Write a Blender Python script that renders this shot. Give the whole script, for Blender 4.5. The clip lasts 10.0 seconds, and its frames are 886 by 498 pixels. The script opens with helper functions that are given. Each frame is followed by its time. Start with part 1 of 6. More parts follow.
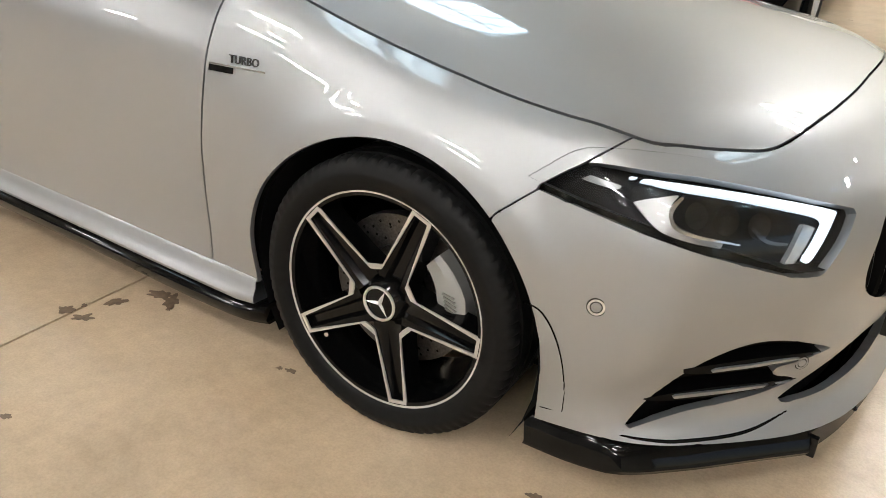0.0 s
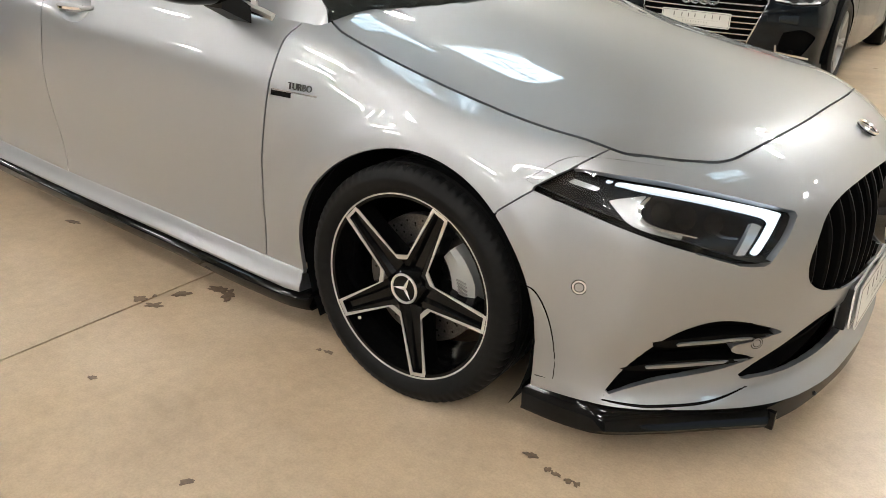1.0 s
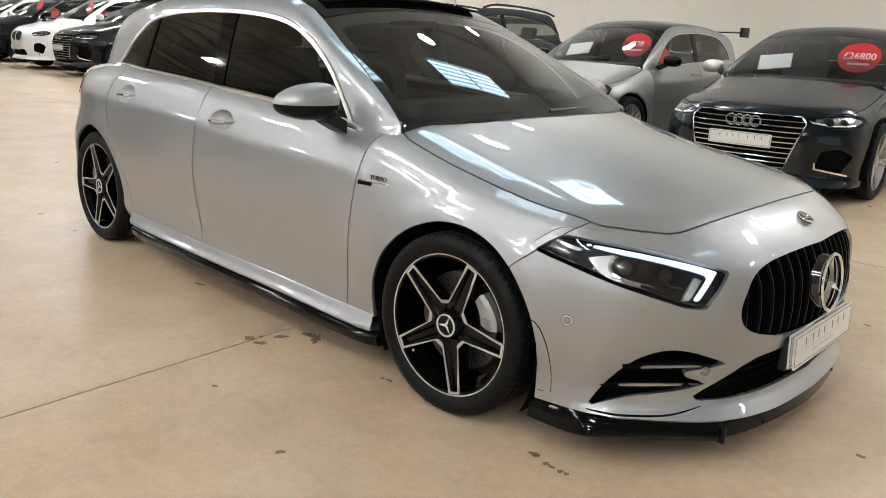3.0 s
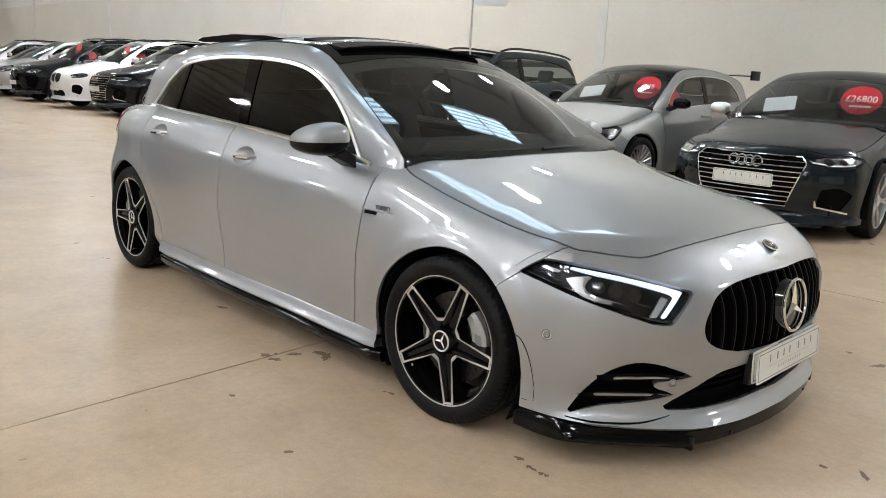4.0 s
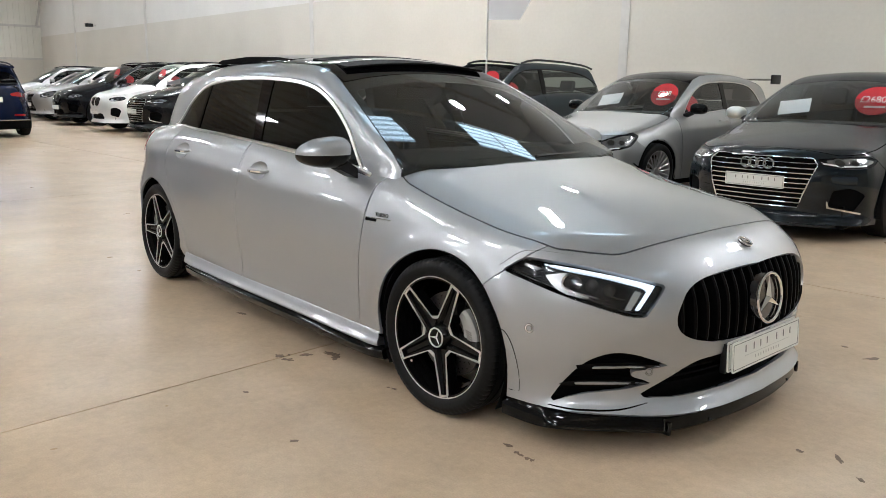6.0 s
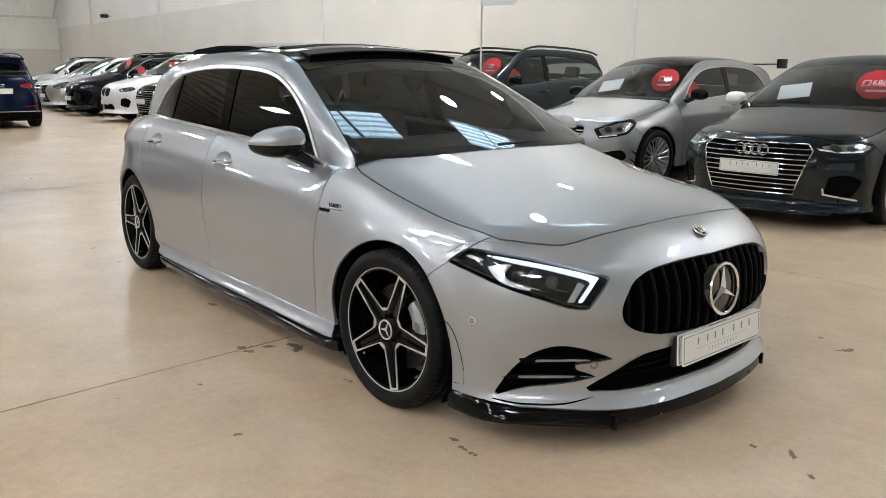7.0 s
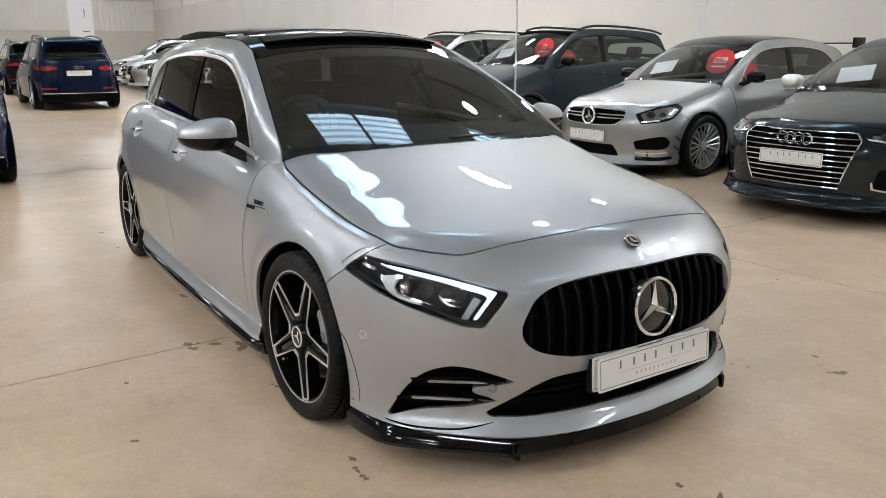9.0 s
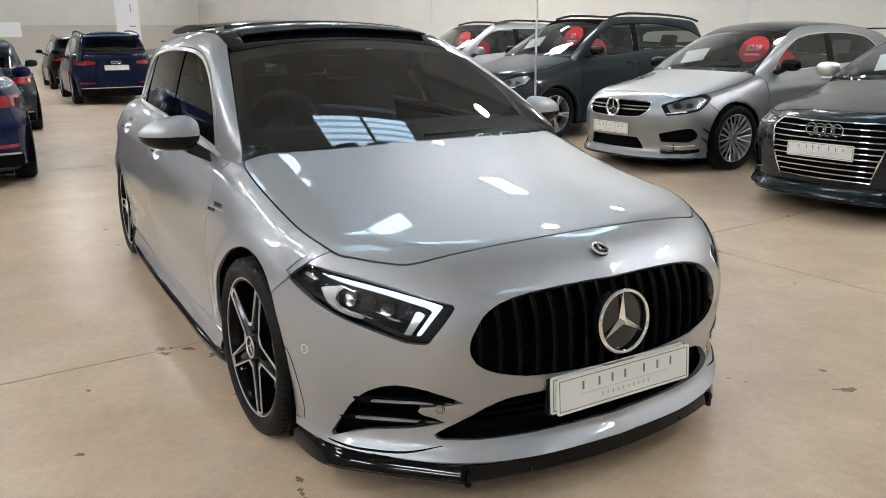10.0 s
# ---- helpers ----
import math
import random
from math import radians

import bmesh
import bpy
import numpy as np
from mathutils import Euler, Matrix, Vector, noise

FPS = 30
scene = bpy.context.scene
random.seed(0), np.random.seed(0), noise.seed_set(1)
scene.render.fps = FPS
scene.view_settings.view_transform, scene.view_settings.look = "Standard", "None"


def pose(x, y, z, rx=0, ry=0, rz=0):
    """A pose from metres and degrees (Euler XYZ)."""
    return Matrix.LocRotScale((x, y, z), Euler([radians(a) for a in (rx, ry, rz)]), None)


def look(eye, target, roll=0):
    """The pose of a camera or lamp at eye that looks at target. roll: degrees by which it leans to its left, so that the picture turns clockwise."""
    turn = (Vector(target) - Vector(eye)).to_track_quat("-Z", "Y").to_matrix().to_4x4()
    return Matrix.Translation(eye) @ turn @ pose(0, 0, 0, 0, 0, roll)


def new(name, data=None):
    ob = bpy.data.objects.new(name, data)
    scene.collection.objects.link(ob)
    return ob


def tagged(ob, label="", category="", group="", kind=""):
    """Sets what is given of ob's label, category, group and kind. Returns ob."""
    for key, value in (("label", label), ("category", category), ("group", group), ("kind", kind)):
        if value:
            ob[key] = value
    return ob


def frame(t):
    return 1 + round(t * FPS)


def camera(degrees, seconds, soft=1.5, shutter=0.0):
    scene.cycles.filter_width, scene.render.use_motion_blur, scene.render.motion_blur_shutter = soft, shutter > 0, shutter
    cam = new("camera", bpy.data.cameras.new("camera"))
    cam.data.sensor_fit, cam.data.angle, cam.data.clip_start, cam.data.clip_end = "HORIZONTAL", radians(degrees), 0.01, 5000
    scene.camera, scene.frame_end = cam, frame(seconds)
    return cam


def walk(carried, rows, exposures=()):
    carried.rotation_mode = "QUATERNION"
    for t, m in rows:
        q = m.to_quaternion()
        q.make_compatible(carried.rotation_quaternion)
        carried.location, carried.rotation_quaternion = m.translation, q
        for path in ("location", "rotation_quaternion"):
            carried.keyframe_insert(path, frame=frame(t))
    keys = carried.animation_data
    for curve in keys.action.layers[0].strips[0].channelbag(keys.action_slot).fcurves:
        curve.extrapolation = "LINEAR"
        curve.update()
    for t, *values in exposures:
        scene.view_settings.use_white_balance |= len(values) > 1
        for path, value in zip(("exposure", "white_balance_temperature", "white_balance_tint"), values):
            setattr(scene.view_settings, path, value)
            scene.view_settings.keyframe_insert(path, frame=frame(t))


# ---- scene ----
cam = camera(59.6, 10.0, 0.75)
PATH = [
    (0, (0.861, -1.915, 1.125), (-0.126, -0.427, 0.224), 2.7),
    (0.5, (0.964, -2.034, 1.141), (-0.074, -0.553, 0.288), 2.8),
    (1, (1.094, -2.151, 1.162), (-0.005, -0.687, 0.358), 2.7),
    (1.5, (1.25, -2.242, 1.185), (0.089, -0.796, 0.438), 2.7),
    (2, (1.386, -2.354, 1.194), (0.158, -0.928, 0.515), 2.5),
    (2.5, (1.499, -2.49, 1.222), (0.215, -1.081, 0.615), 2.4),
    (3.8, (1.863, -2.693, 1.251), (0.477, -1.325, 0.793), 2.7),
    (4, (1.902, -2.716, 1.256), (0.507, -1.353, 0.812), 2.6),
    (4.5, (1.967, -2.777, 1.258), (0.552, -1.429, 0.837), 2.4),
    (5, (2.036, -2.831, 1.258), (0.605, -1.496, 0.847), 1.9),
    (5.5, (2.081, -2.802, 1.267), (0.635, -1.483, 0.858), 1.3),
    (7, (2.296, -2.495, 1.269), (0.804, -1.24, 0.823), 0.3),
    (7.5, (2.287, -2.338, 1.287), (0.79, -1.096, 0.821), -0.1),
    (8, (2.311, -2.203, 1.295), (0.783, -1.004, 0.817), -0.3),
    (8.5, (2.405, -2.01, 1.303), (0.827, -0.881, 0.815), -0.0),
    (9, (2.483, -1.855, 1.307), (0.865, -0.79, 0.81), -0.0),
    (9.5, (2.481, -1.686, 1.298), (0.827, -0.685, 0.788), -0.2),
    (10, (2.474, -1.509, 1.31), (0.799, -0.547, 0.791), -0.7),
]
EXPOSURES = [(0.0, 0.80, 6300, 10), (1.0, 0.73, 6300, 10), (2.5, 0.67, 6200, 9.5), (4.0, 0.52, 5900, 10), (5.5, 0.51, 5850, 10), (10.0, 0.57, 5750, 10)]
walk(cam, [(t, look(eye, target, roll)) for t, eye, target, roll in PATH], EXPOSURES)

# ---- light ----
world = bpy.data.worlds.new("world")
scene.world = world
world.use_nodes = True
sky = world.node_tree.nodes.new("ShaderNodeTexSky")
sky.sky_type, sky.sun_disc = "NISHITA", False
sky.sun_elevation, sky.sun_rotation = radians(40), radians(120)
world.node_tree.links.new(sky.outputs[0], world.node_tree.nodes["Background"].inputs[0])
world.node_tree.nodes["Background"].inputs[1].default_value = 0.05

LAMP = 55.0        # strength of the roof lights
HIGHBAY = 130.0     # strength of the round lamps


# ---- materials ----
def material(name, color, rough=0.5, metal=0.0, coat=0.0, spec=0.5, grain=0.0, grain_scale=40.0, stain=0.0,
             stain_scale=2.0, bump=0.0, bump_scale=120.0, emit=0.0, emit_color=None, rough_var=0.0, piece=0.0):
    m = bpy.data.materials.new(name)
    m.use_nodes = True
    nt = m.node_tree
    b = nt.nodes["Principled BSDF"]
    b.inputs["Base Color"].default_value = (*color, 1)
    b.inputs["Roughness"].default_value = rough
    b.inputs["Metallic"].default_value = metal
    b.inputs["Coat Weight"].default_value = coat
    b.inputs["Coat Roughness"].default_value, b.inputs["Coat IOR"].default_value = 0.02, 1.58
    b.inputs["Specular IOR Level"].default_value = spec
    geo = nt.nodes.new("ShaderNodeNewGeometry")

    def noise_at(scale, detail):
        n = nt.nodes.new("ShaderNodeTexNoise")
        n.inputs["Scale"].default_value, n.inputs["Detail"].default_value = scale, detail
        nt.links.new(geo.outputs["Position"], n.inputs["Vector"])
        return n.outputs["Fac"]

    def scaled(fac, lo, hi):
        r = nt.nodes.new("ShaderNodeMapRange")
        r.inputs["From Min"].default_value, r.inputs["From Max"].default_value = 0.3, 0.7
        r.inputs["To Min"].default_value, r.inputs["To Max"].default_value = lo, hi
        nt.links.new(fac, r.inputs["Value"])
        return r.outputs[0]

    col = None
    for amount, scale, detail in ((grain, grain_scale, 4), (stain, stain_scale, 6)):
        if amount:
            mix = nt.nodes.new("ShaderNodeMix")
            mix.data_type, mix.blend_type = "RGBA", "MULTIPLY"
            mix.inputs[0].default_value = 1
            if col is None:
                mix.inputs["A"].default_value = (*color, 1)
            else:
                nt.links.new(col, mix.inputs["A"])
            nt.links.new(scaled(noise_at(scale, detail), 1 - amount, 1 + amount), mix.inputs["B"])
            col = mix.outputs["Result"]
    if col is not None:
        nt.links.new(col, b.inputs["Base Color"])
    if rough_var:
        nt.links.new(scaled(noise_at(stain_scale * 1.7, 5), max(0.02, rough - rough_var), rough + rough_var), b.inputs["Roughness"])
    if bump:
        bp = nt.nodes.new("ShaderNodeBump")
        bp.inputs["Strength"].default_value, bp.inputs["Distance"].default_value = bump, 0.002
        nt.links.new(noise_at(bump_scale, 3), bp.inputs["Height"])
        nt.links.new(bp.outputs[0], b.inputs["Normal"])
    if emit:
        b.inputs["Emission Color"].default_value = (*(emit_color or color), 1)
        b.inputs["Emission Strength"].default_value = emit
    return m


def glass_material(name, tint, alpha, ior=1.62):
    """Tinted car glass: sees through a share of the light, and mirrors the hall."""
    m = bpy.data.materials.new(name)
    m.use_nodes = True
    nt = m.node_tree
    nt.nodes.remove(nt.nodes["Principled BSDF"])
    out = nt.nodes["Material Output"]
    clear, gloss, mix, fres = (nt.nodes.new(n) for n in (
        "ShaderNodeBsdfTransparent", "ShaderNodeBsdfGlossy", "ShaderNodeMixShader", "ShaderNodeFresnel"))
    clear.inputs[0].default_value = (*[c * alpha for c in tint], 1)
    gloss.inputs[0].default_value, gloss.inputs["Roughness"].default_value = (1, 1, 1, 1), 0.01
    fres.inputs["IOR"].default_value = ior
    nt.links.new(fres.outputs[0], mix.inputs[0])
    nt.links.new(clear.outputs[0], mix.inputs[1])
    nt.links.new(gloss.outputs[0], mix.inputs[2])
    nt.links.new(mix.outputs[0], out.inputs["Surface"])
    return m


def paint(name, color, metal=0.55, rough=0.32, spec=0.5):
    return material(name, color, rough, metal, 1.0 if spec > 0.2 else 0.3, spec, grain=0.05, grain_scale=1400)


SILVER = paint("silver paint", (0.345, 0.356, 0.369), 0.78, 0.45)
TEAL = material("dark teal paint", (0.003, 0.006, 0.009), 0.25, 0.0, 0.42, 0.10, grain=0.05, grain_scale=1400)
SILVER2 = paint("polar silver paint", (0.27, 0.275, 0.28), 0.8, 0.42)
SLATE = paint("dark slate paint", (0.018, 0.024, 0.027), 0.0, 0.3, 0.05)
PALE = paint("pale silver paint", (0.38, 0.38, 0.37), 0.8, 0.42)
BLACKP = paint("black paint", (0.004, 0.004, 0.005), 0.0, 0.2, 0.1)
WHITEP = paint("white paint", (0.78, 0.78, 0.76), 0.0, 0.3)
GREYP = paint("mid grey paint", (0.22, 0.23, 0.24), 0.6, 0.33)
BLUEP = paint("deep blue paint", (0.004, 0.009, 0.045), 0.0, 0.25, 0.1)
NAVYP = paint("navy paint", (0.003, 0.007, 0.024), 0.0, 0.25, 0.08)
GLOSSBLACK = material("gloss black plastic", (0.0025, 0.0025, 0.0025), 0.06, spec=0.22)
BLACK = material("black plastic", (0.006, 0.006, 0.006), 0.45, spec=0.35, bump=0.1, bump_scale=900)
# near-zero colour; on backings and slots it replaces the shade of a hollow
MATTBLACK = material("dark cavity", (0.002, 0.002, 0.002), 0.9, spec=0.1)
LINER = material("wheel arch felt", (0.003, 0.003, 0.003), 0.95, spec=0.1, bump=0.4, bump_scale=500)
RUBBER = material("tyre rubber", (0.0055, 0.0055, 0.0055), 0.55, spec=0.14, grain=0.2, grain_scale=60, bump=0.15, bump_scale=700)
CHROME = material("chrome", (0.82, 0.82, 0.82), 0.06, 1.0)
SLATBLACK = material("dark grille plastic", (0.002, 0.002, 0.002), 0.35, spec=0.06)
SATIN = material("satin chrome", (0.80, 0.80, 0.79), 0.32, 1.0)
MACHINED = material("machined alloy", (0.56, 0.545, 0.515), 0.5, 0.7, coat=0.3, grain=0.08, grain_scale=900)
ALLOYBLACK = material("gloss black alloy", (0.0025, 0.0025, 0.0025), 0.14, spec=0.2)
ALLOYGREY = material("grey alloy", (0.36, 0.36, 0.36), 0.3, 0.8, 0.5)
DISC = material("brake disc", (0.10, 0.092, 0.085), 0.42, 0.9, grain=0.3, grain_scale=200)
CALIPER = material("grey brake caliper", (0.30, 0.30, 0.29), 0.4, 0.3, 0.3)
GLASS = glass_material("tinted glass", (0.80, 0.88, 0.85), 0.52, 1.48)
PRIVACY = glass_material("privacy glass", (0.7, 0.72, 0.72), 0.10)
CLEARGLASS = glass_material("clear glass", (0.84, 0.9, 0.88), 0.68, 1.62)
SUVGLASS = glass_material("green tinted glass", (0.75, 0.9, 0.85), 0.30)
LENS = glass_material("clear lens", (0.95, 0.96, 0.97), 0.93, 1.42)
DARKGLASS = material("black roof glass", (0.004, 0.004, 0.005), 0.03, coat=0.5)
LAMPBODY = material("dark lamp housing", (0.003, 0.003, 0.0035), 0.35, spec=0.12)
DARKCHROME = material("dark chrome", (0.16, 0.16, 0.16), 0.15, 1.0)
BEZEL = material("grey lamp bezel", (0.42, 0.42, 0.42), 0.3, 0.7)
DRL = material("daytime running light", (0.9, 0.95, 1.0), 0.2, emit=0.6, emit_color=(0.82, 0.93, 1.0))
LIGHTSTRIP = material("pale light strip", (0.75, 0.77, 0.8), 0.2, 0.2, coat=0.6)
LIGHTGUIDE = material("light guide", (0.55, 0.58, 0.6), 0.12, 0.6, coat=0.6)
REDLENS = material("red lamp lens", (0.24, 0.005, 0.008), 0.1, coat=1.0)
PLATE = material("plate white", (0.72, 0.72, 0.68), 0.35, coat=0.3)
PRINT = material("plate print", (0.16, 0.16, 0.15), 0.5)
PRINTGREY = material("plate print grey", (0.4, 0.4, 0.38), 0.5)
PAPER = material("white paper", (0.85, 0.85, 0.85), 0.8)
ROUNDEL = material("red sticker", (0.62, 0.02, 0.03), 0.4)
WHITEINK = material("white ink", (0.85, 0.85, 0.85), 0.5)
SEAT = material("black seat cloth", (0.009, 0.009, 0.01), 0.8, bump=0.3, bump_scale=400)
DASH = material("dashboard plastic", (0.008, 0.008, 0.009), 0.6, bump=0.2, bump_scale=600)
CARPET = material("dark carpet", (0.015, 0.015, 0.016), 0.95)
CREAM = material("cream block wall paint", (0.55, 0.525, 0.465), 0.75, stain=0.04, stain_scale=0.6, grain=0.02, grain_scale=15, bump=0.2, bump_scale=60)
UPPERWALL = material("upper wall paint", (0.62, 0.61, 0.575), 0.75, stain=0.05, stain_scale=0.5, grain=0.02, grain_scale=15)
CLADDING = material("white steel cladding", (0.66, 0.65, 0.585), 0.5, stain=0.05, stain_scale=0.7)
# out-of-view wall; its dark tone is set only to dim the flanks' reflections
SOUTHWALL = material("dark grey block wall paint", (0.22, 0.213, 0.20), 0.75, stain=0.06, stain_scale=0.6, bump=0.2, bump_scale=60)
STEEL = material("painted steel column", (0.52, 0.51, 0.48), 0.5, stain=0.08, stain_scale=3)
ROOFPANEL = material("roof sheet", (0.52, 0.55, 0.57), 0.6, stain=0.06, stain_scale=1)
DAYLIGHT = material("roof light sheet", (0.9, 0.95, 1.0), 0.5, emit=LAMP * 0.093, emit_color=(0.70, 0.90, 1.0))
SHEET = material("roof light frame sheet", (0.55, 0.62, 0.66), 0.5, emit=LAMP * 0.033, emit_color=(0.62, 0.86, 1.0))
LAMPINNER = material("lamp reflector", (0.24, 0.245, 0.25), 0.25, 0.8)
NETTING = material("black roof netting", (0.004, 0.004, 0.004), 0.7, spec=0.1, bump=0.4, bump_scale=900)
ROOFGLASS = material("black roof glass panel", (0.003, 0.003, 0.0035), 0.06, spec=0.2)
LEDPANEL = material("led panel", (1, 0.97, 0.92), 0.5, emit=LAMP, emit_color=(1.0, 0.965, 0.91))
HIGHBAYGLOW = material("high bay lamp glass", (1, 0.97, 0.9), 0.5, emit=HIGHBAY, emit_color=(1.0, 0.95, 0.86))
FABRIC = material("white flag fabric", (0.82, 0.82, 0.83), 0.8)


def concrete():
    m = material("sealed concrete", (0.40, 0.33, 0.25), 0.30)
    nt = m.node_tree
    b = nt.nodes["Principled BSDF"]
    geo = nt.nodes.new("ShaderNodeNewGeometry")

    def tex(scale, detail, rough=0.6, dist=0.0):
        n = nt.nodes.new("ShaderNodeTexNoise")
        for k, v in (("Scale", scale), ("Detail", detail), ("Roughness", rough), ("Distortion", dist)):
            n.inputs[k].default_value = v
        nt.links.new(geo.outputs["Position"], n.inputs["Vector"])
        return n.outputs["Fac"]

    def ramp(fac, stops):
        r = nt.nodes.new("ShaderNodeValToRGB")
        r.color_ramp.elements[0].position, r.color_ramp.elements[1].position = stops[0][0], stops[-1][0]
        for s in stops[1:-1]:
            r.color_ramp.elements.new(s[0])
        for e, s in zip(r.color_ramp.elements, stops):
            e.color = (*s[1], 1)
        nt.links.new(fac, r.inputs[0])
        return r.outputs[0]

    def mult(a, b2):
        mix = nt.nodes.new("ShaderNodeMix")
        mix.data_type, mix.blend_type = "RGBA", "MULTIPLY"
        mix.inputs[0].default_value = 1
        nt.links.new(a, mix.inputs["A"])
        nt.links.new(b2, mix.inputs["B"])
        return mix.outputs["Result"]

    base = ramp(tex(1.1, 5, 0.55), [(0.3, (0.445, 0.335, 0.222)), (0.5, (0.505, 0.390, 0.268)), (0.7, (0.555, 0.445, 0.325))])
    cloud = ramp(tex(3.4, 6, 0.68), [(0.3, (0.86, 0.855, 0.84)), (0.7, (1.10, 1.10, 1.10))])
    fine = ramp(tex(26, 6, 0.7), [(0.3, (0.90, 0.895, 0.885)), (0.7, (1.08, 1.08, 1.08))])
    speck = ramp(tex(160, 3), [(0.3, (0.9, 0.9, 0.9)), (0.6, (1.03, 1.03, 1.03))])
    nt.links.new(mult(mult(mult(base, cloud), fine), speck), b.inputs["Base Color"])
    r = nt.nodes.new("ShaderNodeMapRange")
    for k, v in (("From Min", 0.2), ("From Max", 0.8), ("To Min", 0.26), ("To Max", 0.36)):
        r.inputs[k].default_value = v
    nt.links.new(tex(4.0, 3), r.inputs["Value"])
    nt.links.new(r.outputs[0], b.inputs["Roughness"])
    bp = nt.nodes.new("ShaderNodeBump")
    bp.inputs["Strength"].default_value, bp.inputs["Distance"].default_value = 0.12, 0.002
    nt.links.new(tex(30, 4), bp.inputs["Height"])
    nt.links.new(bp.outputs[0], b.inputs["Normal"])
    return m


CONCRETE = concrete()
DARKSTAIN = material("dark stain", (0.15, 0.10, 0.065), 0.4, grain=0.3, grain_scale=60)
YARD = material("grass and tarmac", (0.09, 0.12, 0.05), 0.9, stain=0.3, stain_scale=0.2, grain=0.2, grain_scale=4)


# ---- mesh helpers ----
def thing(name, label, category, m=None, group="", kind=""):
    ob = new(name)
    if m is not None:
        ob.matrix_world = m
    return tagged(ob, label, category, group, kind)


def part(name, bm, mat, parent, label="", smooth=40):
    me = bpy.data.meshes.new(name)
    bm.to_mesh(me)
    bm.free()
    for mt in (mat if isinstance(mat, (list, tuple)) else (mat,)):
        me.materials.append(mt)
    if smooth:
        me.polygons.foreach_set("use_smooth", [True] * len(me.polygons))
        me.set_sharp_from_angle(angle=radians(smooth))
    ob = new(name, me)
    ob.parent = parent
    if label:
        ob["label"] = label
    return ob


def share(ob, parent, m, name=None):
    """Another part on the same mesh."""
    o = new(name or ob.name.split(".")[0], ob.data)
    o.parent, o.matrix_basis = parent, m
    if "label" in ob:
        o["label"] = ob["label"]
    return o


def box(x0, x1, y0, y1, z0, z1, bevel=0.0, bm=None):
    bm2 = bmesh.new()
    bmesh.ops.create_cube(bm2, size=1)
    for v in bm2.verts:
        v.co = Vector(((x0 + x1) / 2 + v.co.x * (x1 - x0), (y0 + y1) / 2 + v.co.y * (y1 - y0), (z0 + z1) / 2 + v.co.z * (z1 - z0)))
    if bevel:
        bmesh.ops.bevel(bm2, geom=bm2.edges[:], offset=bevel, segments=2, affect="EDGES", profile=0.7)
    return joined(bm, bm2)


def joined(bm, other, m=None):
    if m is not None:
        bmesh.ops.transform(other, matrix=m, verts=other.verts)
    if bm is None:
        return other
    me = bpy.data.meshes.new("tmp")
    other.to_mesh(me)
    other.free()
    bm.from_mesh(me)
    bpy.data.meshes.remove(me)
    return bm


def lathe(profile, n=48, axis="Y", mod=None):
    """Turns a profile of (radius, height) about an axis. mod(i, j, r) may change a radius."""
    bm = bmesh.new()
    rings = []
    for i in range(n):
        a = 2 * math.pi * i / n
        ring = []
        for j, (r, h) in enumerate(profile):
            r = mod(i, j, r) if mod else r
            c, s = r * math.cos(a), r * math.sin(a)
            ring.append(bm.verts.new((c, h, s) if axis == "Y" else (c, s, h) if axis == "Z" else (h, c, s)))
        rings.append(ring)
    for i in range(n):
        for j in range(len(profile) - 1):
            a, b = rings[i], rings[(i + 1) % n]
            bm.faces.new((a[j], b[j], b[j + 1], a[j + 1]))
    bmesh.ops.recalc_face_normals(bm, faces=bm.faces)
    return bm


def tube(points, r, n=8, closed=False, flat=1.0):
    """A round bar along points."""
    bm = bmesh.new()
    pts = [Vector(p) for p in points]
    rings = []
    k = len(pts)
    for i, p in enumerate(pts):
        a = pts[(i - 1) % k] if closed or i else p
        b = pts[(i + 1) % k] if closed or i < k - 1 else p
        t = (b - a).normalized()
        u = t.cross(Vector((0, 0, 1)))
        u = u.normalized() if u.length > 1e-4 else Vector((1, 0, 0))
        w = u.cross(t)
        rings.append([bm.verts.new(p + r * (math.cos(2 * math.pi * j / n) * u + flat * math.sin(2 * math.pi * j / n) * w)) for j in range(n)])
    for i in range(k if closed else k - 1):
        a, b = rings[i], rings[(i + 1) % k]
        for j in range(n):
            bm.faces.new((a[j], a[(j + 1) % n], b[(j + 1) % n], b[j]))
    if not closed:
        bm.faces.new(rings[0])
        bm.faces.new(rings[-1][::-1])
    bmesh.ops.recalc_face_normals(bm, faces=bm.faces)
    return bm


def prism(outline, thick, bm=None, m=None, bevel=0.0):
    """A plate with that outline in its x, y plane, thick in z."""
    b = bmesh.new()
    f = b.faces.new([b.verts.new((x, y, 0)) for x, y in outline])
    r = bmesh.ops.extrude_face_region(b, geom=[f])
    for v in r["geom"]:
        if isinstance(v, bmesh.types.BMVert):
            v.co.z += thick
    bmesh.ops.recalc_face_normals(b, faces=b.faces)
    if bevel:
        es = [e for e in b.edges if all(abs(v.co.z - thick) < 1e-6 for v in e.verts)]
        bmesh.ops.bevel(b, geom=es, offset=bevel, segments=2, affect="EDGES", profile=0.7)
    return joined(bm, b, m)


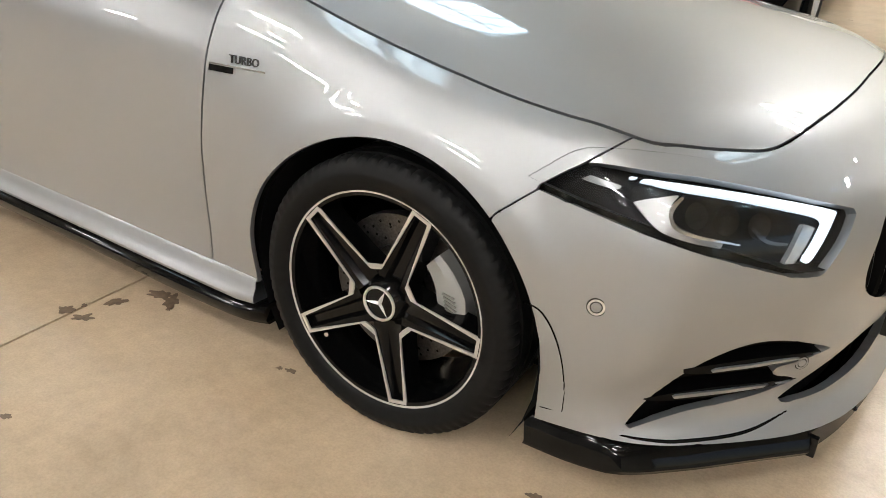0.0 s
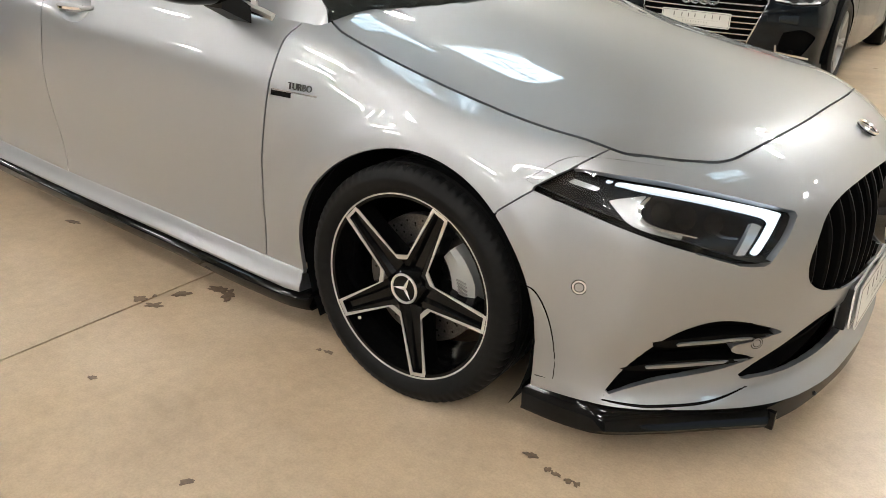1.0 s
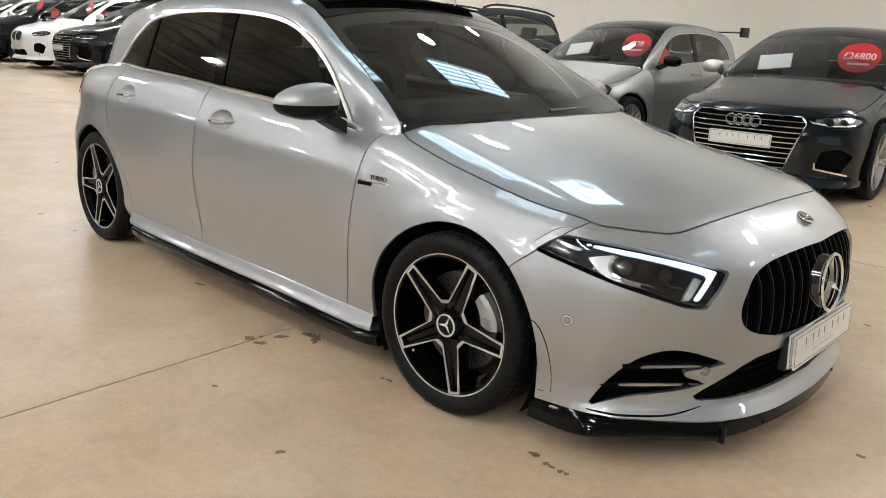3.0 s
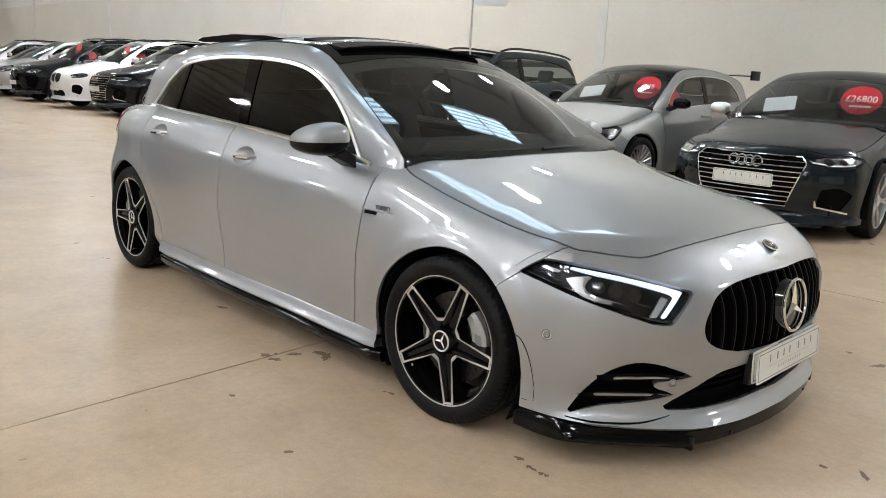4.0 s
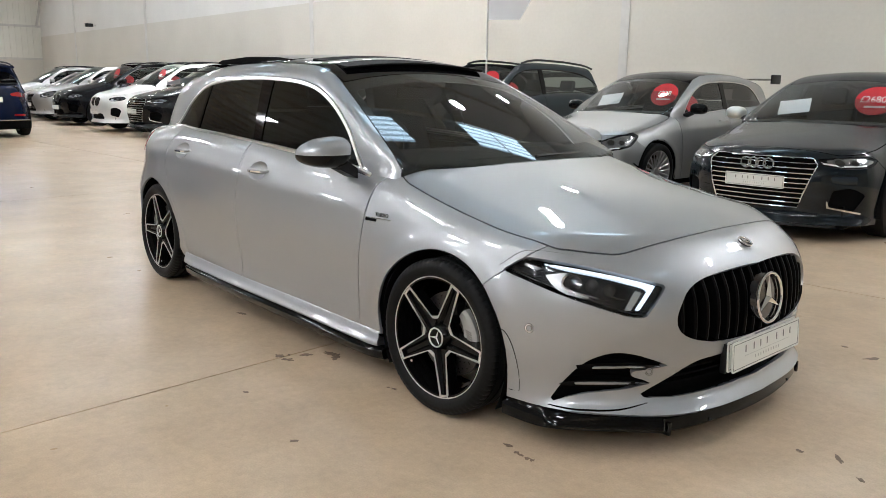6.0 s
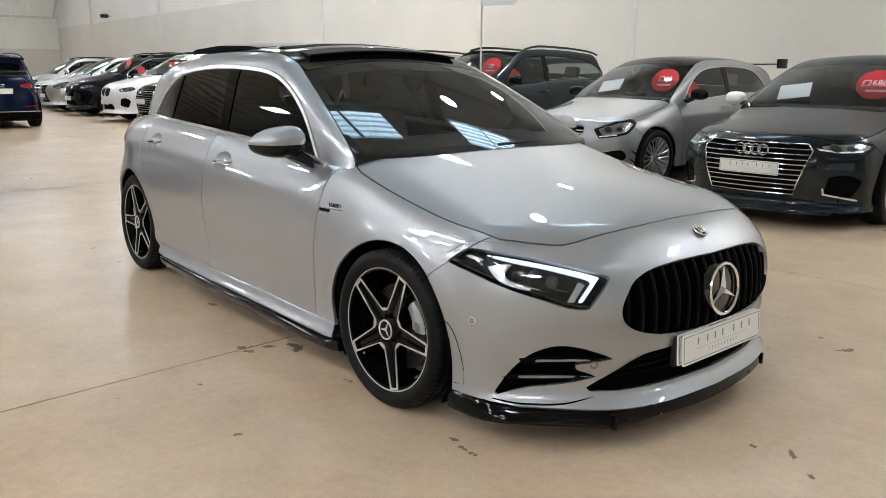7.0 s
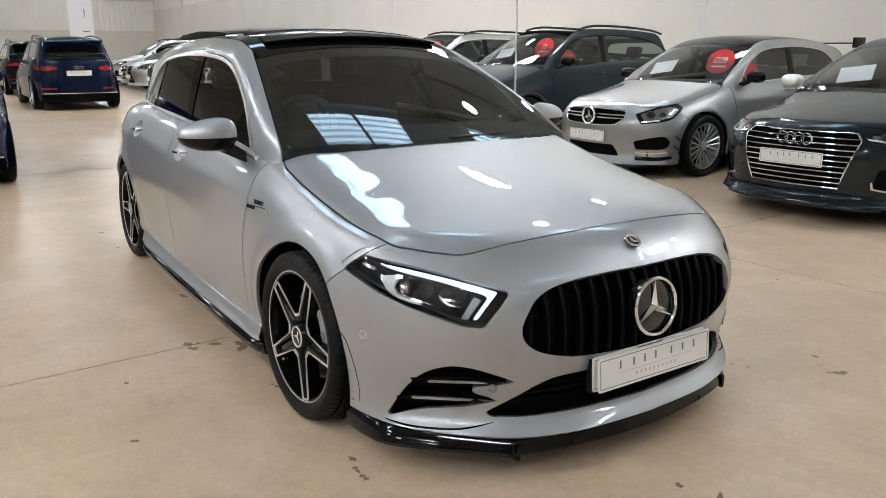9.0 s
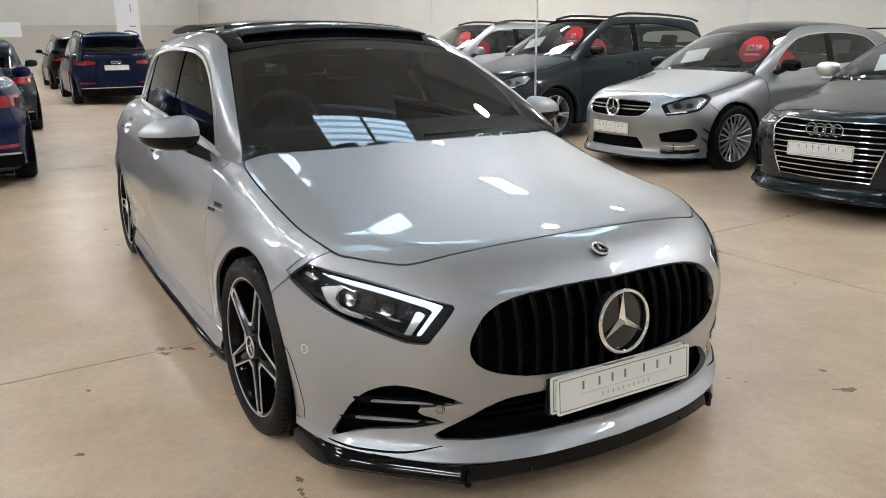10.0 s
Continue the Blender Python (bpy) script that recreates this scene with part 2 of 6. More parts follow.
# ---- smooth curves and fields ----
def curve(*pts):
    """A smooth function through points (input, value)."""
    x, y = np.array([p[0] for p in pts], float), np.array([p[1] for p in pts], float)
    h = np.diff(x)
    d = np.diff(y) / h
    m = np.zeros(len(x))
    m[0], m[-1] = d[0], d[-1]
    for i in range(1, len(x) - 1):
        if d[i - 1] * d[i] > 0:
            w1, w2 = 2 * h[i] + h[i - 1], h[i] + 2 * h[i - 1]
            m[i] = (w1 + w2) / (w1 / d[i - 1] + w2 / d[i])
    g = np.linspace(x[0], x[-1], 500)
    k = np.clip(np.searchsorted(x, g, side="right") - 1, 0, len(h) - 1)
    t = (g - x[k]) / h[k]
    v = ((2 * t**3 - 3 * t**2 + 1) * y[k] + (t**3 - 2 * t**2 + t) * h[k] * m[k] + (3 * t**2 - 2 * t**3) * y[k + 1] + (t**3 - t**2) * h[k] * m[k + 1])
    return lambda q: np.interp(q, g, v)


def smooth(t):
    t = np.clip(t, 0, 1)
    return t * t * (3 - 2 * t)


def smax(a, b, k):
    h = np.maximum(k - np.abs(a - b), 0) / k
    return np.maximum(a, b) + h * h * k / 4


def rounded(pts, n=5):
    """A closed outline drawn smoothly through points; a point given with a third value is a corner."""
    out, k = [], len(pts)
    for i in range(k):
        p0, p1, p2, p3 = (np.array(pts[(i + j) % k][:2], float) for j in (-1, 0, 1, 2))
        if len(pts[i]) > 2:
            p0 = 2 * p1 - p2
        if len(pts[(i + 1) % k]) > 2:
            p3 = 2 * p2 - p1
        for t in np.arange(n) / n:
            out.append(tuple(0.5 * (2 * p1 + (p2 - p0) * t + (2 * p0 - 5 * p1 + 4 * p2 - p3) * t**2 + (3 * p1 - p0 - 3 * p2 + p3) * t**3)))
    return out


def inside(outline):
    """Distance function of a closed outline: positive inside."""
    a = np.array([p[:2] for p in outline], float)
    b = np.roll(a, -1, axis=0)

    def f(u, v):
        p = np.stack([u, v], -1)
        best = np.full(len(p), 1e9)
        odd = np.zeros(len(p), bool)
        for (ax, ay), (bx, by) in zip(a, b):
            dx, dy = bx - ax, by - ay
            t = np.clip(((p[:, 0] - ax) * dx + (p[:, 1] - ay) * dy) / (dx * dx + dy * dy + 1e-12), 0, 1)
            best = np.minimum(best, (p[:, 0] - ax - t * dx)**2 + (p[:, 1] - ay - t * dy)**2)
            if ay != by:
                odd ^= ((ay > p[:, 1]) != (by > p[:, 1])) & (p[:, 0] < (p[:, 1] - ay) / (by - ay) * dx + ax)
        return np.where(odd, 1, -1) * np.sqrt(best)
    return f


def skin(F, d, u, v, cuts, step=0.02, lip=0.012, reach=3.0, mirror=None, center=(0, 0, 0), push=0.0):
    """The outer skin of the solid F < 0, as seen along -d, over the ranges u (across) and v (up) of a sheet at right angles to d,
    kept where every cut is positive, with its rim turned inwards by lip. mirror 'weld': both halves in one mesh."""
    d = np.array(d, float)
    d /= np.linalg.norm(d)
    up = np.array((0, 0, 1.0)) if abs(d[2]) < 0.9 else np.array((1.0, 0, 0))
    e1 = np.cross(up, d)
    e1 /= np.linalg.norm(e1)
    e2 = np.cross(d, e1)
    nu, nv = max(2, round((u[1] - u[0]) / step)), max(2, round((v[1] - v[0]) / step))
    U, V = np.meshgrid(np.linspace(*u, nu + 1), np.linspace(*v, nv + 1), indexing="ij")
    P0 = np.array(center) + U[..., None] * e1 + V[..., None] * e2
    P0 = P0.reshape(-1, 3)

    n = len(P0)
    hi = np.full(n, reach / 2)
    lo = hi.copy()
    done = np.zeros(n, bool)
    todo = np.arange(n)
    for k in range(1, 46):
        t = reach / 2 - reach * k / 45
        q = P0[todo] + t * d
        hit = F(q[:, 0], q[:, 1], q[:, 2]) < 0
        lo[todo[hit]] = t
        done[todo[hit]] = True
        todo = todo[~hit]
        hi[todo] = t
    found = np.nonzero(done)[0]
    l, h, base0 = lo[found], hi[found], P0[found]
    for _ in range(13):
        mid = (l + h) / 2
        q = base0 + mid[:, None] * d
        inner_side = F(q[:, 0], q[:, 1], q[:, 2]) < 0
        l, h = np.where(inner_side, mid, l), np.where(inner_side, h, mid)
    lo[found], hi[found] = l, h
    P = P0 + ((lo + hi) / 2)[:, None] * d
    if push:
        P = P - push * d
    idx = np.arange(n).reshape(nu + 1, nv + 1)
    quads = np.stack([idx[:-1, :-1], idx[1:, :-1], idx[1:, 1:], idx[:-1, 1:]], -1).reshape(-1, 4)
    quads = quads[done[quads].all(1)]
    ngons = []
    pts = P
    for cut in cuts:
        live = np.zeros(len(pts), bool)
        live[quads.ravel()] = True
        if ngons:
            live[[i for q in ngons for i in q]] = True
        sub = pts[live]
        if not len(sub):
            break
        val_c = np.zeros(len(pts))
        val_c[live] = cut(sub[:, 0], sub[:, 1], sub[:, 2])
        good = val_c > 0
        count = good[quads].sum(1)
        mixed = quads[(count > 0) & (count < 4)].tolist()
        quads = quads[count == 4]
        keep, extra, made = [], [], {}
        base = len(pts)
        for q in mixed + ngons:
            s = [good[i] for i in q]
            if all(s):
                keep.append(q)
            elif any(s):
                o = []
                for i, (a, sa) in enumerate(zip(q, s)):
                    b, sb = q[(i + 1) % len(q)], s[(i + 1) % len(q)]
                    if sa:
                        o.append(a)
                    if sa != sb:
                        key = (min(a, b), max(a, b))
                        if key not in made:
                            w = val_c[a] / (val_c[a] - val_c[b])
                            made[key] = base + len(extra)
                            extra.append(pts[a] + w * (pts[b] - pts[a]))
                        o.append(made[key])
                if len(o) > 2:
                    keep.append(o)
        ngons = keep
        if extra:
            pts = np.vstack([pts, np.array(extra)])
    polys = quads.tolist() + ngons
    used = np.zeros(len(pts), bool)
    for q in polys:
        used[q] = True
    where = np.cumsum(used) - 1
    me = bpy.data.meshes.new("tmp")
    me.from_pydata(pts[used].tolist(), [], [where[q].tolist() for q in polys])
    bm = bmesh.new()
    bm.from_mesh(me)
    bpy.data.meshes.remove(me)
    bmesh.ops.remove_doubles(bm, verts=bm.verts, dist=0.0004)
    if mirror:
        g = bmesh.ops.duplicate(bm, geom=bm.verts[:] + bm.edges[:] + bm.faces[:])["geom"]
        for w in g:
            if isinstance(w, bmesh.types.BMVert):
                w.co.y = -w.co.y
        bmesh.ops.reverse_faces(bm, faces=[w for w in g if isinstance(w, bmesh.types.BMFace)])
        bmesh.ops.remove_doubles(bm, verts=bm.verts, dist=0.002)
    if lip:
        bm.normal_update()
        rim = [e for e in bm.edges if len(e.link_faces) == 1]
        inner = {}
        for e in rim:
            for w in e.verts:
                if w not in inner:
                    nrm = w.normal if w.normal.length > 0.1 else Vector(d)
                    inner[w] = (bm.verts.new(w.co), bm.verts.new(w.co - lip * nrm))
        for e in rim:
            l = e.link_loops[0]
            a, b = l.vert, l.link_loop_next.vert
            bm.faces.new((inner[b][0], inner[a][0], inner[a][1], inner[b][1]))
    return bm


def mirrored(ob, parent, name=None):
    """The same part on the car's other side."""
    bm = bmesh.new()
    bm.from_mesh(ob.data)
    bmesh.ops.transform(bm, matrix=Matrix.Diagonal((1, -1, 1, 1)), verts=bm.verts)
    bmesh.ops.reverse_faces(bm, faces=bm.faces)
    return part(name or ob.name.split(".")[0], bm, list(ob.data.materials), parent, ob.get("label", ""))


def ledge(rows):
    """A bar lofted through sections; each row lists the section's corners."""
    bm = bmesh.new()
    rings = [[bm.verts.new(p) for p in r] for r in rows]
    n = len(rings[0])
    for a, b in zip(rings, rings[1:]):
        for k in range(n):
            bm.faces.new((a[k], a[(k + 1) % n], b[(k + 1) % n], b[k]))
    bm.faces.new(rings[0])
    bm.faces.new(rings[-1][::-1])
    bmesh.ops.recalc_face_normals(bm, faces=bm.faces)
    return bm


def resample(pts, n):
    a = np.array(pts, float)
    t = np.concatenate([[0], np.cumsum(np.linalg.norm(np.diff(a, axis=0), axis=1))])
    c = [curve(*zip(t, a[:, k])) for k in range(a.shape[1])]
    return [tuple(float(f(q)) for f in c) for q in np.linspace(0, t[-1], n)]


# ---- the hall ----
def hall():
    x0, x1, y0, y1, top = -47.2, 16.0, -16.0, 10.2, 7.5
    bm = bmesh.new()
    joints = [x0 - 2, -34.98, -27.98, -20.98, -13.98, -6.98, -0.978, 5.02, 11.02, x1 + 2]
    rows = [y0 - 3, -10.0, -4.0, 2.35, 8.3, y1 + 3]
    g = 0.0046
    for i in range(len(joints) - 1):
        for j in range(len(rows) - 1):
            box(joints[i] + g, joints[i + 1] - g, rows[j] + g, rows[j + 1] - g, -0.15, 0.0, bm=bm)
    bmesh.ops.rotate(bm, verts=bm.verts, cent=(-0.978, 0, 0), matrix=Matrix.Rotation(radians(3), 3, "Z"))
    me = bpy.data.meshes.new("floor")
    bm.to_mesh(me)
    bm.free()
    me.materials.append(CONCRETE)
    tagged(new("floor", me), "sealed tan concrete floor with saw-cut joints", "floor", kind="structure")
    tagged(part("floor_base", box(x0 - 2, x1 + 2, y0 - 3, y1 + 3, -0.4, -0.145), MATTBLACK, None, smooth=0), "dark ground under the slab joints", "floor", kind="structure")

    def wall(name, bm, mat, label):
        return tagged(part(name, bm, mat, None, smooth=0), label, "wall", kind="structure")

    wall("wall_north", box(x0, x1, y1, y1 + 0.3, -0.1, 3.6), CREAM, "cream painted lower wall of the hall")
    wall("wall_north_upper", box(x0, x1, y1 + 0.02, y1 + 0.3, 3.6, top), UPPERWALL, "paler upper wall of the hall")
    # unseen; kept dark to shape what the car sides mirror
    wall("wall_south", box(x0, x1, y0 - 0.3, y0, -0.1, top), SOUTHWALL, "unseen south wall, darkened so the car sides mirror less light")
    b = box(x1, x1 + 0.3, y0, -6.5, -0.1, top)
    box(x1, x1 + 0.3, 0.5, y1, -0.1, top, bm=b)
    box(x1, x1 + 0.3, -6.5, 0.5, 4.2, top, bm=b)
    wall("wall_east", b, CREAM, "cream painted end wall with an open doorway")
    tagged(part("ground", box(x1 + 0.3, x1 + 400, -400, 400, -0.4, -0.05), YARD, None, smooth=0), "grass and tarmac yard outside the doorway", "ground", kind="structure")
    wall("wall_west", box(x0 - 0.3, x0, y0, y1, -0.1, 2.3), CREAM, "cream lower part of the far end wall")
    # corrugated sheet above the far wall, rails and seams
    b = bmesh.new()
    y = y0
    while y < y1:
        box(x0 - 0.12, x0 - 0.02, y, y + 0.16, 2.3, top, bm=b)
        box(x0 - 0.12, x0 - 0.06, y + 0.16, y + 0.3, 2.3, top, bm=b)
        y += 0.3
    wall("wall_west_cladding", b, CLADDING, "ribbed white steel cladding of the far wall")
    for z in (2.3, 4.1, 5.9):
        tagged(part("trim", box(x0 - 0.02, x0 + 0.05, y0, y1, z, z + 0.12), STEEL, None), "painted steel sheeting rail", "rail", kind="structure")
    for x in (-41.0, -31.5, -18.5, -7.2, 7.5):
        b = box(x - 0.1, x + 0.1, y1 - 0.012, y1 + 0.2, 0, top)
        tagged(part("wall_column", b, STEEL, None, smooth=0), "painted steel column in the wall", "column", kind="structure")
    b = tube([(x0 + 0.3, y1 - 0.25, 4.2), (x0 + 3.2, y1 - 0.25, 7.4)], 0.07)
    tagged(part("brace", b, STEEL, None), "diagonal steel wall brace", "brace", kind="structure")
    # ceiling
    tagged(part("ceiling", box(x0, x1, y0, y1, top, top + 0.2), ROOFPANEL, None, smooth=0), "pale steel roof sheet", "ceiling", kind="structure")
    b = bmesh.new()
    x = x0 + 1.0
    while x < x1:
        box(x - 0.04, x + 0.04, y0, y1, top - 0.2, top - 0.01, bm=b)
        x += 1.9
    tagged(part("purlin", b, STEEL, None, smooth=0), "row of steel purlins under the roof", "purlin", kind="structure")
    # roof lights: ribbed daylight sheets
    for cx, cy in [(-3.75, 2.0), (-3.75, 3.1), (-3.95, 6.3), (-3.95, 7.4), (-7.4, 1.8), (-7.4, 2.9), (-2.5, -1.0), (-2.5, -2.1), (5.0, 1.4), (5.0, 2.5), (-7.4, -3.0), (-14.0, -2.8), (-14.5, 2.5), (-22.0, 5.5), (-22.0, -3.0), (-29.0, 2.5), (-36.0, 5.0), (5.0, -5.5), (10.0, -1.0), (10.0, 5.0)]:
        t = thing("roof_light", "ribbed daylight sheet set in the roof", "roof light", pose(cx, cy, top - 0.03), group="roof lights")
        part("frame", box(-0.42, 0.42, -0.53, 0.53, -0.006, 0.012), STEEL, t)
        part("backing", box(-0.40, 0.40, -0.51, 0.51, -0.012, -0.008), SHEET, t, smooth=0)
        b = bmesh.new()
        for i in range(5):
            box(-0.39 + i * 0.16, -0.39 + i * 0.16 + 0.088, -0.5, 0.5, -0.03, -0.016, bm=b)
        part("sheet", b, DAYLIGHT, t, smooth=0)
    # hanging led panels and round lamps
    # panels at y -14.8, x -42.5 and (2.0, 9.3) are unseen, added for brightness
    for cx, cy in [(-8.7, 7.3), (-11.9, 7.0), (-15.1, 7.0), (-18.3, 7.0), (-22.5, 7.0), (-28.0, 7.0), (-35.0, 6.0), (-36.0, -3.0), (-30.0, 1.0), (-42.5, 6.0), (-42.5, -2.5), (3.5, 7.2), (2.0, 9.3), (9.5, 7.2), (-12.0, -6.5), (-5.5, -6.5), (0.8, -6.5), (6.5, -6.5), (-24.0, -11.3), (-15.0, -11.3), (-9.0, -11.3), (-3.0, -11.3), (3.0, -11.3), (9.0, -11.3), (4.0, -14.8), (8.0, -14.8), (12.0, -14.8), (-4.0, -14.8), (-10.0, -14.8), (-18.0, -4.0), (-26.0, -4.0)]:
        t = thing("led_panel", "white rectangular lamp hanging under the roof, some added as fill", "lamp", pose(cx, cy, top - 0.28), group="led panels")
        part("housing", box(-0.72, 0.72, -0.34, 0.34, 0.0, 0.06, 0.01), STEEL, t)
        part("diffuser", box(-0.68, 0.68, -0.30, 0.30, -0.012, -0.002), LEDPANEL, t, smooth=0)
        for sx in (-0.5, 0.5):
            part("wire", tube([(sx, 0, 0.06), (sx, 0, 0.26)], 0.004, 6), STEEL, t)
    for cx, cy in [(-6.2, 8.6), (-4.4, 5.3), (-13.0, 8.6), (0.8, 8.4), (6.5, 8.0), (-20.0, 3.0), (-6.0, -8.0), (1.5, -8.0)]:
        t = thing("high_bay_lamp", "round high bay lamp under the roof", "lamp", pose(cx, cy, top - 1.4), group="high bay lamps")
        part("body", lathe([(0.01, 0.28), (0.08, 0.28), (0.1, 0.1), (0.19, 0.0), (0.17, 0.0)], 32, "Z"), STEEL, t)
        part("lens", lathe([(0.002, 0.004), (0.168, 0.004), (0.168, 0.02)], 32, "Z"), HIGHBAYGLOW, t)
        part("hook", tube([(0, 0, 0.28), (0, 0, 1.38)], 0.012, 6), STEEL, t)


hall()


# ---- wheels ----
def star_outline(tip, valley, half_tip, half_valley, n=5):
    pts = []
    for i in range(n):
        a = 2 * math.pi * i / n + math.pi / 2
        for da, r in ((-half_tip / tip, tip), (half_tip / tip, tip)):
            pts.append((r * math.cos(a + da), r * math.sin(a + da)))
        for k in (-1, 0, 1):
            b = a + math.pi / n + k * half_valley / valley
            rr = valley * (1.0 if k else 0.97)
            pts.append((rr * math.cos(b), rr * math.sin(b)))
    return pts


def emblem_star(r, thick, parent, m, ring=0.12):
    """Ring with three tapering arms, in its x, y plane."""
    b = tube([(r * math.cos(t), r * math.sin(t), thick * 0.5) for t in np.linspace(0, 2 * math.pi, 49)[:-1]], r * ring, 8, True)
    for i in range(3):
        a = math.pi / 2 + i * 2 * math.pi / 3
        arm = bmesh.new()
        c, l, q = arm.verts.new((0, 0, thick)), arm.verts.new((r * 0.10, r * 0.15, 0)), arm.verts.new((r * 0.10, -r * 0.15, 0))
        tip = arm.verts.new((r * 0.97, 0, thick * 0.45))
        arm.faces.new((c, tip, l))
        arm.faces.new((c, q, tip))
        joined(b, arm, Matrix.Rotation(a, 4, "Z"))
    o = part("emblem", b, CHROME, parent, "chrome emblem", smooth=25)
    o.matrix_basis = m
    return o


TYRE_R, RIM_R = 0.308, 0.2415


def tyre_mesh(R, rim, half):
    prof = [(rim - 0.004, -half * 0.86), (rim + 0.004, -half * 0.93), (rim + 0.03, -half * 1.0), (R - 0.03, -half * 0.99), (R - 0.012, -half * 0.92), (R - 0.003, -half * 0.83)]
    for k in (-0.62, -0.22, 0.22, 0.62):
        prof += [(R, half * (k - 0.055)), (R - 0.008, half * (k - 0.05)), (R - 0.008, half * (k + 0.05)), (R, half * (k + 0.055))]
    prof += [(r, -h) for r, h in prof[5::-1]]
    n = len(prof)
    shoulder = {4, 5, 6, n - 5, n - 6, n - 7}
    return lathe(prof, 300, "Y", lambda i, j, r: r - 0.003 if j in shoulder and i % 4 == 0 else r)


def hero_wheel(parent_name, m):
    """Outer face towards -y."""
    o = -0.098
    t = part(parent_name, lathe([(RIM_R, o + 0.006), (RIM_R - 0.003, o), (0.229, o + 0.002), (0.226, o + 0.02), (0.214, o + 0.045), (0.208, o + 0.12), (0.215, 0.09), (RIM_R, 0.098)], 96), ALLOYBLACK, None, "black five-spoke alloy wheel with machined edges")
    rim = t
    part("tyre", tyre_mesh(TYRE_R, RIM_R, 0.112), RUBBER, t, "black rubber tyre", smooth=30)
    part("rim_edge", lathe([(RIM_R - 0.001, o - 0.0015), (0.2365, o - 0.0005), (0.236, o + 0.003)], 96), MACHINED, rim, "machined silver rim edge")
    to_face = Matrix(((1, 0, 0, 0), (0, 0, 1, o + 0.0045), (0, 1, 0, 0), (0, 0, 0, 1)))
    flip = to_face @ Matrix.Diagonal((1, 1, -1, 1))
    outer, inner = star_outline(0.2355, 0.086, 0.0235, 0.020), star_outline(0.2275, 0.0745, 0.0165, 0.014)
    b = bmesh.new()
    vo = [b.verts.new((x, y, 0)) for x, y in outer]
    # dished spoke face: the tips stand further out than the hub
    vi = [b.verts.new((x, y, 0)) for x, y in inner]
    n = len(vo)
    for i in range(n):
        b.faces.new((vo[i], vo[(i + 1) % n], vi[(i + 1) % n], vi[i]))
    band = b
    depth = lambda r: 0.012 * (1 - min(1, r / 0.2)) ** 1.3
    for v in band.verts:
        v.co.z = -depth(math.hypot(v.co.x, v.co.y))
    r = bmesh.ops.extrude_face_region(band, geom=band.faces[:])
    for v in r["geom"]:
        if isinstance(v, bmesh.types.BMVert):
            v.co.z += 0.004
    bmesh.ops.recalc_face_normals(band, faces=band.faces)
    bmesh.ops.transform(band, matrix=flip, verts=band.verts)
    bmesh.ops.recalc_face_normals(band, faces=band.faces)
    part("machined_face", band, MACHINED, rim, "machined silver spoke edges", smooth=0)
    # black spokes behind the machined edges
    for i in range(5):
        a = 2 * math.pi * i / 5
        bm = bmesh.new()
        ring = []
        for rr, hw, zf in ((0.05, 0.036, 0.0), (0.075, 0.034, 0.0), (0.11, 0.030, -0.001), (0.17, 0.0275, -0.001), (0.232, 0.0245, -0.001)):
            z = -depth(rr) + zf
            ring.append([bm.verts.new(p) for p in ((-hw * 1.25, rr, z - 0.045), (-hw, rr, z), (-hw * 0.55, rr, z - 0.001), (-hw * 0.3, rr, z - 0.012), (hw * 0.3, rr, z - 0.012), (hw * 0.55, rr, z - 0.001), (hw, rr, z), (hw * 1.25, rr, z - 0.045))])
        for p, q in zip(ring, ring[1:]):
            for k in range(8):
                bm.faces.new((p[k], p[(k + 1) % 8], q[(k + 1) % 8], q[k]))
        bmesh.ops.transform(bm, matrix=flip @ Matrix.Rotation(a, 4, "Z"), verts=bm.verts)
        bmesh.ops.recalc_face_normals(bm, faces=bm.faces)
        part("spoke", bm, ALLOYBLACK, rim)
    hub = part("hub", lathe([(0.001, o + 0.006), (0.040, o + 0.006), (0.044, o + 0.012), (0.052, o + 0.026), (0.066, o + 0.03), (0.07, o + 0.07)], 48), ALLOYBLACK, rim)
    for i in range(5):
        a = 2 * math.pi * (i + 0.5) / 5 + math.pi / 2
        bolt = lathe([(0.001, o + 0.024), (0.008, o + 0.024), (0.009, o + 0.05)], 6)
        bmesh.ops.translate(bolt, verts=bolt.verts, vec=(0.053 * math.cos(a), 0, 0.053 * math.sin(a)))
        part("bolt", bolt, ALLOYBLACK, rim)
    cap = part("cap", lathe([(0.0005, o - 0.001), (0.036, o + 0.001), (0.043, o + 0.008)], 40), GLOSSBLACK, t)
    emblem_star(0.0365, 0.004, t, Matrix(((1, 0, 0, 0), (0, 0, -1, o), (0, 1, 0, 0), (0, 0, 0, 1))), 0.09).data.materials[0] = SATIN
    valve = tube([(-0.09, o + 0.03, -0.19), (-0.085, o + 0.012, -0.185)], 0.005, 8)
    part("valve", valve, CHROME, rim)
    disc = part("brake_disc", lathe([(0.05, 0.0), (0.095, 0.0), (0.1, -0.02), (0.168, -0.02), (0.168, 0.008), (0.05, 0.01)], 64), DISC, t, "drilled steel brake disc")
    # flat black dots draw the shade in the drilled holes
    b = None
    for i in range(40):
        a = 2 * math.pi * i / 40
        for rr in (0.115 + 0.012 * (i % 3), 0.145 + 0.008 * (i % 2)):
            h = lathe([(0.0005, -0.0206), (0.0032, -0.0206)], 6)
            b = joined(b, h, Matrix.Translation((rr * math.cos(a), 0, rr * math.sin(a))))
    part("vent_hole", b, MATTBLACK, t)
    return t


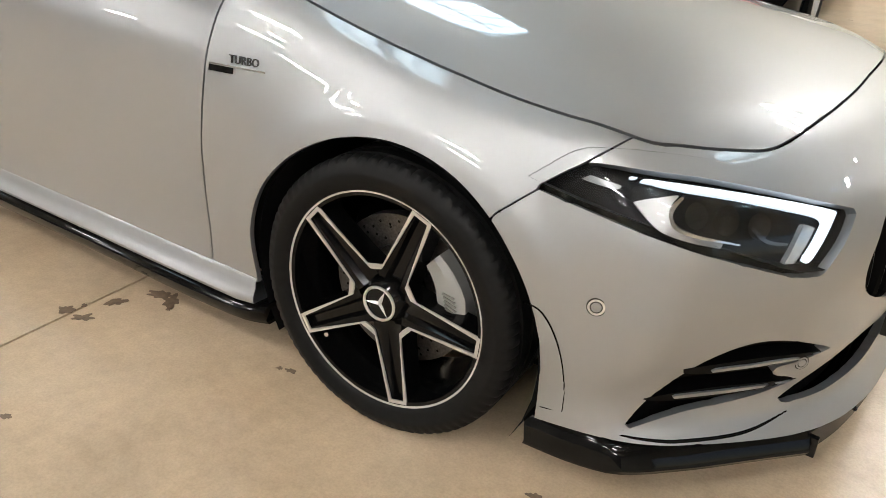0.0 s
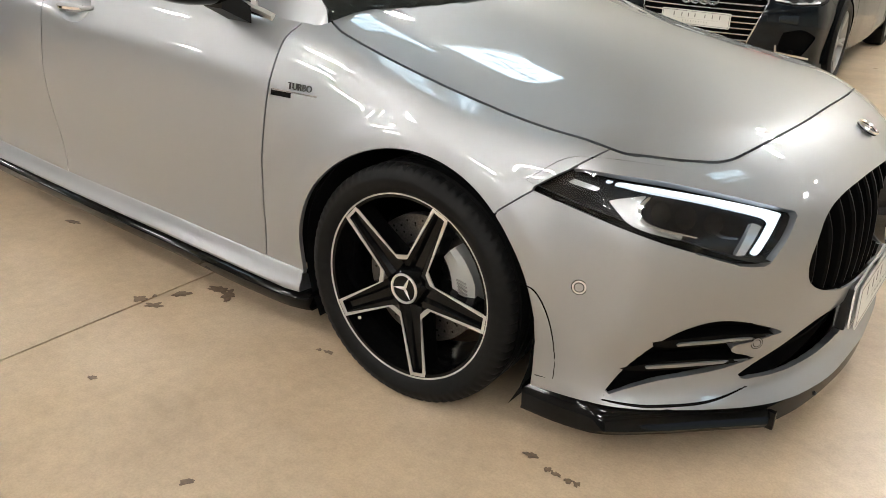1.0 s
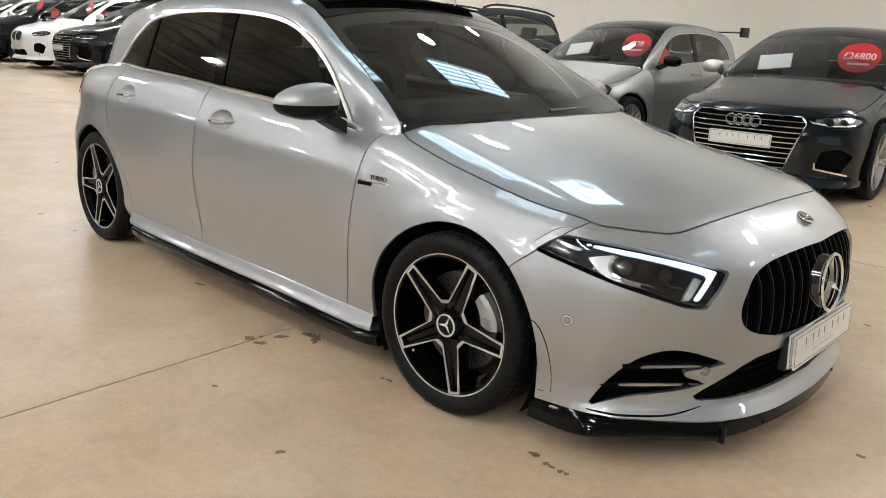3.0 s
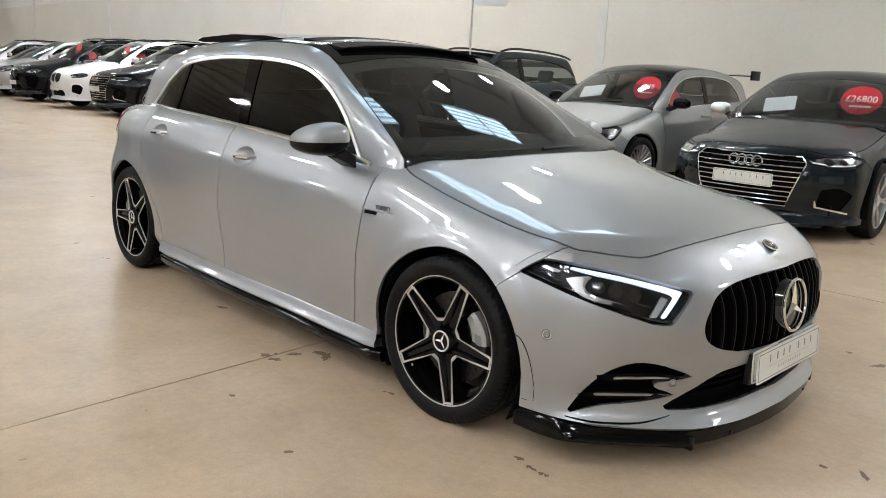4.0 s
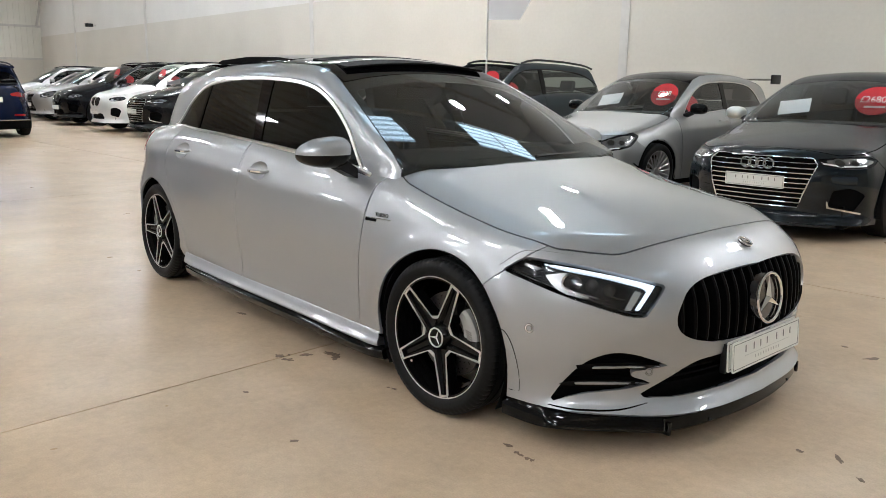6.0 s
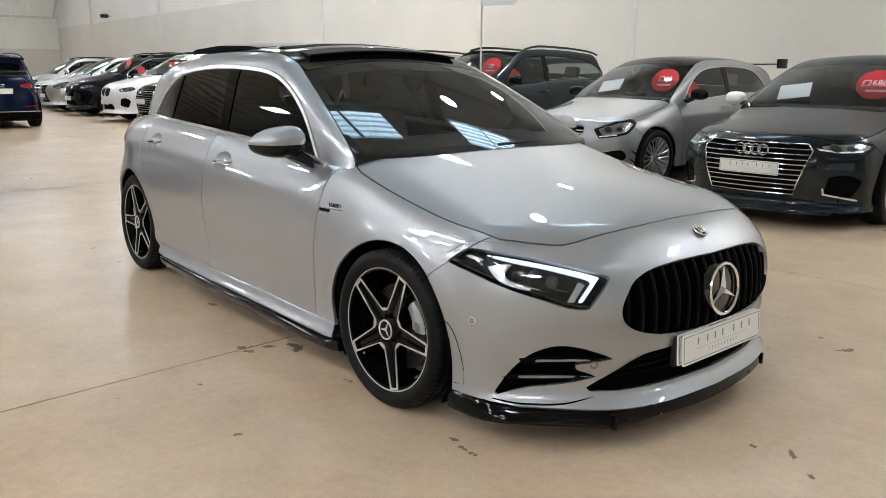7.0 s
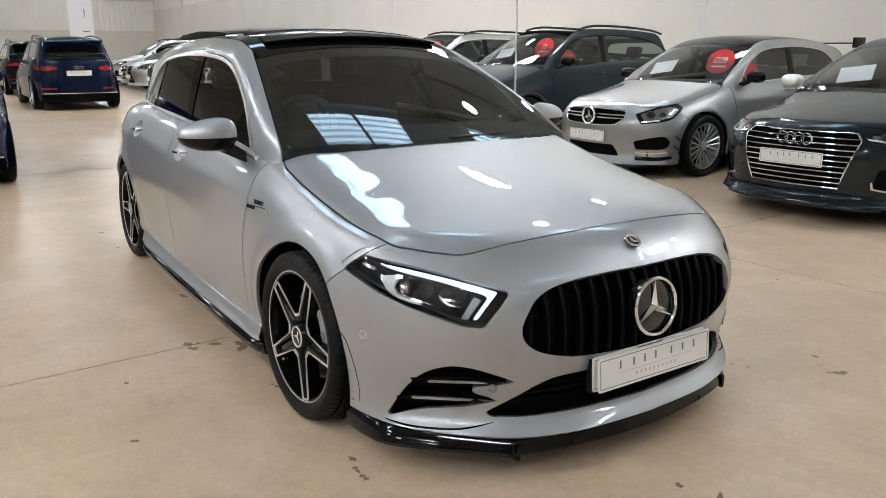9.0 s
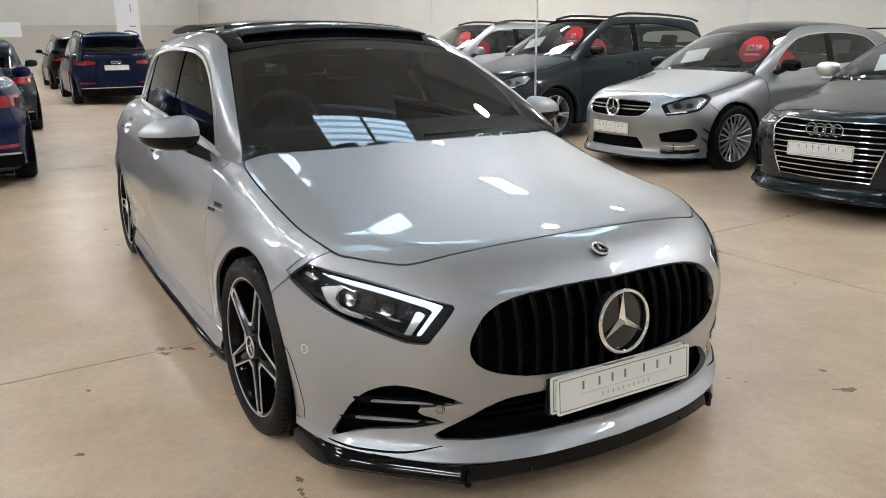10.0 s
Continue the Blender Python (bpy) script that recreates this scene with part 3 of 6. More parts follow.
def caliper(t, a0):
    b = bmesh.new()
    rings = []
    for k in range(9):
        a = a0 + radians(-34 + 68 * k / 8)
        e = 0.012 * abs(k - 4) / 4
        ring = []
        for rr, h in ((0.118 + e, -0.045), (0.118 + e, -0.062), (0.16, -0.068), (0.182 - e, -0.058), (0.184 - e, 0.02), (0.12, 0.02)):
            ring.append(b.verts.new((rr * math.cos(a), h, rr * math.sin(a))))
        rings.append(ring)
    for p, q in zip(rings, rings[1:]):
        for k in range(6):
            b.faces.new((p[k], p[(k + 1) % 6], q[(k + 1) % 6], q[k]))
    b.faces.new(rings[0])
    b.faces.new(rings[-1][::-1])
    bmesh.ops.recalc_face_normals(b, faces=b.faces)
    c = part("caliper", b, CALIPER, t, "grey brake caliper")
    bars = None
    for k in range(5):
        a = a0 + radians(-8 + 3.2 * k)
        bars = joined(bars, box(-0.014, 0.014, -0.0705, -0.067, -0.002, 0.002), Matrix.Translation((0.152 * math.cos(a), 0, 0.152 * math.sin(a))) @ Matrix.Rotation(0.5 - a, 4, "Y"))
    part("lettering", bars, PRINT, t, "dark lettering bars", smooth=0)


# ---- the silver hatchback ----
H_wp = curve((-3.6, 0.60), (-3.3, 0.735), (-3.0, 0.828), (-2.7, 0.870), (-2.3, 0.875), (-1.5, 0.887), (-0.9, 0.885), (-0.4, 0.870), (0, 0.871), (0.2, 0.862), (0.32, 0.848), (0.45, 0.828), (0.6, 0.80), (0.9, 0.75))
H_prof = curve((0.10, -0.08), (0.16, -0.045), (0.2, -0.022), (0.235, -0.012), (0.29, -0.016), (0.36, -0.013), (0.46, -0.004), (0.57, 0.0), (0.66, -0.007), (0.73, -0.016), (0.775, -0.023), (0.80, -0.033), (0.835, -0.051), (0.875, -0.072), (0.91, -0.099), (0.935, -0.128), (0.96, -0.17), (1.05, -0.35), (1.3, -0.8))
H_soft = curve((0.10, -0.08), (0.16, -0.045), (0.2, -0.022), (0.235, -0.012), (0.29, -0.016), (0.36, -0.013), (0.46, -0.004), (0.57, 0.0), (0.66, -0.009), (0.74, -0.024), (0.80, -0.041), (0.85, -0.061), (0.89, -0.085), (0.92, -0.112), (0.945, -0.143), (0.97, -0.185), (1.05, -0.35), (1.3, -0.8))
H_dz = curve((-3.6, 0.0), (-3.1, 0.02), (-2.6, 0.045), (-1.63, 0.022), (-1.28, 0.0), (-0.57, -0.032), (-0.42, -0.054), (-0.27, -0.084), (-0.1, -0.122), (0.08, -0.157), (0.25, -0.178), (0.45, -0.180), (0.9, -0.19))
H_top = curve((-3.6, 0.95), (-3.1, 0.99), (-2.5, 1.03), (-0.5, 0.985), (-0.3, 0.945), (-0.1, 0.907), (0.08, 0.874), (0.25, 0.843), (0.44, 0.804), (0.6, 0.768), (0.69, 0.744), (0.786, 0.712), (0.86, 0.664), (0.93, 0.58))
H_cowl = curve((-3.6, 0.0), (-0.75, 0.0), (-0.62, 0.003), (-0.5, 0.009), (-0.40, 0.015), (-0.30, 0.017), (-0.18, 0.011), (0.0, 0.003), (0.12, 0.0), (0.9, 0.0))
H_crown = curve((-3.6, 0.05), (-0.5, 0.05), (-0.36, 0.085), (-0.1, 0.138), (0.08, 0.155), (0.25, 0.152), (0.44, 0.128), (0.7, 0.10), (0.93, 0.08))
H_nose = curve((0, 0.893), (0.25, 0.876), (0.40, 0.845), (0.48, 0.815), (0.55, 0.775), (0.62, 0.72), (0.70, 0.645), (0.76, 0.58), (0.80, 0.52), (0.83, 0.42), (0.88, 0.1), (1.2, -2))
H_nz = curve((0.05, -0.02), (0.12, 0.012), (0.15, 0.013), (0.175, 0.000), (0.205, -0.020), (0.25, -0.026), (0.31, -0.015), (0.37, -0.004), (0.45, 0.0), (0.54, -0.006), (0.62, -0.03), (0.70, -0.09), (0.78, -0.17), (1.2, -0.6))
H_tail = curve((0, -3.53), (0.35, -3.50), (0.58, -3.40), (0.72, -3.24), (0.80, -3.02), (0.86, -2.7), (1.2, -1.5))


def hero_low(x, y, z):
    a = np.abs(y)
    zs, crease = z - H_dz(x), smooth((-0.30 - x) / 0.35)
    w = H_wp(x) + H_prof(zs) * crease + H_soft(zs) * (1 - crease)
    for cx, cz in ((0.007, 0.29), (-2.73, 0.30)):
        r = np.hypot(x - cx, z - cz)
        w = w + 0.007 * smooth((0.455 - r) / 0.06) * smooth((z - 0.22) / 0.14)
    w = w + H_cowl(x) * smooth((z - 0.70) / 0.3)
    side = a - w
    top = z - (H_top(x) - H_crown(x) * a ** 2.2)
    dent = 0.014 * np.exp(-((a - 0.50) / 0.10) ** 2 - ((z - 0.405) / 0.06) ** 2)
    nose = 0.85 * (x - (H_nose(a) + H_nz(z) * (1 + 0.9 * a)) + dent)
    tail = (H_tail(a - 0.05 * smooth((0.78 - z) / 0.25)) + 0.1 * np.maximum(z - 0.9, 0)) - x
    side = side - 0.035 * smooth((0.78 - z) / 0.25) * smooth((-2.75 - x) / 0.4)
    return smax(smax(smax(side, top, 0.05), nose, 0.05), tail, 0.06)


G_w = curve((0.7, 0.83), (0.85, 0.785), (0.92, 0.757), (1.0, 0.734), (1.15, 0.686), (1.28, 0.636), (1.34, 0.600), (1.40, 0.54), (1.5, 0.4))
G_taper = curve((-3.6, -0.34), (-3.2, -0.185), (-2.9, -0.085), (-2.6, -0.042), (-2.3, -0.012), (-1.5, 0), (-0.7, 0.0), (-0.55, -0.004), (-0.42, -0.022), (0, -0.07))
G_roof = curve((-3.6, 1.10), (-3.2, 1.245), (-2.9, 1.306), (-2.5, 1.374), (-2.1, 1.412), (-1.7, 1.422), (-1.35, 1.408), (-1.1, 1.375), (-0.8, 1.30), (0, 1.05))


def hero_cabin(x, y, z):
    a = np.abs(y)
    side = a - (G_w(z) + G_taper(x))
    top = z - (G_roof(x) - 0.13 * a ** 2)
    s = -0.27 - x - 0.27 * a * a
    wind = 0.9 * (z - (0.955 + 0.50 * s - 0.045 * s * s))
    front = x + 0.20 + 0.31 * a * a
    wind = np.maximum(wind, front)
    rear = 0.75 * (z - (0.93 + 1.0 * (x + 3.38 - 0.30 * a * a)))
    return np.maximum(smax(smax(smax(side, top, 0.07), wind, 0.03), rear, 0.10), 0.78 - z)


DLO = rounded([(-0.615, 0.905, 1), (-1.28, 0.947), (-1.63, 0.963), (-2.2, 0.982), (-2.735, 0.992, 1), (-2.66, 1.048), (-2.59, 1.118), (-2.51, 1.172), (-2.40, 1.224), (-2.23, 1.260), (-1.92, 1.282), (-1.52, 1.280), (-1.20, 1.252), (-0.985, 1.184), (-0.785, 1.065)])
LAMP_OUT = rounded([(-0.232, 0.631, 1), (-0.165, 0.676), (-0.12, 0.683), (-0.01, 0.676), (0.08, 0.664), (0.2, 0.642), (0.318, 0.614, 1), (0.298, 0.575), (0.258, 0.516, 1), (0.2, 0.520), (0.065, 0.558), (-0.1, 0.602)])
INTAKE = rounded([(-0.054, 0.192, 1), (-0.014, 0.256), (0.04, 0.326), (0.09, 0.365), (0.155, 0.388), (0.22, 0.385), (0.29, 0.363), (0.35, 0.337, 1), (0.30, 0.328), (0.22, 0.319, 1), (0.226, 0.298, 1), (0.306, 0.273, 1), (0.2, 0.248), (0.08, 0.232), (0.0, 0.212)])
GRILLE = rounded([(0.0, 0.643), (0.2, 0.640), (0.33, 0.628), (0.415, 0.598), (0.46, 0.548), (0.475, 0.498), (0.455, 0.455), (0.40, 0.424), (0.3, 0.402), (0.15, 0.392), (0, 0.390), (-0.15, 0.392), (-0.3, 0.402), (-0.40, 0.424), (-0.455, 0.455), (-0.475, 0.498), (-0.46, 0.548), (-0.415, 0.598), (-0.33, 0.628), (-0.2, 0.640)])
MOUTH = rounded([(0.0, 0.350), (0.30, 0.348), (0.40, 0.330), (0.49, 0.272), (0.565, 0.222, 1), (0.45, 0.214), (0.25, 0.213), (0, 0.213), (-0.25, 0.213), (-0.45, 0.214), (-0.565, 0.222, 1), (-0.49, 0.272), (-0.40, 0.330), (-0.30, 0.348)])
BONNET_HALF = [(0.684, 0.0), (0.682, 0.2), (0.664, 0.39), (0.630, 0.540), (0.572, 0.612), (0.50, 0.672), (0.438, 0.708), (0.30, 0.728), (0.0, 0.735), (-0.27, 0.737), (-0.345, 0.728), (-0.40, 0.706, 1), (-0.345, 0.4), (-0.30, 0.0)]
BONNET = rounded(BONNET_HALF + [(p[0], -p[1], *p[2:]) for p in BONNET_HALF[-2:0:-1]])
SLOT_LINE = resample([(0.322, 0.4275), (0.338, 0.4265), (0.356, 0.421), (0.372, 0.406), (0.386, 0.384), (0.400, 0.350), (0.411, 0.30), (0.416, 0.25), (0.4165, 0.211)], 40)
SLOT = [(x + 0.0008, z + 0.0014) for x, z in SLOT_LINE] + [(0.4165, 0.2085), (0.374, 0.206), (0.374, 0.208)] + [(x - 0.0014, z - 0.001) for x, z in SLOT_LINE[::-1]]
slot_in = inside(SLOT)
dlo_in, lamp_in, intake_in, grille_in, mouth_in, bonnet_in = (inside(o) for o in (DLO, LAMP_OUT, INTAKE, GRILLE, MOUTH, BONNET))
side_of = lambda f: (lambda x, y, z: f(x, z))
front_of = lambda f: (lambda x, y, z: f(y, z))
plan_of = lambda f: (lambda x, y, z: f(x, y))
corner_of = lambda f: (lambda x, y, z: f(0.8 * x - 0.6 * np.abs(y), z))
G = 0.0025   # half a shut line


def line(pts):
    """Positive in front of (greater x than) a line given as (z, x)."""
    c = curve(*pts)
    return lambda x, y, z: x - c(z)


BUMPER_LINE = line([(0.0, 0.365), (0.3, 0.365), (0.45, 0.32), (0.56, 0.243), (0.60, 0.28), (0.632, 0.318), (0.68, 0.375), (0.73, 0.440), (0.9, 0.7)])
DOOR_F = line([(0.0, -0.52), (0.232, -0.504), (0.45, -0.487), (0.69, -0.475), (0.80, -0.468), (0.845, -0.461), (0.88, -0.437), (0.92, -0.43), (1.2, -0.42)])
DOOR_B = line([(0.0, -1.53), (0.27, -1.545), (0.634, -1.582), (0.783, -1.58), (1.0, -1.60), (1.4, -1.60)])
DOOR_R = line([(0.0, -2.25), (0.18, -2.26), (0.41, -2.325), (0.54, -2.41), (0.66, -2.495), (0.74, -2.53), (0.85, -2.55), (1.0, -2.50), (1.3, -2.4)])
neg = lambda f: (lambda x, y, z: -f(x, y, z))
off = lambda f, g: (lambda x, y, z: f(x, y, z) - g)
arch = lambda cx, cz, r: (lambda x, y, z: np.where(z < cz - 0.35, 1, np.hypot(x - cx, (z - cz) * np.where(z < cz, 0.55, 1)) - r))
above = lambda z0: (lambda x, y, z: z - z0)
below = lambda z0: (lambda x, y, z: z0 - z)
right = lambda x, y, z: -y
outside = lambda F, g=0.0: (lambda x, y, z: F(x, y, z) + g)


HANDLES = ((-1.395, 0.828), (-2.338, 0.862))
HANDLE_A, HANDLE_B = 0.086, 0.046


def flank(x, z):
    """Half width of the lower body."""
    lo, hi = 0.5, 1.0
    for _ in range(30):
        mid = (lo + hi) / 2
        lo, hi = (mid, hi) if float(hero_low(np.array(x), np.array(mid), np.array(z))) < 0 else (lo, mid)
    return lo


def nose_x(y, z):
    """The nose's reach at that height and half width."""
    lo, hi = 0.2, 1.0
    for _ in range(30):
        mid = (lo + hi) / 2
        lo, hi = (mid, hi) if float(hero_low(np.array(mid), np.array(y), np.array(z))) < 0 else (lo, mid)
    return lo


def not_handle(i):
    hx, hz = HANDLES[i]
    return lambda x, y, z: 0.05 * (np.hypot((x - hx) / HANDLE_A, (z - hz) / HANDLE_B) - 1)


def hero():
    car = thing("silver_hatchback", "silver five-door hatchback with black grille, splitter and open panoramic roof", "car")
    S = (0, -0.92, 0.40)
    ARCHF, ARCHR = arch(0.007, 0.294, 0.360), arch(-2.735, 0.304, 0.360)
    f = part("fender", skin(hero_low, S, (-0.62, 0.55), (-0.24, 1.25), [neg(off(BUMPER_LINE, -G)), off(DOOR_F, G), ARCHF, above(0.232), neg(off(plan_of(bonnet_in), -G)), outside(hero_cabin), right, neg(off(corner_of(lamp_in), -0.004)), lambda x, y, z: 0.735 - 0.03 * (x > 0.3) + 10 * (np.abs(y) > 0.6) - 0.735], 0.014), SILVER, car)
    mirrored(f, car)
    d1 = part("front_door", skin(hero_low, (0, -1, 0.12), (-1.7, -0.35), (0.1, 1.1), [neg(off(DOOR_F, -G)), off(DOOR_B, G), lambda x, y, z: z - 0.236 - 0.012 * smooth((-0.45 - x) / 0.5), outside(hero_cabin, 0.004), right, not_handle(0)], 0.016), SILVER, car)
    mirrored(d1, car)
    d2 = part("rear_door", skin(hero_low, (0, -1, 0.12), (-2.75, -1.4), (0.1, 1.15), [neg(off(DOOR_B, -G)), off(DOOR_R, G), above(0.25), ARCHR, outside(hero_cabin, 0.004), right, not_handle(1)], 0.016), SILVER, car)
    mirrored(d2, car)
    q = part("rear_quarter", skin(hero_low, (-0.35, -0.9, 0.2), (-1.1, 1.1), (-0.5, 0.75), [neg(off(DOOR_R, -G)), above(0.18), ARCHR, outside(hero_cabin, 0.004), right], 0.02, center=(-2.8, -0.3, 0.4)), SILVER, car)
    mirrored(q, car)
    part("tailgate", skin(hero_low, (-1, 0, 0), (-0.75, 0.75), (0.25, 1.1), [outside(hero_cabin, 0.004)], 0.03, center=(-2.6, 0, 0)), SILVER, car)
    # sill below the doors
    rows = []
    for x in np.linspace(-0.352, -2.30, 40):
        y = -float(H_wp(x)) + 0.003
        e = 0.016 * min(1, (-0.352 - x) / 0.06 + 0.4, (x + 2.30) / 0.15 + 0.3)
        u = 0.012 * float(smooth((-0.45 - x) / 0.5))
        rows.append([(x, y + 0.03, 0.242 + u), (x, y + 0.010, 0.2405 + u), (x, y + 0.006, 0.236 + u), (x, y + 0.004, 0.218 + u), (x, y - e * 0.6, 0.202 + u), (x, y - e, 0.190 + u), (x, y - e + 0.002, 0.182 + u), (x, y + 0.1, 0.176 + u)])
    bm = bmesh.new()
    grid = [[bm.verts.new(p) for p in r] for r in rows]
    for p, q in zip(grid, grid[1:]):
        for k in range(7):
            bm.faces.new((p[k], q[k], q[k + 1], p[k + 1]))
    bmesh.ops.reverse_faces(bm, faces=bm.faces)
    mirrored(part("sill", bm, SILVER, car), car)
    # bright strip under the side windows
    low_edge = curve((-2.77, 0.993), (-2.2, 0.980), (-1.63, 0.960), (-1.28, 0.944), (-0.60, 0.899), (-0.525, 0.884))
    rows = []
    for x in np.linspace(-0.53, -2.765, 48):
        z = float(low_edge(x))
        y = -float(G_w(z) + G_taper(x))
        rows.append([(x, y + 0.01, z - 0.010), (x, y - 0.012, z - 0.009), (x, y - 0.013, z + 0.002), (x, y - 0.006, z + 0.007), (x, y + 0.01, z + 0.007)])
    mirrored(part("belt_strip", ledge(rows), SATIN, car, "chrome strip under the windows"), car)
    part("bonnet", skin(hero_low, (0.12, -0.42, 0.9), (-1.0, 1.0), (-1.0, 1.0), [off(plan_of(bonnet_in), G), right, outside(hero_cabin, 0.006), above(0.6)], 0.014, mirror="weld", center=(0.15, 0, 0.6)), SILVER, car)
    cut = [off(BUMPER_LINE, G), neg(off(plan_of(bonnet_in), -G)), neg(off(corner_of(lamp_in), -0.003)), neg(corner_of(intake_in)), neg(front_of(grille_in)), neg(front_of(mouth_in)), lambda x, y, z: z - (0.157 + 0.032 * y * y), right, ARCHF]
    bumper = part("front_bumper", skin(hero_low, (0.62, -0.60, 0.5), (-1.1, 1.1), (-1.0, 1.0), cut, 0.0115, lip=0.02, mirror="weld", center=(0.3, -0.2, 0.4)), SILVER, car)
    # no slot is cut: a raised black strip draws its shade
    slot = part("aero_slot", skin(hero_low, (0.25, -0.95, 0.0), (-0.2, 0.6), (0.15, 0.5), [side_of(slot_in), right, lambda x, y, z: x - 0.325], 0.0025, lip=0.002, push=-0.0010), MATTBLACK, car, "black strip drawn as the shade in the narrow slot by the wheel arch")
    mirrored(slot, car)
    # cabin: pillars and roof sides
    ws = lambda x, y, z: (0.722 - 0.235 * (-0.39 - x)) - np.abs(y)
    roof_black = lambda x, y, z: 0.555 - 0.03 * np.clip((-x - 1.2) / 1.6, 0, 1) - np.abs(y)
    wind_zone = lambda x, y, z: np.where(x > -1.12, ws(x, y, z), roof_black(x, y, z))
    p = part("roof_side", skin(hero_cabin, (0, -0.85, 0.5), (-3.5, -0.2), (0.2, 1.5), [neg(off(wind_zone, -0.002)), neg(off(side_of(dlo_in), -0.016)), outside(hero_low, 0.004), right], 0.016), SILVER, car)
    mirrored(p, car)
    g = part("windscreen", skin(hero_cabin, (0.5, 0, 0.86), (-0.85, 0.85), (-1.0, 0.9), [off(ws, 0.004), lambda x, y, z: x + 1.06 - 0.1 * y * y, outside(hero_low, 0.01)], 0.02, lip=0.004, center=(-0.7, 0, 1.0)), GLASS, car, "tinted windscreen")
    g.visible_shadow = False
    b = skin(hero_cabin, (0.5, 0, 0.86), (-0.85, 0.85), (-1.0, 0.9), [off(ws, 0.004), lambda x, y, z: x + 1.06 - 0.1 * y * y, outside(hero_low, 0.01), lambda x, y, z: np.maximum(np.maximum(0.045 - ws(x, y, z), 0.08 - (x + 1.06 - 0.1 * y * y)), 0.03 - hero_low(x, y, z))], 0.02, lip=0, center=(-0.7, 0, 1.0), push=0.004)
    part("windscreen_border", b, BLACK, car, "black screen border")
    part("roof_glass", skin(hero_cabin, (0, 0, 1), (-0.7, 0.7), (-3.3, -0.9), [off(roof_black, 0.003), lambda x, y, z: -1.066 + 0.1 * y * y - x, lambda x, y, z: x + 3.1], 0.025, lip=0.01), ROOFGLASS, car, "gloss black panoramic roof")
    for nm, cuts, mat in (("front_window", [lambda x, y, z: x + 1.54 + 0.1 * (z - 1)], GLASS), ("b_pillar", [lambda x, y, z: -1.543 - 0.1 * (z - 1) - x, lambda x, y, z: x + 1.632 + 0.215 * (z - 1)], GLOSSBLACK), ("rear_window", [lambda x, y, z: -1.635 - 0.215 * (z - 1) - x, lambda x, y, z: x + 2.335 - 0.125 * (z - 1)], PRIVACY), ("window_divider", [lambda x, y, z: -2.337 + 0.125 * (z - 1) - x, lambda x, y, z: x + 2.362 - 0.125 * (z - 1)], GLOSSBLACK), ("quarter_window", [lambda x, y, z: -2.364 + 0.125 * (z - 1) - x], PRIVACY)):
        w = part(nm, skin(hero_cabin, (0, -0.95, 0.3), (-2.9, -0.4), (0.4, 1.5), [off(side_of(dlo_in), 0.001), right] + cuts, 0.03, lip=0.006, push=0.006 if mat is not GLOSSBLACK else 0.002), mat, car)
        w2 = mirrored(w, car)
        if mat in (GLASS, PRIVACY):
            w.visible_shadow = w2.visible_shadow = False
    c = part("window_trim", skin(hero_cabin, (0, -0.95, 0.3), (-2.9, -0.4), (0.4, 1.5), [neg(off(side_of(dlo_in), 0.001)), off(side_of(dlo_in), -0.0145), right], 0.008, lip=0.008, push=-0.005), SATIN, car, "satin chrome window surround")
    mirrored(c, car)
    # inner dark shell, which closes the shut lines, arches and openings
    shrunk = lambda x, y, z: hero_low(x, y, z) + 0.03
    part("inner_side", skin(shrunk, S, (-3.5, 0.75), (-0.1, 1.2), [ARCHF, ARCHR, outside(hero_cabin), right, above(0.16), lambda x, y, z: 0.26 - x], 0.05, lip=0, mirror="weld"), MATTBLACK, car)
    b = skin(lambda x, y, z: hero_low(x, y, z) + 0.075, (0.62, -0.60, 0.5), (-1.1, 1.1), (-1.0, 1.0), [lambda x, y, z: x - 0.25, above(0.17), right, arch(0.007, 0.30, 0.38)], 0.03, lip=0, mirror="weld", center=(0.3, -0.2, 0.4))
    part("inner_front", b, MATTBLACK, car)
    # arch liners and the underbody
    for cx, cz in ((0.007, 0.292), (-2.74, 0.302)):
        for sgn in (-1, 1):
            b = bmesh.new()
            ring = []
            for k in range(25):
                a = radians(-30 + 240 * k / 24)
                ring.append([b.verts.new((cx + 0.362 * math.cos(a), sgn * yy, cz + 0.36 * math.sin(a))) for yy in (0.84 if cx > -1 or a < 1.9 else 0.82 - 0.03 * (a > 2.4), 0.5)])
            for p0, p1 in zip(ring, ring[1:]):
                b.faces.new((p0[0], p1[0], p1[1], p0[1]))
            cen = b.verts.new((cx, sgn * 0.5, cz))
            for p0, p1 in zip(ring, ring[1:]):
                b.faces.new((p0[1], p1[1], cen))
            part("arch_liner", b, LINER, car)
    part("underbody", box(-3.1, 0.36, -0.64, 0.64, 0.155, 0.2), MATTBLACK, car, smooth=0)
    return car, bumper


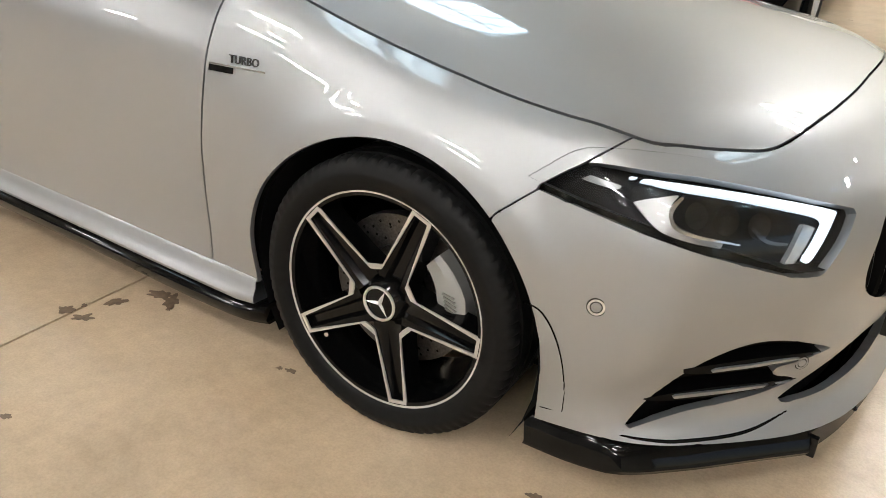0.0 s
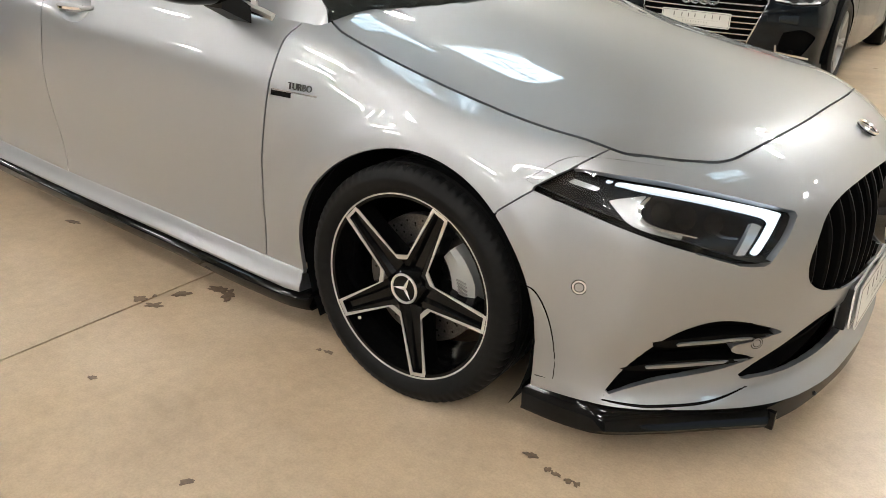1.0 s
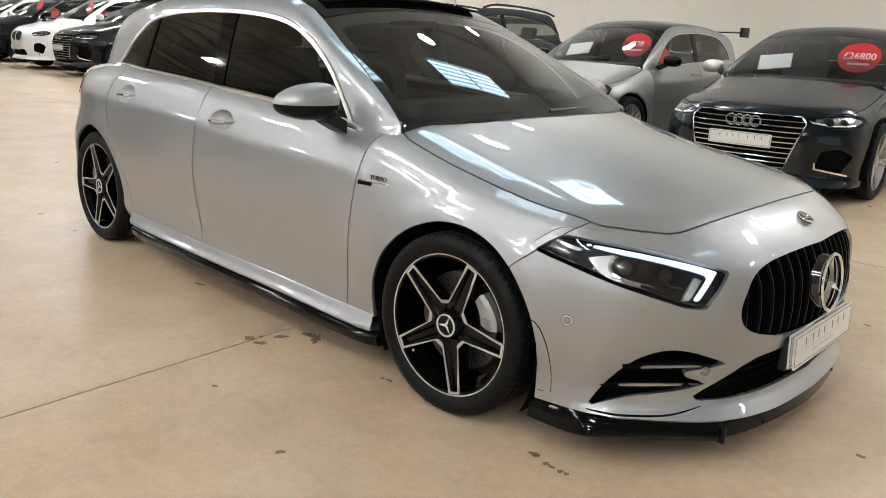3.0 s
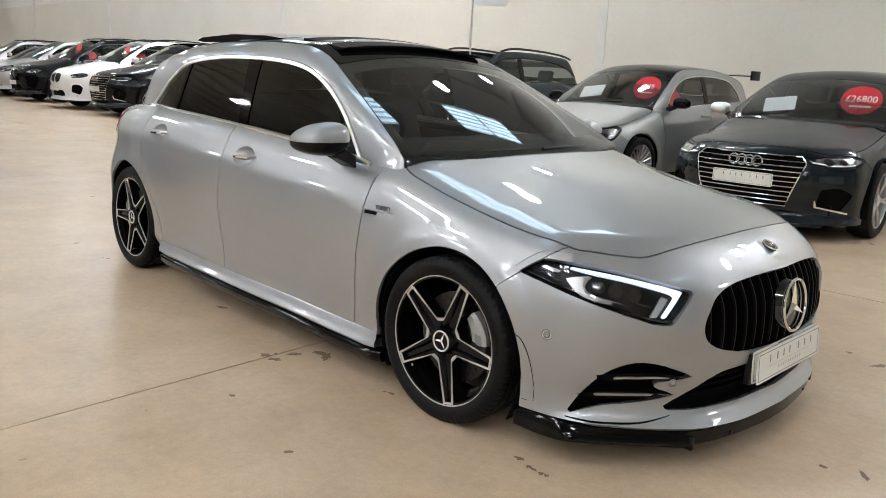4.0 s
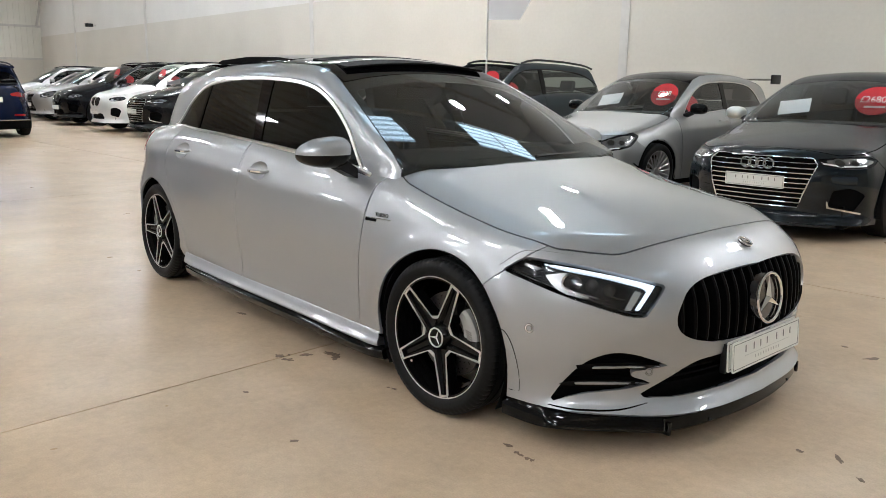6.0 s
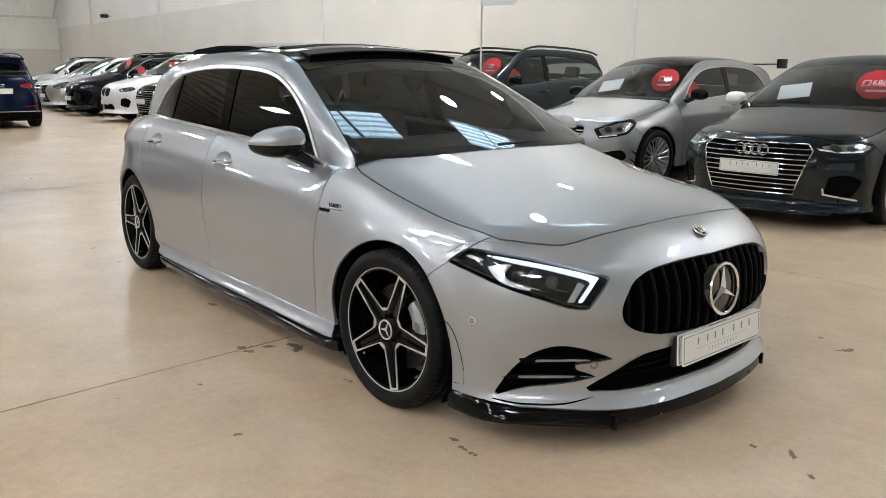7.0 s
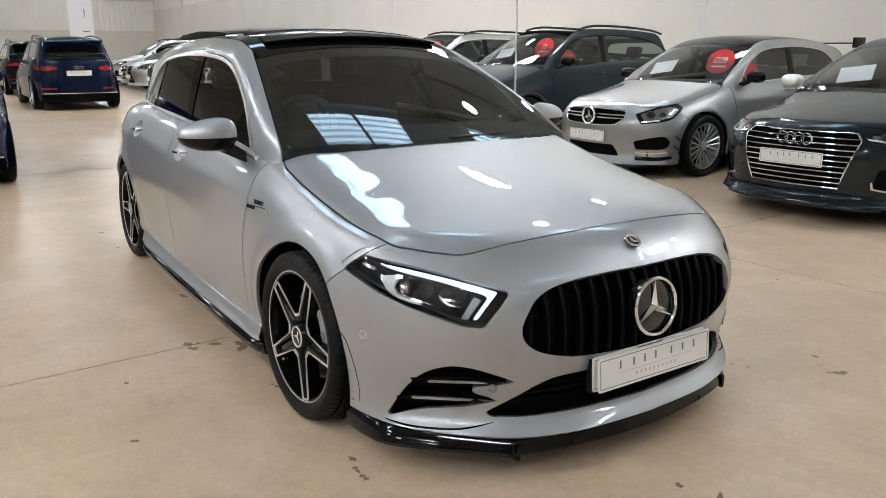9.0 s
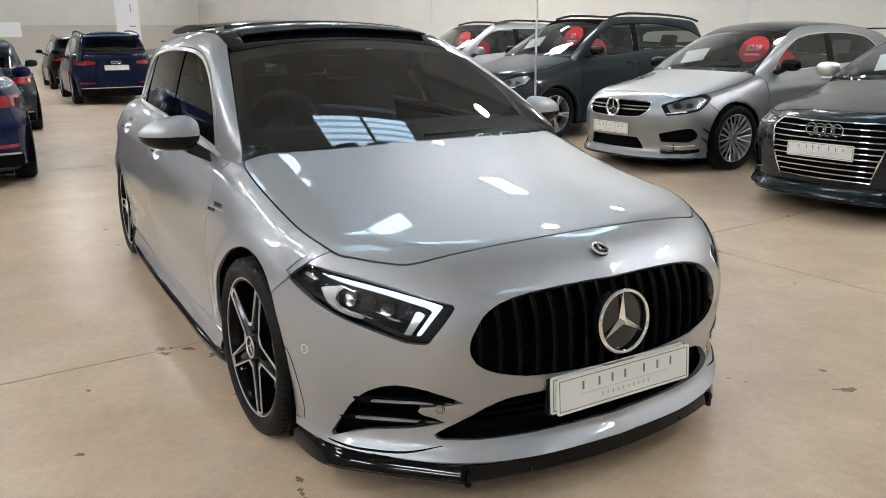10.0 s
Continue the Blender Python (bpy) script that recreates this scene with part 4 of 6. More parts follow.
CAR, BUMPER = hero()
WHEEL = None
for nm, x, sgn, turn in (("front_wheel", 0.003, -1, 23), ("rear_wheel", -2.762, -1, -20), ("front_wheel", 0.003, 1, 40), ("rear_wheel", -2.762, 1, 5)):
    steer = 3.0 if x > -1 else 0.0
    m_ = Matrix.Translation((x, (0.756 if x > -1 else 0.738) * sgn, 0.3075)) @ Matrix.Rotation(radians((180 if sgn > 0 else 0) + steer), 4, "Z") @ Matrix.Rotation(radians(-1.5), 4, "X")
    if WHEEL is None:
        WHEEL = hero_wheel(nm, Matrix())
        w = WHEEL
    else:
        w = new(nm, WHEEL.data)
        w["label"] = WHEEL["label"]
        for c_ in WHEEL.children:
            if c_.name.split(".")[0] not in ("caliper", "lettering"):
                share(c_, w, c_.matrix_basis.copy())
    w.parent, w.matrix_basis = CAR, m_ @ Matrix.Rotation(radians(turn), 4, "Y")
    caliper(w, radians((15 if x > -1 else 160) + turn))


# ---- details of the silver hatchback ----
def splitter(car):
    edge = resample([(0.345, -0.826), (0.42, -0.820), (0.50, -0.803), (0.525, -0.792), (0.62, -0.706), (0.72, -0.594), (0.806, -0.497)], 22)
    rows = []
    for i, (x, y) in enumerate(edge):
        dx, dy = (0.0, 0.10) if x < 0.5 else (-0.07, 0.07)
        k = i / 21
        zt = 0.154 + 0.032 * y * y
        rows.append([(x + dx, y + dy, zt), (x - 0.012 * (x > 0.5), y + 0.008, zt - 0.002), (x, y, zt - 0.012), (x + 0.010, y - 0.012, 0.124 - 0.014 * k), (x + 0.004, y - 0.006, 0.110 - 0.014 * k), (x + dx, y + dy, 0.104)])
    c = part("splitter_corner", ledge(rows), GLOSSBLACK, car, "gloss black splitter end", smooth=50)
    mirrored(c, car)
    edge = resample([(0.80, -0.50), (0.838, -0.38), (0.868, -0.22), (0.882, -0.08), (0.884, 0.0)], 14)
    edge += [(x, -y) for x, y in edge[-2::-1]]
    rows = [[(x - 0.10, y * 0.93, 0.158), (x - 0.008, y, 0.155), (x + 0.006, y * 1.004, 0.147), (x + 0.012, y * 1.006, 0.104), (x, y, 0.092), (x - 0.10, y * 0.93, 0.10)] for x, y in edge]
    part("splitter", ledge(rows), GLOSSBLACK, car, "gloss black front splitter blade", smooth=50)
    for y in (-0.30, -0.12, 0.12, 0.30):
        b = lathe([(0.0005, 0.004), (0.005, 0.003), (0.006, 0)], 10, "X")
        bmesh.ops.translate(b, verts=b.verts, vec=(float(np.interp(abs(y), [0, 0.3], [0.893, 0.867])), y, 0.112))
        part("bolt", b, BLACK, car)
    for s in (-1, 1):
        b = box(0.79, 0.826, 0.486 * s - 0.007, 0.486 * s + 0.007, 0.088, 0.135, 0.004)
        part("splitter_bracket", b, GLOSSBLACK, car)
    # side skirt
    rows = []
    for x, y, t in resample([(-0.33, -0.845, 0), (-0.40, -0.868, 1), (-0.7, -0.884, 1), (-1.3, -0.892, 1), (-2.0, -0.884, 1), (-2.25, -0.872, 1), (-2.31, -0.85, 0.4)], 30):
        zt = 0.172 + 0.012 * float(smooth((-0.45 - x) / 0.5))
        rows.append([(x, y + 0.13, zt + 0.004), (x, y + 0.002, zt + 0.003), (x, y - 0.012, zt - 0.006), (x, y - 0.016, zt - 0.014), (x, y - 0.012, zt - 0.036), (x, y - 0.002, zt - 0.050), (x, y + 0.13, zt - 0.050)])
    c = part("side_skirt", ledge(rows), GLOSSBLACK, car, "gloss black side skirt", smooth=35)
    mirrored(c, car)


def corner_piece(name, pts, mat, car, push, label="", lip=0.004, step=0.01, field=None):
    f = inside(rounded(pts, 4))
    o = part(name, skin(field or hero_low, (0.62, -0.66, 0.30), (min(p[0] for p in pts) - 0.09, max(p[0] for p in pts) + 0.07), (min(p[1] for p in pts) - 0.52, max(p[1] for p in pts) - 0.28), [corner_of(f), right], step, lip=lip, push=push, center=(0.4, -0.55, 0.4)), mat, car, label)
    mirrored(o, car)
    return o


def headlamp(car):
    o = corner_piece("headlamp_lens", [(p[0], p[1], 1) for p in LAMP_OUT[::2]], LENS, car, 0.0, "clear headlamp lens", lip=0)
    for w in car.children:
        if w.name.startswith("headlamp_lens"):
            w.visible_shadow = False
    corner_piece("headlamp_rim", [(p[0], p[1], 1) for p in LAMP_OUT[::2]], LAMPBODY, car, 0.045, "dark lamp housing", lip=-0.04)
    corner_piece("light_strip", [(-0.09, 0.670, 1), (-0.005, 0.663), (0.112, 0.6475), (0.222, 0.628), (0.285, 0.612, 1), (0.236, 0.534, 1), (0.222, 0.533, 1), (0.260, 0.597, 1), (0.246, 0.606), (0.204, 0.617), (0.112, 0.6375), (-0.006, 0.6555), (-0.084, 0.666)], DRL, car, 0.012, "lit white daytime running light", lip=0.012, step=0.006)
    corner_piece("light_guide", [(0.187, 0.533, 1), (0.208, 0.533, 1), (0.241, 0.590, 1), (0.218, 0.597, 1)], LIGHTGUIDE, car, 0.016, "grey reflector", lip=0.012, step=0.005)
    corner_piece("lamp_bezel", [(-0.083, 0.633, 1), (-0.056, 0.640), (-0.006, 0.648, 1), (-0.021, 0.634), (-0.026, 0.614), (-0.004, 0.592), (0.07, 0.577, 1), (0.065, 0.567, 1), (-0.015, 0.584), (-0.05, 0.600)], BEZEL, car, 0.014, "satin silver lamp bezel", lip=0.015, step=0.005)
    corner_piece("lamp_bezel_edge", [(-0.021, 0.634), (-0.006, 0.646, 1), (0.002, 0.646, 1), (-0.014, 0.632), (-0.020, 0.614), (0.002, 0.596), (0.10, 0.574, 1), (0.10, 0.571, 1), (-0.004, 0.592), (-0.026, 0.614)], CHROME, car, 0.011, "bright bezel edge", lip=0.006, step=0.0035)
    corner_piece("lamp_module", [(-0.018, 0.632, 1), (0.006, 0.643), (0.10, 0.628), (0.198, 0.608, 1), (0.178, 0.577, 1), (0.121, 0.564), (0.0, 0.594)], LAMPBODY, car, 0.026, "dark projector module", lip=0.02, step=0.008)
    for q, z, r in ((0.022, 0.616, 0.020), (0.075, 0.608, 0.023), (0.135, 0.597, 0.021)):
        pts = [(q + r * math.cos(t), z + r * math.sin(t)) for t in np.linspace(0, 2 * math.pi, 13)[:-1]]
        corner_piece("projector", pts, DARKGLASS, car, 0.018, "dark projector lens", lip=0.02, step=0.005)
        # a glint on the lens, drawn as a small dark chrome patch
        pts = [(q + 0.35 * r * math.cos(t), z + 0.006 + 0.3 * r * math.sin(t)) for t in np.linspace(0, 2 * math.pi, 9)[:-1]]
        corner_piece("projector_glint", pts, DARKCHROME, car, 0.0175, "dark chrome patch drawn as a glint on the projector", lip=0.004, step=0.003)
    corner_piece("lamp_fin", [(0.12, 0.600, 1), (0.15, 0.578), (0.19, 0.570, 1), (0.186, 0.566, 1), (0.145, 0.573), (0.114, 0.598, 1)], DARKCHROME, car, 0.013, "bright inner fin", lip=0.006, step=0.0035)
    corner_piece("indicator", [(-0.165, 0.655, 1), (-0.11, 0.648, 1), (-0.10, 0.655, 1), (-0.15, 0.664, 1)], LIGHTGUIDE, car, 0.010, "pale side reflector", lip=0.006, step=0.004)


def grille(car):
    def wall_x(y, z):
        return H_nose(np.abs(y)) + H_nz(z) * (1 + 0.9 * np.abs(y))
    rim = np.array(GRILLE)
    bm = bmesh.new()
    # black frame just inside the opening
    outer = [(float(wall_x(y, z)) - 0.004, y, z) for y, z in rim]
    inner = [(float(wall_x(y, z)) - 0.035, y * 0.965, 0.515 + (z - 0.515) * 0.92) for y, z in rim]
    vo, vi = [bm.verts.new(p) for p in outer], [bm.verts.new(p) for p in inner]
    n = len(vo)
    for i in range(n):
        bm.faces.new((vo[i], vo[(i + 1) % n], vi[(i + 1) % n], vi[i]))
    bmesh.ops.recalc_face_normals(bm, faces=bm.faces)
    part("grille_frame", bm, GLOSSBLACK, car, "gloss black grille frame")
    for k in range(-8, 9):
        y = k * 0.055
        zs = sorted(z for (y0, z0), (y1, z1) in zip(rim, np.roll(rim, -1, 0)) if (y0 - y) * (y1 - y) <= 0 and y0 != y1 for z in (z0 + (y - y0) / (y1 - y0) * (z1 - z0),))
        if len(zs) < 2 or zs[-1] - zs[0] < 0.04:
            continue
        rows = []
        for z in np.linspace(zs[0] + 0.004, zs[-1] - 0.004, 9):
            x = float(wall_x(y, z)) - 0.012
            rows.append([(x - 0.04, y - 0.009, z), (x - 0.006, y - 0.008, z), (x, y - 0.003, z), (x, y + 0.003, z), (x - 0.006, y + 0.008, z), (x - 0.04, y + 0.009, z)])
        part("grille_slat", ledge(rows), SLATBLACK, car, smooth=30)
    # black sheet in place of the shade behind the slats
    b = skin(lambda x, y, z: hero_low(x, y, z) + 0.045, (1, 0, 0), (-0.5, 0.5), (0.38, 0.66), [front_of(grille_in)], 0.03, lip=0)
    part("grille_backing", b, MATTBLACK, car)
    # emblem
    m = Matrix.Translation((0.893, 0, 0.517)) @ Matrix.Rotation(radians(-6), 4, "Y") @ Matrix(((0, 0, 1, 0), (1, 0, 0, 0), (0, 1, 0, 0), (0, 0, 0, 1)))
    d = lathe([(0.0005, 0.0), (0.086, -0.004), (0.092, -0.03)], 48, "Z")
    o = part("emblem_disc", d, DARKGLASS, car, "black emblem disc")
    o.matrix_basis = m
    emblem_star(0.091, 0.014, car, m, 0.062)
    # mouth slats, before a black sheet that stands in for shade
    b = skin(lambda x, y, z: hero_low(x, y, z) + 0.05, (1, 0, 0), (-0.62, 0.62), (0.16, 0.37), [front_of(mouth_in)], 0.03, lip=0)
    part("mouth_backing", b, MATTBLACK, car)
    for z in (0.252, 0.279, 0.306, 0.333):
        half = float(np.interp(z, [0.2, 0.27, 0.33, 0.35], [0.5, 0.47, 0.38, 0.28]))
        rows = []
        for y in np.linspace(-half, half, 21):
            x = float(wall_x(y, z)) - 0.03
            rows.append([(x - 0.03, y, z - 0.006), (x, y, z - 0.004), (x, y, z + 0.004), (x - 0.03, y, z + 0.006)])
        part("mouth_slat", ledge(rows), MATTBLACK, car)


def fins(car):
    for base, edge in (
            ([(0.03, 0.336), (0.1, 0.347), (0.2, 0.352), (0.347, 0.337, 1), (0.24, 0.330), (0.09, 0.322)],
             [(0.091, 0.329, 1), (0.194, 0.3335), (0.335, 0.336, 1), (0.25, 0.3405), (0.194, 0.3405), (0.10, 0.3365)]),
            ([(-0.02, 0.262), (0.05, 0.278), (0.15, 0.285), (0.302, 0.273, 1), (0.2, 0.262), (0.04, 0.256)],
             [(0.036, 0.264, 1), (0.144, 0.268), (0.29, 0.272, 1), (0.2, 0.2765), (0.144, 0.2765), (0.045, 0.272)])):
        corner_piece("intake_fin", base, SLATBLACK, car, -0.001, "black intake fin", lip=0.03, step=0.008)
        corner_piece("fin_edge", edge, SILVER, car, -0.006, "silver edge on the intake fin", lip=0.012, step=0.005)
    # the groove's shade is a black strip laid on the bumper skin
    corner_piece("intake_groove", [(-0.058, 0.190, 1), (0.0, 0.186), (0.07, 0.183), (0.19, 0.186), (0.29, 0.204, 1), (0.29, 0.201, 1), (0.19, 0.181), (0.07, 0.1775), (0.0, 0.181), (-0.05, 0.186)], MATTBLACK, car, -0.001, "black strip drawn as the shade in the groove under the intake", lip=0.003, step=0.004)
    # black sheet in place of the depth shade inside the intake
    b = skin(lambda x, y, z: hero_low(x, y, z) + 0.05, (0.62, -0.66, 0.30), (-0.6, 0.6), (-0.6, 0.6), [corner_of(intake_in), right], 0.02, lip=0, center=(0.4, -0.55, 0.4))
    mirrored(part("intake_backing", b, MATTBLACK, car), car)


def mirrors(car):
    for s in (-1, 1):
        b = bmesh.new()
        bmesh.ops.create_uvsphere(b, u_segments=32, v_segments=20, radius=1)
        for v in b.verts:
            x, y, z = v.co
            sg = lambda q, e: math.copysign(abs(q) ** e, q)
            px = sg(x, 0.75) * (0.085 if x > 0 else 0.055)
            py, pz = sg(y, 0.8) * 0.108, sg(z, 0.8) * (0.064 - 0.018 * y)
            v.co = (-0.665 + px - 0.03 * y, s * ((0.925 if s < 0 else 0.865) + py), 0.976 + pz - 0.008 * y)
        if s < 0:
            bmesh.ops.reverse_faces(b, faces=b.faces)
        lowb = b.copy()
        bmesh.ops.bisect_plane(b, geom=b.verts[:] + b.edges[:] + b.faces[:], plane_co=(0, 0, 0.970), plane_no=(0, 0, -1), clear_outer=True)
        bmesh.ops.bisect_plane(lowb, geom=lowb.verts[:] + lowb.edges[:] + lowb.faces[:], plane_co=(0, 0, 0.968), plane_no=(0, 0, 1), clear_outer=True)
        part("mirror_cap", b, SILVER, car, "silver door mirror cap", smooth=50)
        part("mirror_base", lowb, GLOSSBLACK, car, "gloss black mirror underside", smooth=50)
        rows = []
        for k in range(6):
            t = k / 5
            y, z = s * (0.79 + 0.085 * t), 0.885 + 0.05 * t
            hx, hz = 0.045 - 0.008 * t, 0.022 + 0.008 * t
            rows.append([(-0.64 + hx, y, z - hz), (-0.64 + hx, y, z + hz), (-0.64 - hx, y, z + hz), (-0.64 - hx, y, z - hz)])
        part("mirror_arm", ledge(rows), BLACK, car, "black mirror arm")


def handle(car, x, z):
    for s in (1, -1):
        dish = bmesh.new()
        vs = []
        for r, dep in ((1.0, 0.0004), (0.93, 0.0035), (0.8, 0.011), (0.6, 0.019), (0.35, 0.024), (0.04, 0.026)):
            ringv = []
            for t in np.linspace(0, 2 * math.pi, 37)[:-1]:
                px, pz = x + HANDLE_A * r * math.cos(t), z + HANDLE_B * r * math.sin(t)
                ringv.append(dish.verts.new((px, s * (-flank(px, pz) + dep), pz)))
            vs.append(ringv)
        for a, b in zip(vs, vs[1:]):
            for k in range(36):
                dish.faces.new((a[k], a[(k + 1) % 36], b[(k + 1) % 36], b[k]))
        bmesh.ops.recalc_face_normals(dish, faces=dish.faces)
        if sum(f.normal.y for f in dish.faces) * s > 0:
            bmesh.ops.reverse_faces(dish, faces=dish.faces)
        part("handle_dish", dish, SILVER, car, "silver recess behind the handle", smooth=80)
        yo = -flank(x, z)
        rows = []
        for t in np.linspace(-1, 1, 15):
            bow = 0.03 * math.sqrt(max(0, 1 - t ** 4)) + 0.002
            h = 0.013 * (1 - 0.55 * t * t)
            px, py = x + 0.006 + 0.097 * t, yo + 0.004 - bow
            pz = z + 0.004 * t
            rows.append([(px, s * (py + 0.010), pz - h), (px, s * py, pz - h * 0.6), (px, s * (py - 0.002), pz + h * 0.3), (px, s * (py + 0.004), pz + h), (px, s * (py + 0.012), pz + h * 0.6)])
        part("door_handle", ledge(rows), SILVER, car, "silver door handle", smooth=50)
        strip = [[(x + 0.006 + 0.092 * t, s * (yo + 0.0035 - 0.0335 * math.sqrt(max(0, 1 - t ** 4)) - 0.001), z - 0.001 + 0.004 * t + q) for q in (-0.004, 0.003)] for t in np.linspace(-0.9, 0.9, 11)]
        b = bmesh.new()
        rr = [[b.verts.new(p) for p in r] for r in strip]
        for a, c in zip(rr, rr[1:]):
            b.faces.new((a[0], c[0], c[1], a[1]))
        part("handle_strip", b, CHROME, car, "chrome handle strip")


def lettering(text, size, depth, mat, parent, m, name="lettering", label=""):
    cu = bpy.data.curves.new("text", "FONT")
    cu.body, cu.size, cu.extrude, cu.align_x, cu.align_y = text, size, depth, "CENTER", "CENTER"
    cu.resolution_u = 3
    tmp = bpy.data.objects.new("text", cu)
    me = bpy.data.meshes.new_from_object(tmp)
    bpy.data.objects.remove(tmp)
    bm = bmesh.new()
    bm.from_mesh(me)
    bpy.data.meshes.remove(me)
    o = part(name, bm, mat, parent, label, smooth=0)
    o.matrix_basis = m
    return o


PLATES = []


def plate(parent, m, name="number_plate"):
    """Dealer plate in its x, y plane, facing z. Its words are plain bars."""
    if PLATES:
        for o in PLATES:
            share(o, parent, m)
        return
    w, h = 0.26, 0.0555
    o = part(name, prism([(x * (w - 0.008) + 0.008 * math.cos(a) * sx, y * (h - 0.008) + 0.008 * math.sin(a) * sx) for x, y, a0, sx in ((1, 1, 0, 1), (-1, 1, 90, 1), (-1, -1, 180, 1), (1, -1, 270, 1)) for a in (radians(a0), radians(a0 + 45), radians(a0 + 90))], 0.004), PLATE, parent, "white dealer plate with dark border")
    o.matrix_basis = m
    b = None
    for x0, x1, y0, y1 in ((-w + 0.008, w - 0.008, h - 0.0105, h - 0.008), (-w + 0.008, w - 0.008, -h + 0.008, -h + 0.0105), (-w + 0.008, -w + 0.0105, -h + 0.0105, h - 0.0105), (w - 0.0105, w - 0.008, -h + 0.0105, h - 0.0105)):
        b = box(x0, x1, y0, y1, 0.004, 0.0046, bm=b)
    for x in (-0.165, -0.105, -0.055, -0.005, 0.07, 0.125, 0.18):
        b = box(x - 0.0035, x + 0.0035, 0.006, 0.032, 0.004, 0.0046, bm=b)
    q = part("plate_print", b, PRINT, parent, "dark bars in place of lettering", smooth=0)
    q.matrix_basis = m
    PLATES.extend((o, q))
    b = box(-0.17, 0.17, -0.0075, -0.0062, 0.004, 0.0046)
    for k in range(10):
        b = box(-0.094 + k * 0.02, -0.089 + k * 0.02, -0.029, -0.018, 0.004, 0.0046, bm=b)
    q = part("plate_print", b, PRINTGREY, parent, "grey bars in place of small lettering", smooth=0)
    q.matrix_basis = m
    PLATES.append(q)


def ring(parent, p, n, r, mat, name, label):
    b = lathe([(r, -0.002), (r * 0.94, 0.0012), (r * 0.72, 0.0012), (r * 0.66, -0.001)], 28, "Z")
    o = part(name, b, mat, parent, label)
    dark = part("sensor_gap", lathe([(r * 1.08, -0.002), (r * 1.06, 0.0005), (r * 0.5, 0.0005)], 28, "Z"), BLACK, parent)
    o.matrix_basis = Matrix.Translation(p) @ Vector(n).to_track_quat("Z", "Y").to_matrix().to_4x4()
    b = lathe([(r * 0.6, 0.0), (r * 0.56, 0.0014), (0.0005, 0.0016)], 28, "Z")
    q = part(name, b, SILVER, parent)
    q.matrix_basis = o.matrix_basis
    dark.matrix_basis = o.matrix_basis


def interior(car):
    part("cabin_floor", box(-3.2, -0.35, -0.74, 0.74, 0.24, 0.3), CARPET, car, smooth=0)
    rows = []
    for x, z, h in ((-0.36, 0.90, 0.05), (-0.5, 0.945, 0.1), (-0.72, 0.965, 0.14), (-0.86, 0.945, 0.16), (-0.92, 0.86, 0.3), (-0.90, 0.62, 0.1)):
        hw = 0.70 if x < -0.5 else 0.62
        rows.append([(x, -hw, z - h), (x, -hw, z - 0.03), (x, -hw + 0.06, z), (x, hw - 0.06, z), (x, hw, z - 0.03), (x, hw, z - h)])
    part("dashboard", ledge(rows), DASH, car, "black dashboard", smooth=40)
    wheel = tube([(-1.02 + 0.07 * math.sin(t), -0.37 + 0.182 * math.cos(t), 0.93 + 0.165 * math.sin(t)) for t in np.linspace(0, 2 * math.pi, 41)[:-1]], 0.0155, 10, True)
    part("steering_wheel", wheel, DASH, car, "black steering wheel")
    hubm = Matrix.Translation((-1.0, -0.37, 0.925)) @ Matrix.Rotation(radians(-67), 4, "Y")
    b = lathe([(0.001, 0.03), (0.05, 0.026), (0.07, 0.0), (0.05, -0.06)], 24, "Z")
    bmesh.ops.transform(b, matrix=hubm, verts=b.verts)
    for dy in (-0.17, 0.17):
        joined(b, tube([(-1.0, -0.37, 0.92), (-1.02, -0.37 + dy, 0.925)], 0.014, 8))
    joined(b, tube([(-1.0, -0.37, 0.92), (-0.95, -0.37, 0.78)], 0.014, 8))
    part("steering_hub", b, DASH, car)
    for x, ys in ((-1.45, (-0.37, 0.37)), (-2.3, (-0.42, 0.0, 0.42))):
        for y in ys:
            w = 0.25 if x > -2 else 0.21
            b = box(x - 0.28, x + 0.25, y - w, y + w, 0.42, 0.56, 0.05)
            part("seat", b, SEAT, car, "black seat cushion")
            b = box(-0.07, 0.07, -w, w, 0.0, 0.62, 0.055)
            bmesh.ops.transform(b, matrix=Matrix.Translation((x - 0.25, y, 0.5)) @ Matrix.Rotation(radians(-18), 4, "Y"), verts=b.verts)
            part("seat_back", b, SEAT, car, "black seat back")
            b = box(-0.045, 0.045, -0.13, 0.13, 0.0, 0.19, 0.04)
            bmesh.ops.transform(b, matrix=Matrix.Translation((x - 0.46, y, 1.10)) @ Matrix.Rotation(radians(-12), 4, "Y"), verts=b.verts)
            part("headrest", b, SEAT, car, "black headrest")
    b = box(-1.16, -1.02, -0.09, 0.09, 1.255, 1.285, 0.012)
    part("camera_housing", b, DASH, car)
    b = box(-1.19, -1.17, -0.12, 0.12, 1.19, 1.25, 0.012)
    part("rear_view_mirror", b, DASH, car)
    part("inner_roof", box(-2.9, -1.25, -0.5, 0.5, 1.325, 1.335), CARPET, car, smooth=0)
    for s in (-1, 1):
        part("door_card", box(-2.5, -0.55, 0.755 * s - 0.02, 0.755 * s + 0.02, 0.3, 0.9, 0.02), DASH, car)


